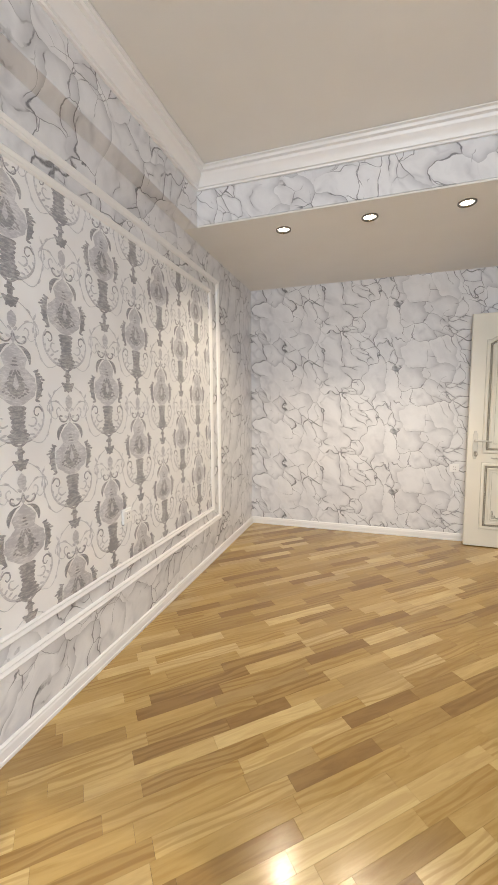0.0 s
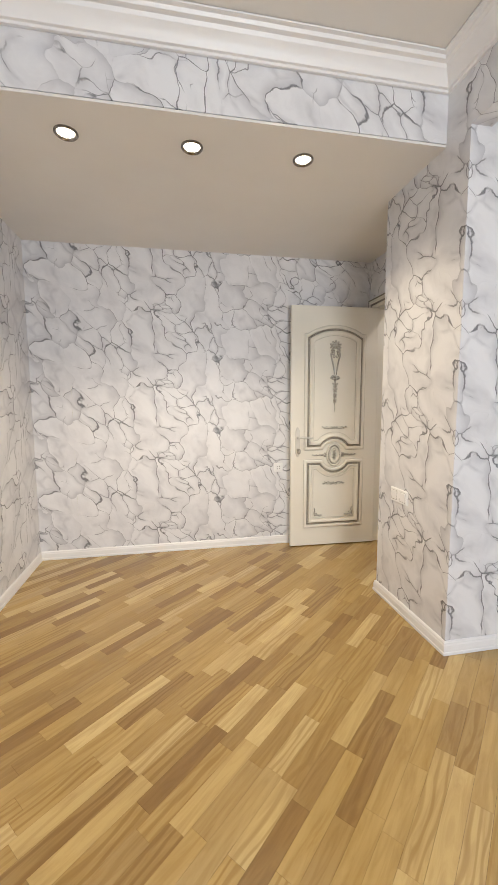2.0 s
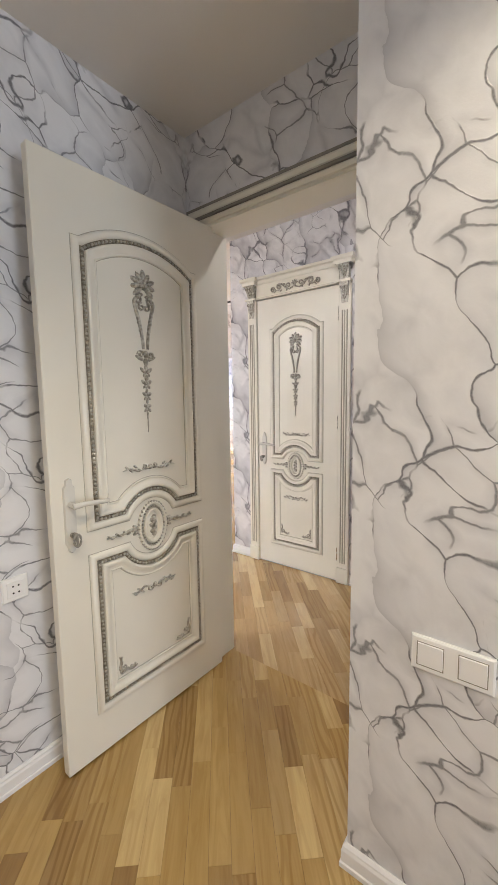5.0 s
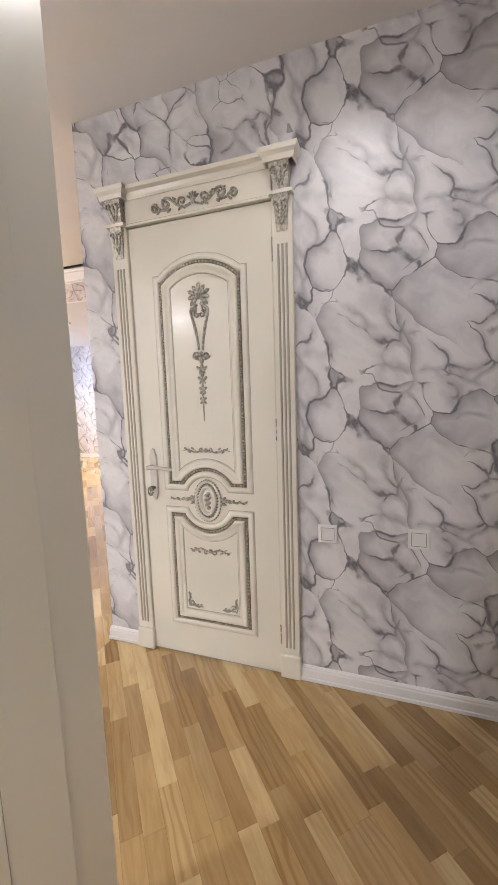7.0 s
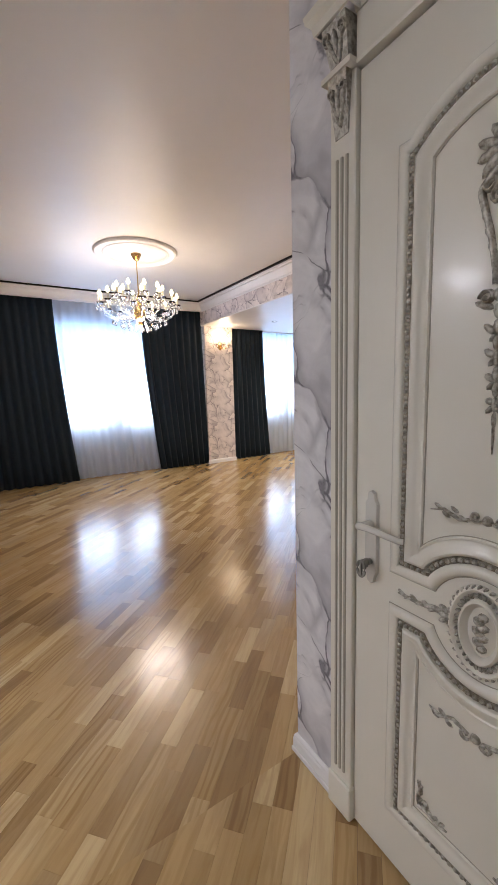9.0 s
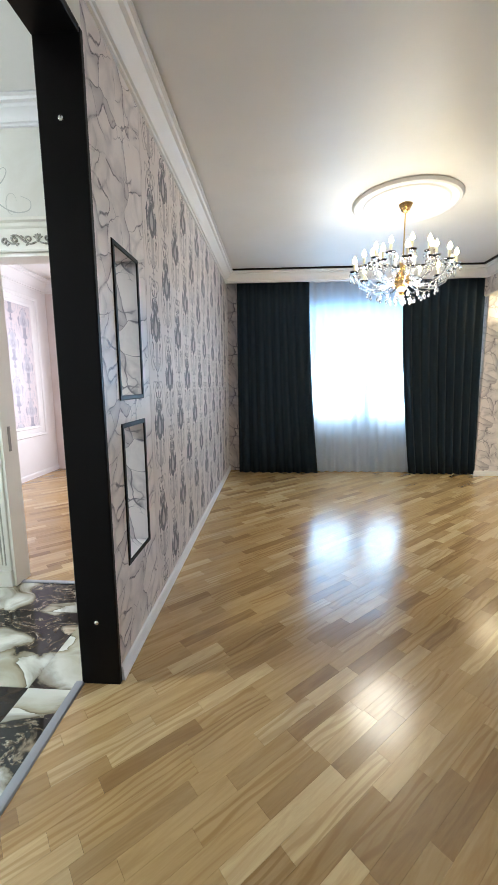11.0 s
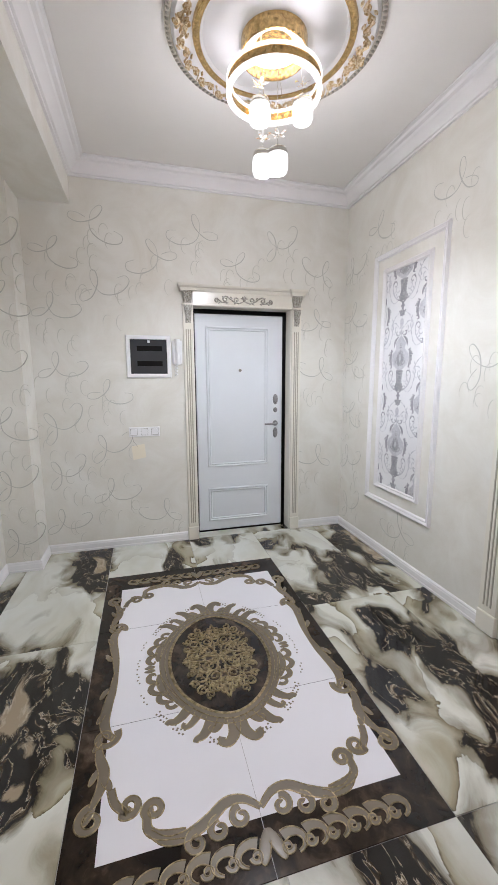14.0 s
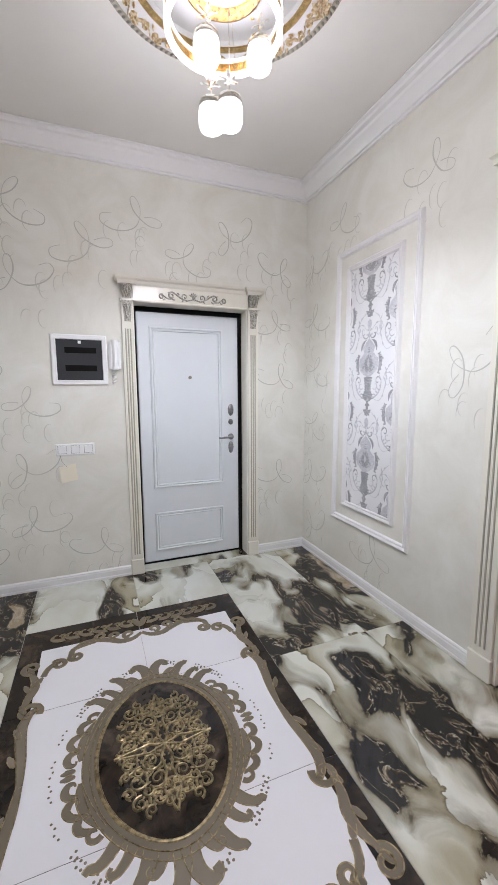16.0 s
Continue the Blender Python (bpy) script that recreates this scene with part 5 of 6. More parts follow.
# ---- switches and sockets ----
def switch(name, to3d, u, w, count, label, size=0.082, socket=False):
    s = tagged(new(name), label, "socket" if socket else "switch")
    bm = bmesh.new()
    for d in range(1):
        wd = size * count + 0.004 * (count - 1)
        v = []
        for n, k in ((0.0005, 0.0), (0.007, 0.0), (0.010, 0.004)):
            v.append([bm.verts.new(to3d(a, b, n)) for a, b in rect(u - wd / 2 + k, u + wd / 2 - k, w - size / 2 + k, w + size / 2 - k)])
        bm.faces.new(v[2])
        for r, q in zip(v, v[1:]):
            for i in range(4):
                bm.faces.new((r[i], r[(i + 1) % 4], q[(i + 1) % 4], q[i]))
    part("plate", bm, M_PLASTIC, s)
    for k in range(count):
        cu = u + (k - (count - 1) / 2) * (size + 0.004)
        bm = bmesh.new()
        q = size * 0.33
        lo = [bm.verts.new(to3d(a, b, 0.0102)) for a, b in rect(cu - q, cu + q, w - q, w + q)]
        hi = [bm.verts.new(to3d(a, b, 0.014 if b > w else 0.0115)) for a, b in rect(cu - q * 0.95, cu + q * 0.95, w - q * 0.95, w + q * 0.95)]
        bm.faces.new(hi)
        for i in range(4):
            bm.faces.new((lo[i], lo[(i + 1) % 4], hi[(i + 1) % 4], hi[i]))
        r = part("rocker" if not socket else "socket_insert", bm, M_PLASTIC, s)
        bm = bmesh.new()
        if socket:
            for a in (-0.009, 0.009):
                for b in (-0.012, 0.012):
                    dome(bm, cu + a, w + b, 0.0035, 0.0035, 0.001, to3d, 0, 8, 0.0142)
            part("pin_hole", bm, M_BLACK, r, "dark pin holes")
        else:
            # flat grey outline paints the shade between rocker and plate
            moulding(bm, rect(cu - q * 1.06, cu + q * 1.06, w - q * 1.06, w + q * 1.06), [(0, 0.0101), (0.0, 0.0106), (0.0022, 0.0106)], to3d, True)
            part("rocker_gap", bm, M_LINE, r, "thin grey line painted as shade round the rocker")
    return s


switch("light_switch", wall_map((1.22, 0, 0), (0, -1, 0), (-1, 0, 0)), -2.975, 0.757, 2, "white double light switch on the marble-papered pier", 0.088)
switch("light_switch", wall_map((2.91, 0, 0), (0, -1, 0), (-1, 0, 0)), -3.82, 0.745, 1, "white single light switch beside the cream door", 0.085)
switch("light_switch", wall_map((2.91, 0, 0), (0, -1, 0), (-1, 0, 0)), -3.44, 0.755, 1, "white single light switch on the passage wall", 0.085)
switch("wall_socket", wall_map((0, 4.285, 0), (1, 0, 0), (0, -1, 0)), 0.768, 0.74, 1, "white wall socket beside the open door", 0.085, True)
switch("wall_socket", wall_map((-1.345, 0, 0), (0, -1, 0), (1, 0, 0)), -1.86, 0.755, 1, "white wall socket in the damask panel", 0.085, True)
HALL = wall_map((-1.30, 0, 0), (0, 1, 0), (1, 0, 0))
switch("light_switch", HALL, 5.40, 0.99, 3, "white triple switch and socket plate with a paper tag below", 0.08)
bm = bmesh.new()
v = [[bm.verts.new(HALL(5.30 + a, 0.83 + b, n)) for a, b in ((0, -0.075), (0.105, -0.055), (0.095, 0.06), (-0.01, 0.04))] for n in (0.014, 0.016)]
bm.faces.new(v[1])
for i in range(4):
    bm.faces.new((v[0][i], v[0][(i + 1) % 4], v[1][(i + 1) % 4], v[1][i]))
tag = tagged(part("paper_tag", bm, M_TAG), "small cream paper tag hanging crooked from the switch plate", "paper tag")
bm = bmesh.new()
tube(bm, [HALL(5.34, 0.868, 0.016), HALL(5.31, 0.91, 0.014), HALL(5.30, 0.955, 0.012)], 0.0012, 6)
part("string", bm, M_LINE, tag)
# distribution box
eb = tagged(new("fuse_box"), "white flush fuse box with a smoked glass door", "fuse box")
bm = bmesh.new()
moulding(bm, rect(5.285, 5.64, 1.435, 1.775), [(0, 0), (0.0, 0.012), (0.006, 0.018), (0.03, 0.018), (0.034, 0.008)], HALL, True)
part("rim", bm, M_PLASTIC, eb)
bm = bmesh.new()
for n0, n1, a in ((0.0005, 0.010, (5.315, 5.61, 1.468, 1.745)),):
    v = [[bm.verts.new(HALL(u, w, n)) for u, w in rect(*a)] for n in (n0, n1)]
    bm.faces.new(v[1])
part("smoked_door", bm, M_SMOKE, eb, "smoked black door")
for w in (1.55, 1.67):
    bm = bmesh.new()
    v = [[bm.verts.new(HALL(u, w + b, n)) for u, b in rect(5.37, 5.57, -0.02, 0.02)] for n in (0.0101, 0.0125)]
    bm.faces.new(v[1])
    for i in range(4):
        bm.faces.new((v[0][i], v[0][(i + 1) % 4], v[1][(i + 1) % 4], v[1][i]))
    part("breaker_row", bm, M_BLACK, eb, "row of breakers")
bm = bmesh.new()
v = [bm.verts.new(HALL(u, w, 0.0127)) for u, w in rect(5.455, 5.475, 1.715, 1.735)]
bm.faces.new(v)
part("indicator", bm, M_PLASTIC, eb, "small white indicator")
# intercom handset
ic = tagged(new("intercom_handset"), "white wall intercom handset with a coiled cord", "intercom")
bm = bmesh.new()
moulding(bm, [(5.69, 1.55), (5.69, 1.735)], [(-0.04, 0), (-0.04, 0.026), (-0.025, 0.036), (0.025, 0.036), (0.04, 0.026), (0.04, 0)], HALL)
part("base", bm, M_PLASTIC, ic)
bm = bmesh.new()
relief(bm, [(5.69, 1.54), (5.69, 1.58), (5.69, 1.64), (5.69, 1.70), (5.69, 1.745)], lambda t: 0.05 - 0.018 * math.sin(math.pi * t), 0.032, HALL, base=0.036)
part("receiver", bm, M_PLASTIC, ic, smooth=50)
bm = bmesh.new()
tube(bm, [HALL(5.68 + 0.012 * math.cos(a), 1.54 - a * 0.004, 0.02 + 0.01 * math.sin(a)) for a in (k * 0.7 for k in range(34))], 0.0035, 6)
part("cord", bm, M_PLASTIC, ic, smooth=60)
# ---- lamps ----
def round_ring(bm, pts, centre):
    lathe(bm, pts, 40, centre, True)


M_BEZEL = metal("dark_chrome", (0.30, 0.28, 0.26), 0.25, 0.1)


def spotlight(at, r, label, group):
    s = tagged(new("recessed_spotlight"), label, "spotlight", group)
    s.location = at
    bm = bmesh.new()
    lathe(bm, [(r, 0.0), (r, -0.006), (r * 0.93, -0.010), (r * 0.84, -0.009), (r * 0.74, -0.004), (r * 0.70, 0.003)], 24, caps=False)
    part("bezel", bm, M_BEZEL, s, "dark chrome bezel", smooth=40)
    bm = bmesh.new()
    lathe(bm, [(r * 0.71, -0.0008), (r * 0.45, -0.005), (0.0, -0.008)], 20)
    part("lens", bm, M_SPOT, s, "glowing lens")
    return s


for x in (-0.66, -0.06, 0.53):
    spotlight((x, 2.90, 2.65), 0.056, "lit recessed ceiling spotlight with a chrome bezel", "bedroom spotlights")
    lamp("spot_light", "SPOT", 44, SPOT, look((x, 2.90, 2.63), (x, 2.85, 0)), 0.03, angle=125)
for y in (3.7,):
    spotlight((2.25, y, 2.745), 0.045, "lit recessed ceiling spotlight in the passage", "passage spotlights")
    lamp("spot_light", "SPOT", 23, (1.0, 0.96, 0.93), look((2.25, y, 2.72), (2.3, y, 0)), 0.04, angle=150)
for x, y in ((6.3, 9.8), (7.4, 9.8), (6.3, 8.4), (7.4, 8.4)):
    spotlight((x, y, 2.60), 0.045, "small lit ceiling spotlight in the lowered ceiling", "living room spotlights")
    lamp("spot_light", "SPOT", 150, SPOT, look((x, y, 2.585), (x, y, 0)), 0.03, angle=130)


def ceiling_rose(name, at, R, label, gold=False):
    rose = tagged(new(name), label, "ceiling rose")
    rose.location = at
    bm = bmesh.new()
    lathe(bm, [(R, 0.0), (R, -0.012), (R * 0.97, -0.03), (R * 0.92, -0.034), (R * 0.88, -0.024), (R * 0.8, -0.02), (R * 0.77, -0.03), (R * 0.72, -0.03), (R * 0.7, -0.016), (R * 0.4, -0.014), (R * 0.36, -0.024), (R * 0.28, -0.028), (R * 0.2, -0.02), (0.0, -0.02)], 56)
    part("plaster_disc", bm, M_WHITE, rose, smooth=30)
    if gold:
        bm = bmesh.new()
        lathe(bm, [(R * 0.80, -0.021), (R * 0.79, -0.034), (R * 0.76, -0.038), (R * 0.73, -0.034), (R * 0.72, -0.021)], 56, caps=False)
        part("gold_ring", bm, M_BRASS, rose, "gold painted ring", smooth=40)
        bm = bmesh.new()
        rnd = random.Random(4)
        n = 44
        for k in range(n):
            a = 2 * math.pi * k / n

            def on(u, w, h, a=a):
                rr = R * 0.9 + w
                b = a + u / (R * 0.9)
                return Vector((rr * math.cos(b), rr * math.sin(b), -0.030 - h))
            s = 1 if k % 2 else -1
            relief(bm, [(-0.03, -0.022 * s), (-0.01, 0.0), (0.008, 0.016 * s)] + [(0.014 + x, y) for x, y in spiral(0, 0.004 * s, 0.017, 0.003, 90 * s, -1.2 * s, 10)], 0.010, 0.014, on)
            dome(bm, -0.012, 0.024 * s, 0.016, 0.007, 0.012, on, 40 * s, 6)
            if k % 11 == 0:
                for q in range(8):
                    dome(bm, 0.022 * math.cos(q * 0.785), 0.026 * math.sin(q * 0.785), 0.018, 0.009, 0.022, on, q * 45, 6)
        part("scroll_relief", bm, M_RELIEF, rose, "cream and gold scroll relief", smooth=60)
        # the grey of rim and beads carries the shade between the beads
        bm = bmesh.new()
        lathe(bm, [(R, -0.001), (R * 1.06, -0.001), (R * 1.06, -0.012), (R, -0.014)], 56, caps=False)
        rim = part("bead_rim", bm, M_FLUTE, rose, "rope rim coloured grey for the shade between its beads", smooth=40)
        bm = bmesh.new()
        for k in range(120):
            a = 2 * math.pi * k / 120
            dome(bm, R * 1.03 * math.cos(a), R * 1.03 * math.sin(a), 0.012, 0.007, 0.009, lambda u, w, h: Vector((u, w, -0.012 - h)), math.degrees(a) + 25, 6)
        tagged(part("rope_bead", bm, M_LINE, rim), kind="stuff")
    return rose


M_RELIEF = patina("cream_gold_relief", (0.80, 0.70, 0.52), (0.42, 0.28, 0.11))
ceiling_rose("ceiling_rose", (3.5, 8.6, 2.985), 0.46, "round white plaster ceiling rose over the chandelier")
ceiling_rose("ceiling_rose", (0.07, 6.07, 3.0), 0.475, "round cream and gold ceiling rose with scroll relief", True)


def chandelier(at):
    """Crystal chandelier: brass stem, arms in two tiers with candle bulbs, bobeches and drops."""
    ch = tagged(new("crystal_chandelier"), "lit crystal chandelier with candle bulbs and hanging drops", "chandelier")
    ch.location = at
    bm = bmesh.new()
    lathe(bm, [(0.0, 0.548), (0.055, 0.548), (0.06, 0.54), (0.035, 0.49), (0.02, 0.475), (0.006, 0.47), (0.006, 0.20), (0.008, 0.10), (0.02, 0.08), (0.032, 0.05), (0.02, 0.02), (0.035, -0.03), (0.065, -0.08), (0.07, -0.13), (0.045, -0.18), (0.02, -0.20), (0.03, -0.235), (0.0, -0.26)], 20)
    part("brass_stem", bm, M_BRASS, ch, "brass stem and cup", smooth=50)
    rnd = random.Random(11)
    drop = bmesh.new()
    lathe(drop, [(0.0, 0.0), (0.006, -0.004), (0.0135, -0.018), (0.011, -0.034), (0.0, -0.046)], 7)
    drop_me = mesh_of("crystal_drop", drop, M_CRYSTAL)
    bead = bmesh.new()
    lathe(bead, [(0.0, 0.008), (0.008, 0.0), (0.0, -0.008)], 6)
    bead_me = mesh_of("crystal_bead", bead, M_CRYSTAL)
    dish = bmesh.new()
    lathe(dish, [(0.012, -0.004), (0.034, 0.0), (0.044, 0.012), (0.040, 0.011), (0.012, 0.002)], 12)
    dish_me = mesh_of("bobeche", dish, M_CRYSTAL, 50)
    candle = bmesh.new()
    lathe(candle, [(0.012, 0.0), (0.012, 0.06), (0.010, 0.066), (0.0, 0.066)], 10)
    candle_me = mesh_of("candle_tube", candle, M_CREAM, 50)
    flame = bmesh.new()
    lathe(flame, [(0.006, 0.0), (0.018, 0.014), (0.020, 0.026), (0.012, 0.048), (0.0, 0.068)], 10)
    flame_me = mesh_of("candle_bulb", flame, M_BULB, 60)

    def hang(me, name, loc, parent=ch):
        ob = new(name, me)
        ob.parent = parent
        ob.location = loc
        return ob

    for tier, (count, reach, z0, z1, turn) in enumerate(((14, 0.43, -0.10, -0.015, 0.0), (10, 0.27, -0.02, 0.085, 0.26))):
        for k in range(count):
            a = 2 * math.pi * k / count + turn
            ca, sa = math.cos(a), math.sin(a)
            bm = bmesh.new()
            line = [(0.04, z0), (reach * 0.35, z0 - 0.065), (reach * 0.65, z0 - 0.075), (reach * 0.9, z0 - 0.02), (reach, z1 - 0.02)]
            tube(bm, [(r * ca, r * sa, z) for r, z in line], 0.0075, 7)
            arm = part("arm", bm, M_CRYSTAL, ch, "twisted glass arm", smooth=50)
            end = (reach * ca, reach * sa, z1)
            hang(dish_me, "bobeche", (end[0], end[1], z1 - 0.012), arm)
            hang(candle_me, "candle_tube", end, arm)
            hang(flame_me, "candle_bulb", (end[0], end[1], z1 + 0.066), arm)
            for q in range(4):
                b = a + q * math.pi / 2 + 0.4
                hang(drop_me, "crystal_drop", (end[0] + 0.04 * math.cos(b), end[1] + 0.04 * math.sin(b), z1 - 0.012 - rnd.uniform(0, 0.01)), arm)
    # strings of beads from the stem to the arms, and the drops of the basket
    for k in range(12):
        a = 2 * math.pi * k / 12
        for q in range(1, 9):
            t = q / 9
            r = 0.02 + 0.40 * t
            z = 0.17 - 0.22 * t - 0.10 * math.sin(math.pi * t)
            hang(bead_me, "crystal_bead", (r * math.cos(a), r * math.sin(a), z))
    for ring, (r, z, m) in enumerate(((0.30, -0.19, 18), (0.20, -0.235, 14), (0.10, -0.265, 9))):
        for k in range(m):
            a = 2 * math.pi * k / m + 0.2 * ring
            hang(bead_me, "crystal_bead", (r * math.cos(a), r * math.sin(a), z + 0.012))
            hang(drop_me, "crystal_drop", (r * math.cos(a), r * math.sin(a), z))
    hang(drop_me, "crystal_drop", (0, 0, -0.265))
    return ch


M_CRYSTAL = glass("crystal", 0.02)
M_CRYSTAL.node_tree.nodes["Principled BSDF"].inputs["IOR"].default_value = 1.6
chandelier((3.5, 8.6, 2.42))
lamp("chandelier_light", "POINT", 140, (1.0, 0.80, 0.64), pose(3.5, 8.6, 2.16), 0.3)


def sconce(at):
    s = tagged(new("wall_sconce"), "lit brass wall sconce with two candles and crystal drops", "wall lamp")
    s.location = at
    bm = bmesh.new()
    dome(bm, 0, 0, 0.045, 0.085, 0.02, lambda u, w, n: Vector((u, -n, w)), 0, 14)
    part("back_plate", bm, M_BRASS, s, smooth=50)
    for k in (-1, 0, 1):
        bm = bmesh.new()
        tube(bm, [(0, -0.015, -0.02), (k * 0.05, -0.06, -0.06), (k * 0.12, -0.10, -0.04), (k * 0.14, -0.12 - 0.03 * (k == 0), 0.02)], 0.007, 7)
        arm = part("arm", bm, M_BRASS, s, smooth=50)
        bm = bmesh.new()
        lathe(bm, [(0.012, 0), (0.04, 0.006), (0.04, 0.01), (0.012, 0.008), (0.012, 0.06), (0, 0.06)], 12, (k * 0.14, -0.12 - 0.03 * (k == 0), 0.02))
        part("candle", bm, M_CREAM, arm, smooth=50)
        bm = bmesh.new()
        lathe(bm, [(0.006, 0.06), (0.016, 0.08), (0.009, 0.105), (0, 0.122)], 10, (k * 0.14, -0.12 - 0.03 * (k == 0), 0.02))
        part("candle_bulb", bm, M_BULB, arm, "glowing candle bulb", smooth=60)
        for q in range(4):
            bm = bmesh.new()
            a = q * 1.57
            lathe(bm, [(0.0, 0.0), (0.010, -0.014), (0.0, -0.036)], 6, (k * 0.14 + 0.035 * math.cos(a), -0.12 - 0.03 * (k == 0) + 0.035 * math.sin(a), 0.02))
            part("crystal_drop", bm, M_CRYSTAL, arm)
    return s


sconce((5.68, 10.72, 2.25))
lamp("sconce_light", "POINT", 20, WARM, pose(5.68, 10.50, 2.42), 0.08)


def ring_pendant(at):
    """Flush gold drum, a glowing ring below it and four hanging opal globes."""
    p = tagged(new("ring_pendant_lamp"), "gold ceiling lamp with a glowing ring and opal globes", "ceiling lamp")
    p.location = at
    bm = bmesh.new()
    lathe(bm, [(0.0, -0.021), (0.155, -0.021), (0.155, -0.09), (0.148, -0.092), (0.145, -0.03), (0.0, -0.03)], 40)
    part("gold_drum", bm, M_BRASS, p, "polished gold drum", smooth=40)
    bm = bmesh.new()
    lathe(bm, [(0.14, -0.032), (0.14, -0.045), (0.09, -0.05), (0.09, -0.034)], 40, closed=True)
    part("inner_light", bm, M_LED, p, "glowing diffuser in the drum")
    RZ = -0.22
    bm = bmesh.new()
    lathe(bm, [(0.206, RZ + 0.018), (0.222, RZ + 0.018), (0.222, RZ - 0.018), (0.206, RZ - 0.018)], 64, closed=True)
    ring = part("ring", bm, M_BRASS, p, "gold ring band", smooth=40)
    for z in (0.018, -0.032):
        bm = bmesh.new()
        lathe(bm, [(0.204, RZ + z), (0.225, RZ + z), (0.225, RZ + z + 0.014), (0.204, RZ + z + 0.014)], 64, closed=True)
        part("ring_light", bm, M_LED, ring, "glowing white ring strip", smooth=40)
    for k in range(3):
        a = 2.1 * k + 0.5
        bm = bmesh.new()
        tube(bm, [(0.214 * math.cos(a), 0.214 * math.sin(a), RZ + 0.032), (0.12 * math.cos(a), 0.12 * math.sin(a), -0.035)], 0.0012, 5)
        part("wire", bm, M_CHROME, p)
    for k, (x, y, z) in enumerate(((0.05, -0.085, -0.375), (0.03, 0.135, -0.325), (0.06, 0.0, -0.575), (0.0, -0.055, -0.565))):
        g = new("globe")
        g.parent = p
        bm = bmesh.new()
        lathe(bm, [(0.0, -0.046), (0.028, -0.045), (0.043, -0.038), (0.049, -0.022), (0.049, 0.022), (0.045, 0.038), (0.03, 0.044), (0.0, 0.045)], 24, (x, y, z))
        part("opal_shade", bm, M_LED, g, "glowing opal glass shade", smooth=60)
        bm = bmesh.new()
        lathe(bm, [(0.046, 0.036), (0.048, 0.044), (0.042, 0.060), (0.012, 0.066), (0.0, 0.067)], 24, (x, y, z))
        part("cap", bm, M_CHROME, g, "chrome cap", smooth=50)
        bm = bmesh.new()
        tube(bm, [(x, y, z + 0.066), (x * 0.9, y * 0.9, -0.035)], 0.0015, 5)
        part("cable", bm, M_CHROME, g, "thin cable")
        bm = bmesh.new()
        for q in range(5):
            a = q * 2 * math.pi / 5 + k

            def petal(u, w, h, a=a, x=x, y=y, z=z):
                return Vector((x + u * math.cos(a) - w * math.sin(a), y + u * math.sin(a) + w * math.cos(a), z + 0.115 + 0.35 * u + h))
            dome(bm, 0.022, 0, 0.02, 0.009, 0.004, petal, 0, 8)
        part("crystal_flower", bm, M_CRYSTAL, g, "clear crystal flower on the cable")
    return p


ring_pendant((0.07, 6.07, 3.0))
lamp("pendant_light", "SPOT", 205, (0.96, 0.97, 1.0), pose(0.10, 6.06, 2.34), 0.1, angle=176)
lamp("pendant_light", "POINT", 84, (1.0, 0.93, 0.93), pose(0.07, 6.07, 2.41), 0.12)


# ---- curtains and windows ----
def curtain(name, top, bottom, z1, y, folds, depth, material, label, seed, parts_name="cloth"):
    c = tagged(new(name), label, "curtain")
    rnd = random.Random(seed)
    cols, rows = folds * 10, 14
    ph = [rnd.uniform(-0.5, 0.5) for _ in range(folds + 2)]
    bm = bmesh.new()
    grid = []
    for j in range(rows + 1):
        t = j / rows
        z = z1 + (0.012 - z1) * t
        line = []
        for i in range(cols + 1):
            s = i / cols
            f = s * folds
            k = int(f)
            wob = ph[k] * (1 - (f - k)) + ph[k + 1] * (f - k)
            x = top[0] + (top[1] - top[0]) * s
            x2 = bottom[0] + (bottom[1] - bottom[0]) * s
            ease = t ** 1.6
            d = depth * (0.55 + 0.45 * t) * (1 + 0.5 * wob)
            line.append(bm.verts.new((x + (x2 - x) * ease + 0.012 * wob * t, y + d * math.sin(2 * math.pi * (f + 0.12 * wob * t)) + 0.01 * wob, z)))
        grid.append(line)
    for a, b in zip(grid, grid[1:]):
        for i in range(cols):
            bm.faces.new((a[i], a[i + 1], b[i + 1], b[i]))
    ob = part(parts_name, bm, material, c, smooth=80)
    if material is not M_SHEER:
        mod = ob.modifiers.new("thickness", "SOLIDIFY")
        mod.thickness = 0.004
    bm = bmesh.new()
    box(bm, top[0] - 0.01, top[1] + 0.01, y - 0.012, y + 0.012, z1, z1 + 0.02)
    part("heading_tape", bm, material if material is not M_SHEER else M_WHITE, c)
    return c


DARK = "floor-length dark teal velvet curtain in soft folds"
curtain("velvet_curtain", (1.78, 2.84), (1.80, 3.02), 2.86, 10.77, 9, 0.035, M_TEAL, DARK, 1)
curtain("velvet_curtain", (4.18, 5.32), (4.40, 5.38), 2.86, 10.77, 9, 0.035, M_TEAL, DARK, 2)
curtain("velvet_curtain", (5.98, 6.72), (5.98, 6.86), 2.58, 10.80, 7, 0.035, M_TEAL, DARK, 3)
curtain("velvet_curtain", (8.06, 8.58), (7.98, 8.58), 2.58, 10.80, 6, 0.035, M_TEAL, DARK, 4)
VOILE = "white sheer voile curtain glowing with daylight"
curtain("sheer_curtain", (2.55, 4.5), (2.60, 4.62), 2.86, 10.86, 15, 0.022, M_SHEER, VOILE, 5)
curtain("sheer_curtain", (6.5, 8.3), (6.5, 8.3), 2.58, 10.88, 14, 0.022, M_SHEER, VOILE, 6)


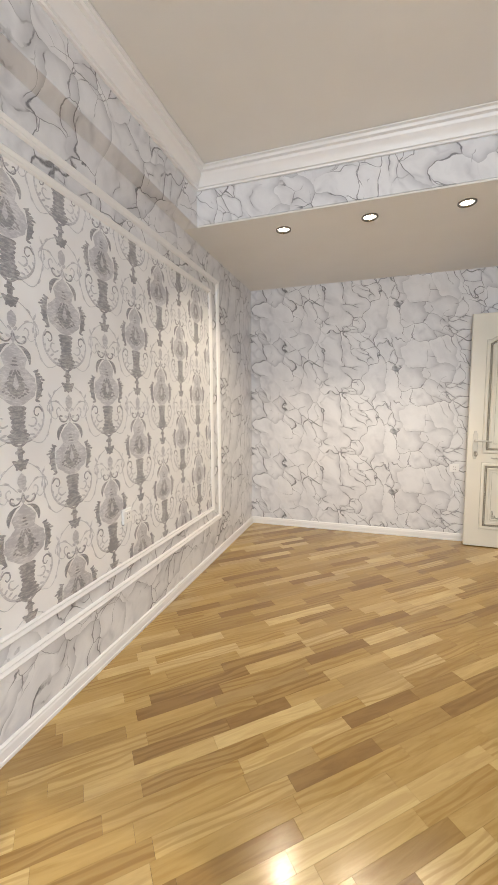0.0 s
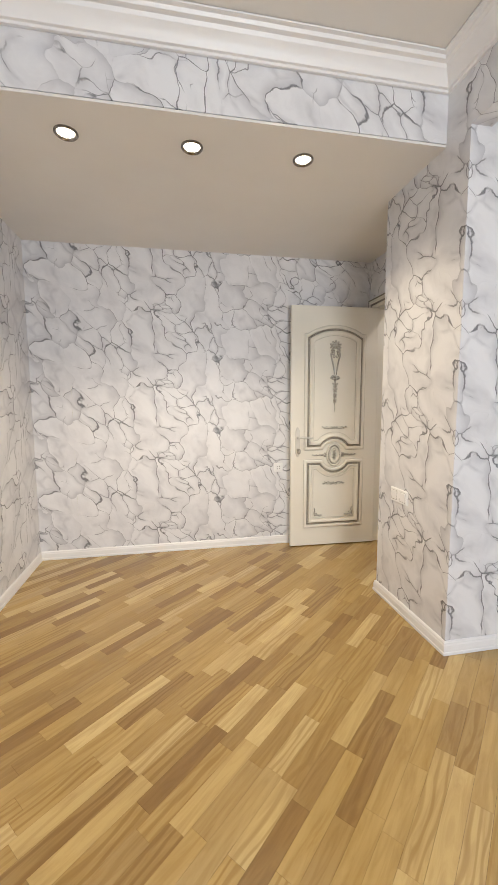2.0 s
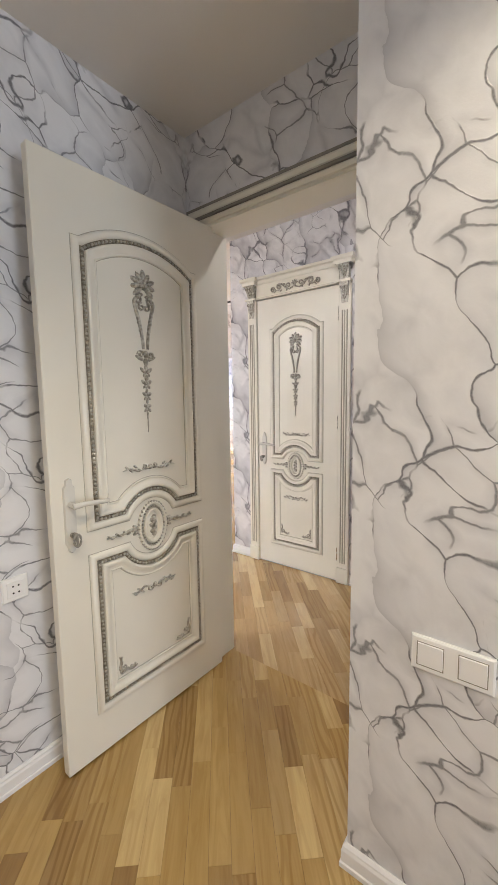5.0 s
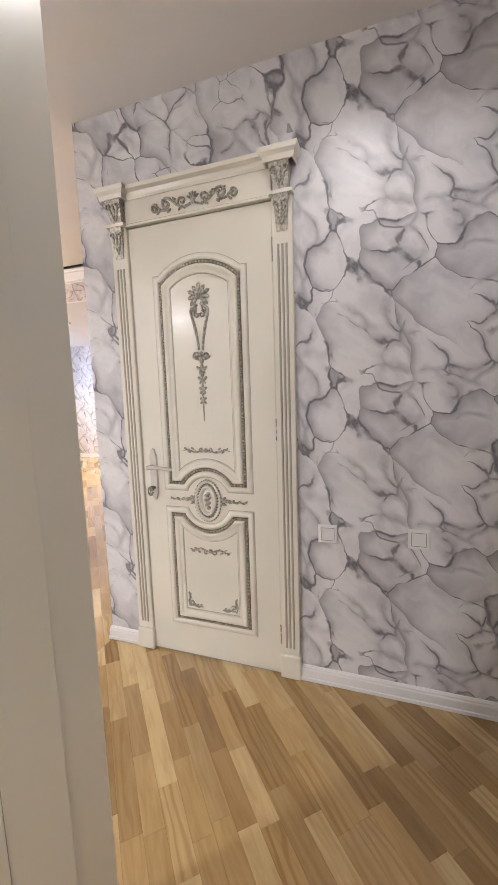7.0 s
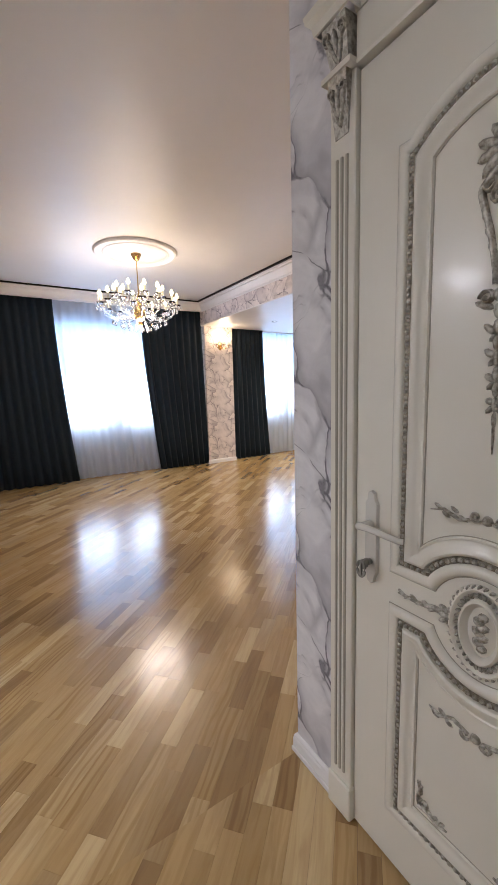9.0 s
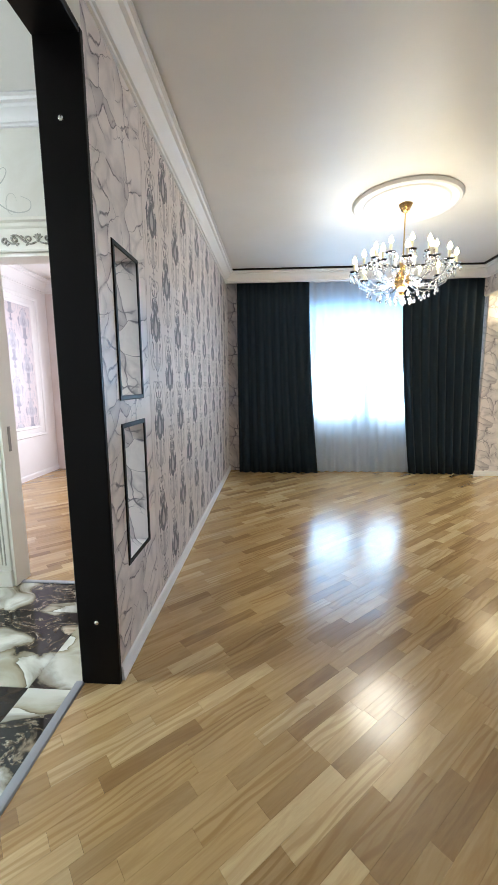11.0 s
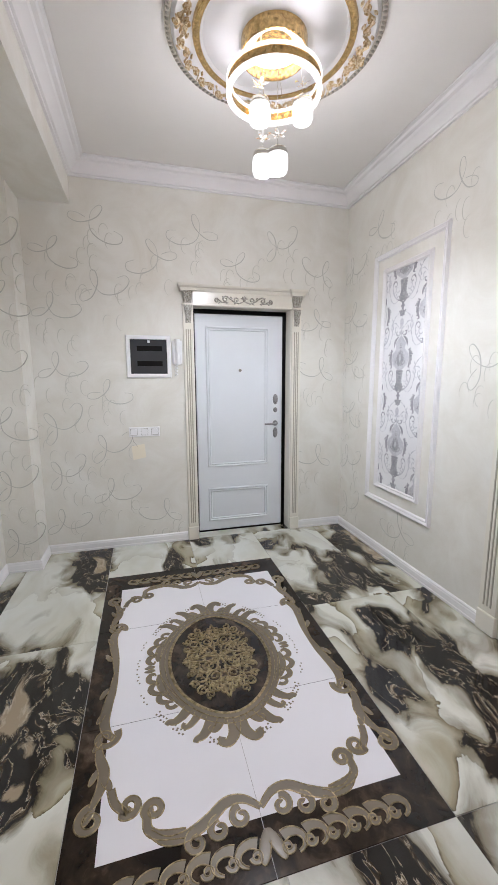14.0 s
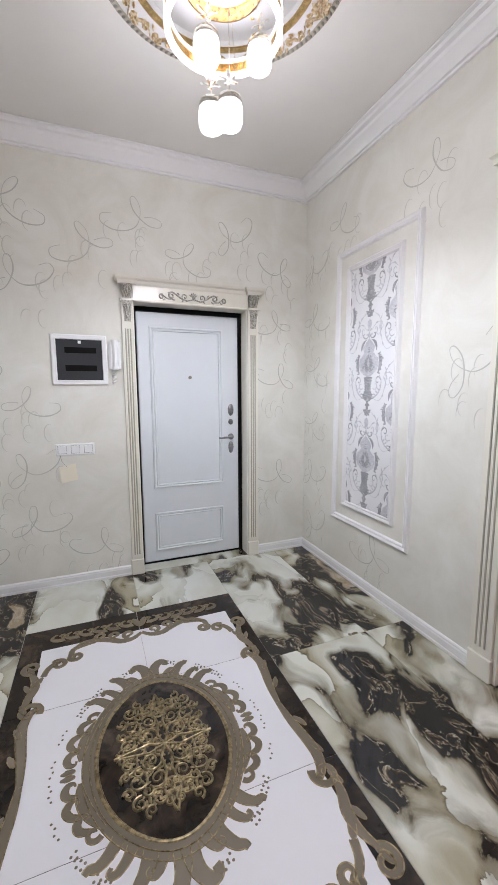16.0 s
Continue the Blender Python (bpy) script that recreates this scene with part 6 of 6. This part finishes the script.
def window(name, x0, x1, z0, z1, y, label):
    w = tagged(new(name), label, "window", kind="structure")
    bm = bmesh.new()
    mid = (x0 + x1) / 2
    for d in ((x0, x0 + 0.06, z0, z1), (x1 - 0.06, x1, z0, z1), (mid - 0.04, mid + 0.04, z0, z1), (x0 + 0.06, mid - 0.04, z0, z0 + 0.06), (mid + 0.04, x1 - 0.06, z0, z0 + 0.06), (x0 + 0.06, mid - 0.04, z1 - 0.06, z1), (mid + 0.04, x1 - 0.06, z1 - 0.06, z1)):
        box(bm, d[0], d[1], y, y + 0.06, d[2], d[3])
    part("window_frame", bm, M_PLASTIC, w)
    for a, b in ((x0 + 0.06, mid - 0.04), (mid + 0.04, x1 - 0.06)):
        bm = bmesh.new()
        box(bm, a, b, y + 0.025, y + 0.031, z0 + 0.06, z1 - 0.06)
        pane = part("pane", bm, M_GLASS, w, "clear window glass")
        pane.visible_shadow = False
    bm = bmesh.new()
    box(bm, x0, x1, y - 0.06, y - 0.002, z0 - 0.03, z0 - 0.002)
    part("window_sill", bm, M_PLASTIC, w)
    return w


window("window_1", W1[0], W1[1], 0.85, 2.55, 11.05, "white double-leaf window behind the sheer curtain")
window("window_2", W2[0], W2[1], 0.85, 2.55, 11.05, "white double-leaf window behind the sheer curtain")
window("window_3", -0.25, 1.45, 0.5, 2.5, -2.70, "white double-leaf bedroom window")
window("window_4", -0.4, 1.0, 0.6, 2.4, 11.02, "white double-leaf window of the rose room")
# ---- hall floor: tile carpet ----
slab("floor_hall", [(-1.30, 1.43, 4.365, 7.285, -0.1, -0.003), (-1.43, -1.30, EDA, EDB, -0.1, -0.003)], M_GROUT, "polished onyx-look tiles with a bordered tile carpet", "floor")
HALL_FLOOR = bpy.data.objects["floor_hall"]


def tile(x0, x1, y0, y1, material, name, z=0.0, gap=0.001, depth=0.003):
    bm = bmesh.new()
    lo = [bm.verts.new((x, y, z - depth)) for x, y in rect(x0 + gap, x1 - gap, y0 + gap, y1 - gap)]
    hi = [bm.verts.new((x, y, z)) for x, y in rect(x0 + gap + 0.0008, x1 - gap - 0.0008, y0 + gap + 0.0008, y1 - gap - 0.0008)]
    bm.faces.new(hi)
    for i in range(4):
        bm.faces.new((lo[i], lo[(i + 1) % 4], hi[(i + 1) % 4], hi[i]))
    return part(name, bm, material, HALL_FLOOR)


CX0, CX1, CY0, CY1 = -0.75, 1.20, 5.10, 6.335
for x0, x1 in ((-1.30, -0.04), (-0.04, 1.20), (1.20, 1.43)):
    for y0, y1 in ((4.365, 4.50), (4.50, CY0), (CY1, 6.935), (6.935, 7.285)):
        tile(x0, x1, y0, y1, M_ONYX, "tile")
for x0, x1 in ((-1.30, CX0), (CX1, 1.43)):
    for y0, y1 in ((CY0, 5.745), (5.745, CY1)):
        tile(x0, x1, y0, y1, M_ONYX, "tile")
tile(-1.43, -1.30, EDA, EDB, M_ONYX, "tile")
XS = [CX0, -0.10, 0.55, CX1]
YS = [CY0, 5.7175, CY1]
WX0, WX1, WY0, WY1 = -0.55, 1.035, 5.205, 6.245
for x0, x1 in zip(XS, XS[1:]):
    for y0, y1 in zip(YS, YS[1:]):
        tile(x0, x1, y0, y1, M_DARKTILE, "carpet_tile")
        tile(max(x0, WX0), min(x1, WX1), max(y0, WY0), min(y1, WY1), M_WHITETILE, "white_inlay", 0.0008, 0.0007, 0.0006)


def on_floor(base):
    return lambda u, w, n: Vector((u, w, base + n))


carpet = tagged(new("carpet_ornament"), "bronze and gold baroque ornament glazed on the tile carpet", "floor ornament", kind="structure")
taupe, gold = bmesh.new(), bmesh.new()


def ribbon(pts, width, edge=0.005):
    """A flat taupe band with raised gold edges."""
    pts = smooth_line(pts)
    n = len(pts)
    sides = ([], [])
    for i, p in enumerate(pts):
        a, b = Vector(pts[max(0, i - 1)]), Vector(pts[min(n - 1, i + 1)])
        d = (b - a).normalized()
        w = (width(i / (n - 1)) if callable(width) else width) / 2
        sides[0].append((p[0] - d.y * w, p[1] + d.x * w))
        sides[1].append((p[0] + d.y * w, p[1] - d.x * w))
    z = 0.0012 + 0.0006 * random.random()
    va = [taupe.verts.new((x, y, z)) for x, y in sides[0]]
    vb = [taupe.verts.new((x, y, z)) for x, y in sides[1]]
    for i in range(n - 1):
        taupe.faces.new((va[i], va[i + 1], vb[i + 1], vb[i]))
    for s in sides:
        relief(gold, s, lambda t: edge, 0.0022, on_floor(0.001))


def leaf_shape(u, w, ru, rw, angle):
    dome(taupe, u, w, ru, rw, 0.0016, on_floor(0.001), angle, 12)
    ca, sa = math.cos(radians(angle)), math.sin(radians(angle))
    relief(gold, [(u + ca * x * ru - sa * y * rw, w + sa * x * ru + ca * y * rw) for x, y in arc(0, 0, 1.0, -110, 110, 12)], lambda t: 0.0035, 0.002, on_floor(0.0012))


MX, MY = 0.262, 5.725


def pointed(k):
    """The pointed oval of the medallion at the scale k."""
    out = []
    for i in range(48):
        a = 2 * math.pi * i / 48
        r = 1 + 0.05 * abs(math.cos(a)) ** 8
        out.append((MX + 0.335 * k * r * math.cos(a), MY + 0.255 * k * math.sin(a) * (0.97 + 0.03 * k)))
    return out


bm = bmesh.new()
bm.faces.new([bm.verts.new((x, y, 0.0016)) for x, y in pointed(1.0)])
part("medallion_ground", bm, M_DARKTILE, carpet, "dark brown oval ground")
ring = pointed(1.07)
ribbon(ring + ring[:1], 0.055)
ring = pointed(1.0)
relief(gold, ring + ring[:1], lambda t: 0.012, 0.003, on_floor(0.0016))
relief(gold, pointed(1.08) + pointed(1.08)[:1], lambda t: 0.004, 0.003, on_floor(0.0018))
def rim(a, s):
    """A point round the medallion, and the way outward."""
    x, y = MX + 0.335 * s * math.cos(a), MY + 0.262 * s * math.sin(a)
    return x, y, math.atan2(math.sin(a) / 0.262, math.cos(a) / 0.335)


def taper(a, b):
    return lambda t: a + (b - a) * t


# leaves and scrolls round the medallion, alike in its four quarters
for sx in (1, -1):
    for sy in (1, -1):
        def q(pts, sx=sx, sy=sy):
            return [(MX + sx * x, MY + sy * y) for x, y in pts]

        def curl(deg, s, size, begin, turns, wide):
            x, y, out = rim(radians(deg), s)
            ribbon(q(spiral(x - MX, y - MY, size, 0.006, math.degrees(out) + begin, turns, 12)), taper(wide, 0.008), 0.0035)

        ribbon(q([(0.375, 0.012), (0.425, 0.016), (0.462, 0.030), (0.486, 0.056), (0.474, 0.080), (0.454, 0.074)]), taper(0.056, 0.022))
        ribbon(q([(0.368, 0.062), (0.400, 0.078), (0.416, 0.098), (0.404, 0.114), (0.392, 0.104)]), taper(0.034, 0.010), 0.004)
        ribbon(q([(0.352, 0.098), (0.398, 0.122), (0.430, 0.150), (0.438, 0.172), (0.452, 0.182)]), taper(0.050, 0.018), 0.004)
        ribbon(q([(0.318, 0.150), (0.352, 0.176), (0.372, 0.204), (0.364, 0.222), (0.350, 0.214)]), taper(0.036, 0.009), 0.004)
        ribbon(q([(0.280, 0.190), (0.316, 0.222), (0.334, 0.254), (0.330, 0.276), (0.340, 0.290)]), taper(0.044, 0.016), 0.004)
        curl(55, 1.22, 0.028, -120, 0.85, 0.018)
        ribbon(q([(0.232, 0.228), (0.190, 0.262), (0.140, 0.290), (0.090, 0.304), (0.045, 0.306)]), lambda t: 0.010 + 0.032 * math.sin(math.pi * t), 0.004)
        for x, y, k in ((0.190, 0.285, 1.0), (0.128, 0.316, 1.15), (0.060, 0.328, 1.0)):
            ribbon(q([(x + 0.034 * k, y - 0.014), (x + 0.026 * k, y + 0.016), (x + 0.004, y + 0.028 * k), (x - 0.020 * k, y + 0.018), (x - 0.022 * k, y - 0.002), (x - 0.008, y - 0.006)]), lambda t: 0.006 + 0.020 * math.sin(math.pi * min(1.0, t + 0.15)), 0.0035)
        leaf_shape(MX + sx * 0.012, MY + sy * 0.350, 0.026, 0.011, 90)
        for deg in (15, 38, 52):
            for k in range(8):
                b, t = radians(deg + 2.2 * (k % 4) - 3), 1.40 + 0.05 * (k // 4) + 0.012 * (k % 3)
                dome(taupe, MX + sx * 0.335 * t * math.cos(b), MY + sy * 0.27 * t * math.sin(b), 0.0048, 0.0048, 0.002, on_floor(0.001), 0, 8)
        for deg in (68, 84):
            for k in range(4):
                b, t = radians(deg + 2.4 * k - 3), 1.49 + 0.025 * (k % 2)
                dome(taupe, MX + sx * 0.335 * t * math.cos(b), MY + sy * 0.27 * t * math.sin(b), 0.0045, 0.0045, 0.002, on_floor(0.001), 0, 8)
# arabesque of the medallion, four-fold, over a bed of small bronze leaves
rnd = random.Random(77)
for k in range(110):
    x, y = rnd.uniform(0, 0.225), rnd.uniform(0, 0.160)
    if (x / 0.235) ** 4 + (y / 0.170) ** 4 > 1 - 0.25 * math.sin(40 * (x + y)) ** 2:
        continue
    ru, rw, h, a = rnd.uniform(0.010, 0.018), rnd.uniform(0.004, 0.007), rnd.uniform(0.002, 0.004), rnd.uniform(0, 180)
    for sx in (1, -1):
        for sy in (1, -1):
            dome(gold, MX + sx * x, MY + sy * y, ru, rw, h, on_floor(0.0016), a * sx * sy, 6)
for sx in (1, -1):
    for sy in (1, -1):
        def q(pts):
            return [(MX + sx * x, MY + sy * y) for x, y in pts]
        for cx, cy, r, a, turns in ((0.055, 0.06, 0.042, -90, 1.6), (0.13, 0.045, 0.036, 60, -1.5), (0.12, 0.115, 0.04, 180, 1.5), (0.2, 0.05, 0.034, 120, 1.4), (0.045, 0.14, 0.036, 0, -1.5), (0.20, 0.115, 0.028, 200, -1.3), (0.09, 0.155, 0.02, 30, 1.3), (0.225, 0.02, 0.02, 150, 1.2), (0.155, 0.15, 0.02, 90, 1.2), (0.02, 0.025, 0.02, 0, 1.3), (0.165, 0.015, 0.018, 40, 1.2), (0.085, 0.105, 0.022, 200, -1.3), (0.235, 0.08, 0.022, 10, 1.2), (0.02, 0.165, 0.014, 90, 1.2), (0.165, 0.085, 0.02, 250, 1.2)):
            relief(gold, q(spiral(cx, cy, r, 0.006, a, turns, 20)), lambda t: 0.011 - 0.005 * t, 0.006, on_floor(0.0016))
        relief(gold, q([(0.0, 0.0), (0.05, 0.02), (0.11, 0.01), (0.18, 0.03), (0.27, 0.0)]), lambda t: 0.012, 0.006, on_floor(0.0016))
        relief(gold, q([(0.0, 0.0), (0.02, 0.06), (0.01, 0.12), (0.0, 0.19)]), lambda t: 0.011, 0.006, on_floor(0.0016))
# long sides: waves between dark border and white field
for sy in (1, -1):
    edge = WY1 if sy > 0 else WY0
    for sx in (1, -1):
        cx = (WX0 + WX1) / 2

        def w(pts):
            return [(cx + sx * x, edge + sy * y) for x, y in pts]
        ribbon(w([(0.0, -0.012), (0.1, -0.004), (0.2, 0.012), (0.28, 0.018), (0.34, 0.0), (0.37, -0.03)]), lambda t: 0.018 + 0.022 * math.sin(math.pi * t))
        ribbon(w(spiral(0.355, 0.005, 0.05, 0.012, -120, 1.2, 18)), lambda t: 0.026 - 0.014 * t)
        ribbon(w([(0.38, 0.03), (0.44, 0.02), (0.5, 0.0), (0.56, 0.005), (0.62, 0.03)]), lambda t: 0.016 + 0.022 * math.sin(math.pi * t))
        ribbon(w(spiral(0.66, 0.028, 0.045, 0.01, 180, -1.2, 18)), lambda t: 0.026 - 0.014 * t)
        for k in range(5):
            leaf_shape(cx + sx * (0.12 + 0.13 * k), edge + sy * 0.032, 0.034, 0.011, sy * sx * 25)
        # corner scrolls on the white field
        kx, ky = WX1 - cx, -0.02
        ribbon(w([(kx - 0.22, -0.03), (kx - 0.17, -0.045), (kx - 0.135, -0.075)] + spiral(kx - 0.15, -0.095, 0.036, 0.008, 40, -1.2, 16)), lambda t: 0.026 - 0.014 * t)
        ribbon(w([(kx - 0.02, -0.27), (kx - 0.035, -0.19), (kx - 0.06, -0.155), (kx - 0.10, -0.15)] + spiral(kx - 0.115, -0.175, 0.032, 0.008, 90, 1.2, 16)), lambda t: 0.028 - 0.014 * t)
        leaf_shape(cx + sx * (kx - 0.25), edge - sy * 0.012, 0.035, 0.014, sx * sy * -30)
# short sides: garlands of curling leaves, and the big sweeping bands
for sx in (1, -1):
    edge = WX1 if sx > 0 else WX0
    for sy in (1, -1):
        def e(pts):
            return [(edge + sx * x, MY + sy * y) for x, y in pts]
        ribbon(e([(-0.03, 0.0), (-0.07, 0.05), (-0.075, 0.11), (-0.04, 0.17), (-0.012, 0.24), (-0.012, 0.31), (-0.05, 0.36)]), lambda t: 0.016 + 0.020 * math.sin(math.pi * t))
        for k in range(3):
            ribbon(e(spiral(-0.02 + 0.018 * k, 0.07 + 0.075 * k, 0.034, 0.008, 180, -1.1, 16)), lambda t: 0.022 - 0.012 * t)
        for k in range(6):
            ribbon(e(arc(0.092, 0.065 + 0.074 * k, 0.03, 215, 20, 10, 0.042)), lambda t: 0.026 * (1 - t) + 0.006)
            ribbon(e(spiral(0.098, 0.05 + 0.074 * k, 0.018, 0.005, 90, -1.0, 12)), lambda t: 0.012)
        leaf_shape(edge + sx * 0.08, MY + sy * 0.018, 0.05, 0.018, 20 * sx * sy)
part("bronze_band", taupe, M_BRONZE, carpet, "taupe bronze glazed bands")
part("gold_line", gold, M_GOLD, carpet, "raised gold lines")

# ---- parquet ----
slab("floor_bedroom", [(-1.35, 1.80, -2.6, 4.285, -0.1, -0.004), (1.80, 2.6, -2.6, 2.5, -0.1, -0.004)], M_SUB, "glossy oak strip parquet laid on the diagonal", "floor")
slab("floor_living", [(1.80, 2.91, 2.65, 5.065, -0.1, -0.004), (1.445, 8.62, 5.065, 10.95, -0.1, -0.004), (1.445, 1.80, 4.365, 5.065, -0.1, -0.004)], M_SUB, "glossy oak strip parquet laid on the diagonal", "floor")
slab("floor_rose", [(-1.27, 1.445, 7.285, 10.95, -0.1, -0.004)], M_SUB, "glossy oak strip parquet of the rose room", "floor")
STRIP, LENGTHS = 0.070, (0.30, 0.40, 0.50)


def clip(poly, x0, x1, y0, y1):
    for axis, lim, sgn in ((0, x0, 1), (0, x1, -1), (1, y0, 1), (1, y1, -1)):
        out = []
        for i, p in enumerate(poly):
            q = poly[(i + 1) % len(poly)]
            a, b = (p[axis] - lim) * sgn, (q[axis] - lim) * sgn
            if a >= 0:
                out.append(p)
            if (a < 0) != (b < 0):
                t = a / (a - b)
                out.append((p[0] + (q[0] - p[0]) * t, p[1] + (q[1] - p[1]) * t))
        poly = out
        if len(poly) < 3:
            return []
    return poly


def strip_mesh(length, oak):
    bm = bmesh.new()
    g = 0.0002
    lo = [bm.verts.new((x, y, -0.004)) for x, y in rect(g, length - g, g, STRIP - g)]
    hi = [bm.verts.new((x, y, 0.0)) for x, y in rect(g + 0.0002, length - g - 0.0002, g + 0.0002, STRIP - g - 0.0002)]
    bm.faces.new(hi)
    for i in range(4):
        bm.faces.new((lo[i], lo[(i + 1) % 4], hi[(i + 1) % 4], hi[i]))
    return mesh_of("parquet_strip", bm, oak)


STRIP_ME = {(n, oak.name): strip_mesh(n, oak) for n in LENGTHS for oak in (M_OAK, M_OAK2)}


def lay_parquet(floor, rooms, near, seed, oak):
    """Strips on the diagonal, cut at the walls; those in the rectangle near are objects of their own."""
    rnd = random.Random(seed)
    ca, sa = math.cos(radians(PLANK)), math.sin(radians(PLANK))
    xs = [c for r in rooms for c in r[:2]]
    ys = [c for r in rooms for c in r[2:]]
    corners = [(x * ca + y * sa, -x * sa + y * ca) for x in (min(xs), max(xs)) for y in (min(ys), max(ys))]
    u0, u1 = min(c[0] for c in corners), max(c[0] for c in corners)
    v0, v1 = min(c[1] for c in corners), max(c[1] for c in corners)
    verts, faces, count = [], [], 0
    v = v0
    while v < v1:
        u = u0 - rnd.uniform(0, 0.5)
        while u < u1:
            n = rnd.choice(LENGTHS)
            quad = [(u + 0.0003, v + 0.0003), (u + n - 0.0003, v + 0.0003), (u + n - 0.0003, v + STRIP - 0.0003), (u + 0.0003, v + STRIP - 0.0003)]
            quad = [(a * ca - b * sa, a * sa + b * ca) for a, b in quad]
            whole = any(all(r[0] < x < r[1] and r[2] < y < r[3] for x, y in quad) for r in rooms)
            cx, cy = sum(p[0] for p in quad) / 4, sum(p[1] for p in quad) / 4
            if whole and count < 300 and near[0] < cx < near[1] and near[2] < cy < near[3]:
                ob = new("parquet_strip", STRIP_ME[n, oak.name])
                ob.parent = floor
                ob.matrix_local = pose(u * ca - v * sa, u * sa + v * ca, rnd.uniform(-0.0001, 0.0001), 0, 0, PLANK)
                count += 1
            else:
                for r in rooms:
                    p = clip(quad, *r)
                    if p:
                        i = len(verts)
                        k = len(p)
                        verts += [(x, y, 0.0) for x, y in p] + [(x, y, -0.004) for x, y in p]
                        faces.append(list(range(i, i + k)))
                        faces += [[i + q, i + k + q, i + k + (q + 1) % k, i + (q + 1) % k] for q in range(k)]
            u += n
        v += STRIP
    me = bpy.data.meshes.new("parquet_field")
    me.from_pydata(verts, [], faces)
    me.materials.append(oak)
    ob = new("parquet_field", me)
    ob.parent = floor
    tagged(ob, kind="stuff")


lay_parquet(bpy.data.objects["floor_bedroom"], [(-1.35, 1.80, -2.6, 4.285), (1.80, 2.6, -2.6, 2.5)], (-0.9, 1.6, 0.6, 4.2), 21, M_OAK)
lay_parquet(bpy.data.objects["floor_living"], [(1.80, 2.91, 2.65, 5.065), (1.452, 8.62, 5.065, 10.95), (1.452, 1.80, 4.365, 5.065)], (1.5, 4.0, 2.7, 8.2), 22, M_OAK2)
lay_parquet(bpy.data.objects["floor_rose"], [(-1.27, 1.445, 7.30, 10.95)], (0, 0, 0, 0), 23, M_OAK2)
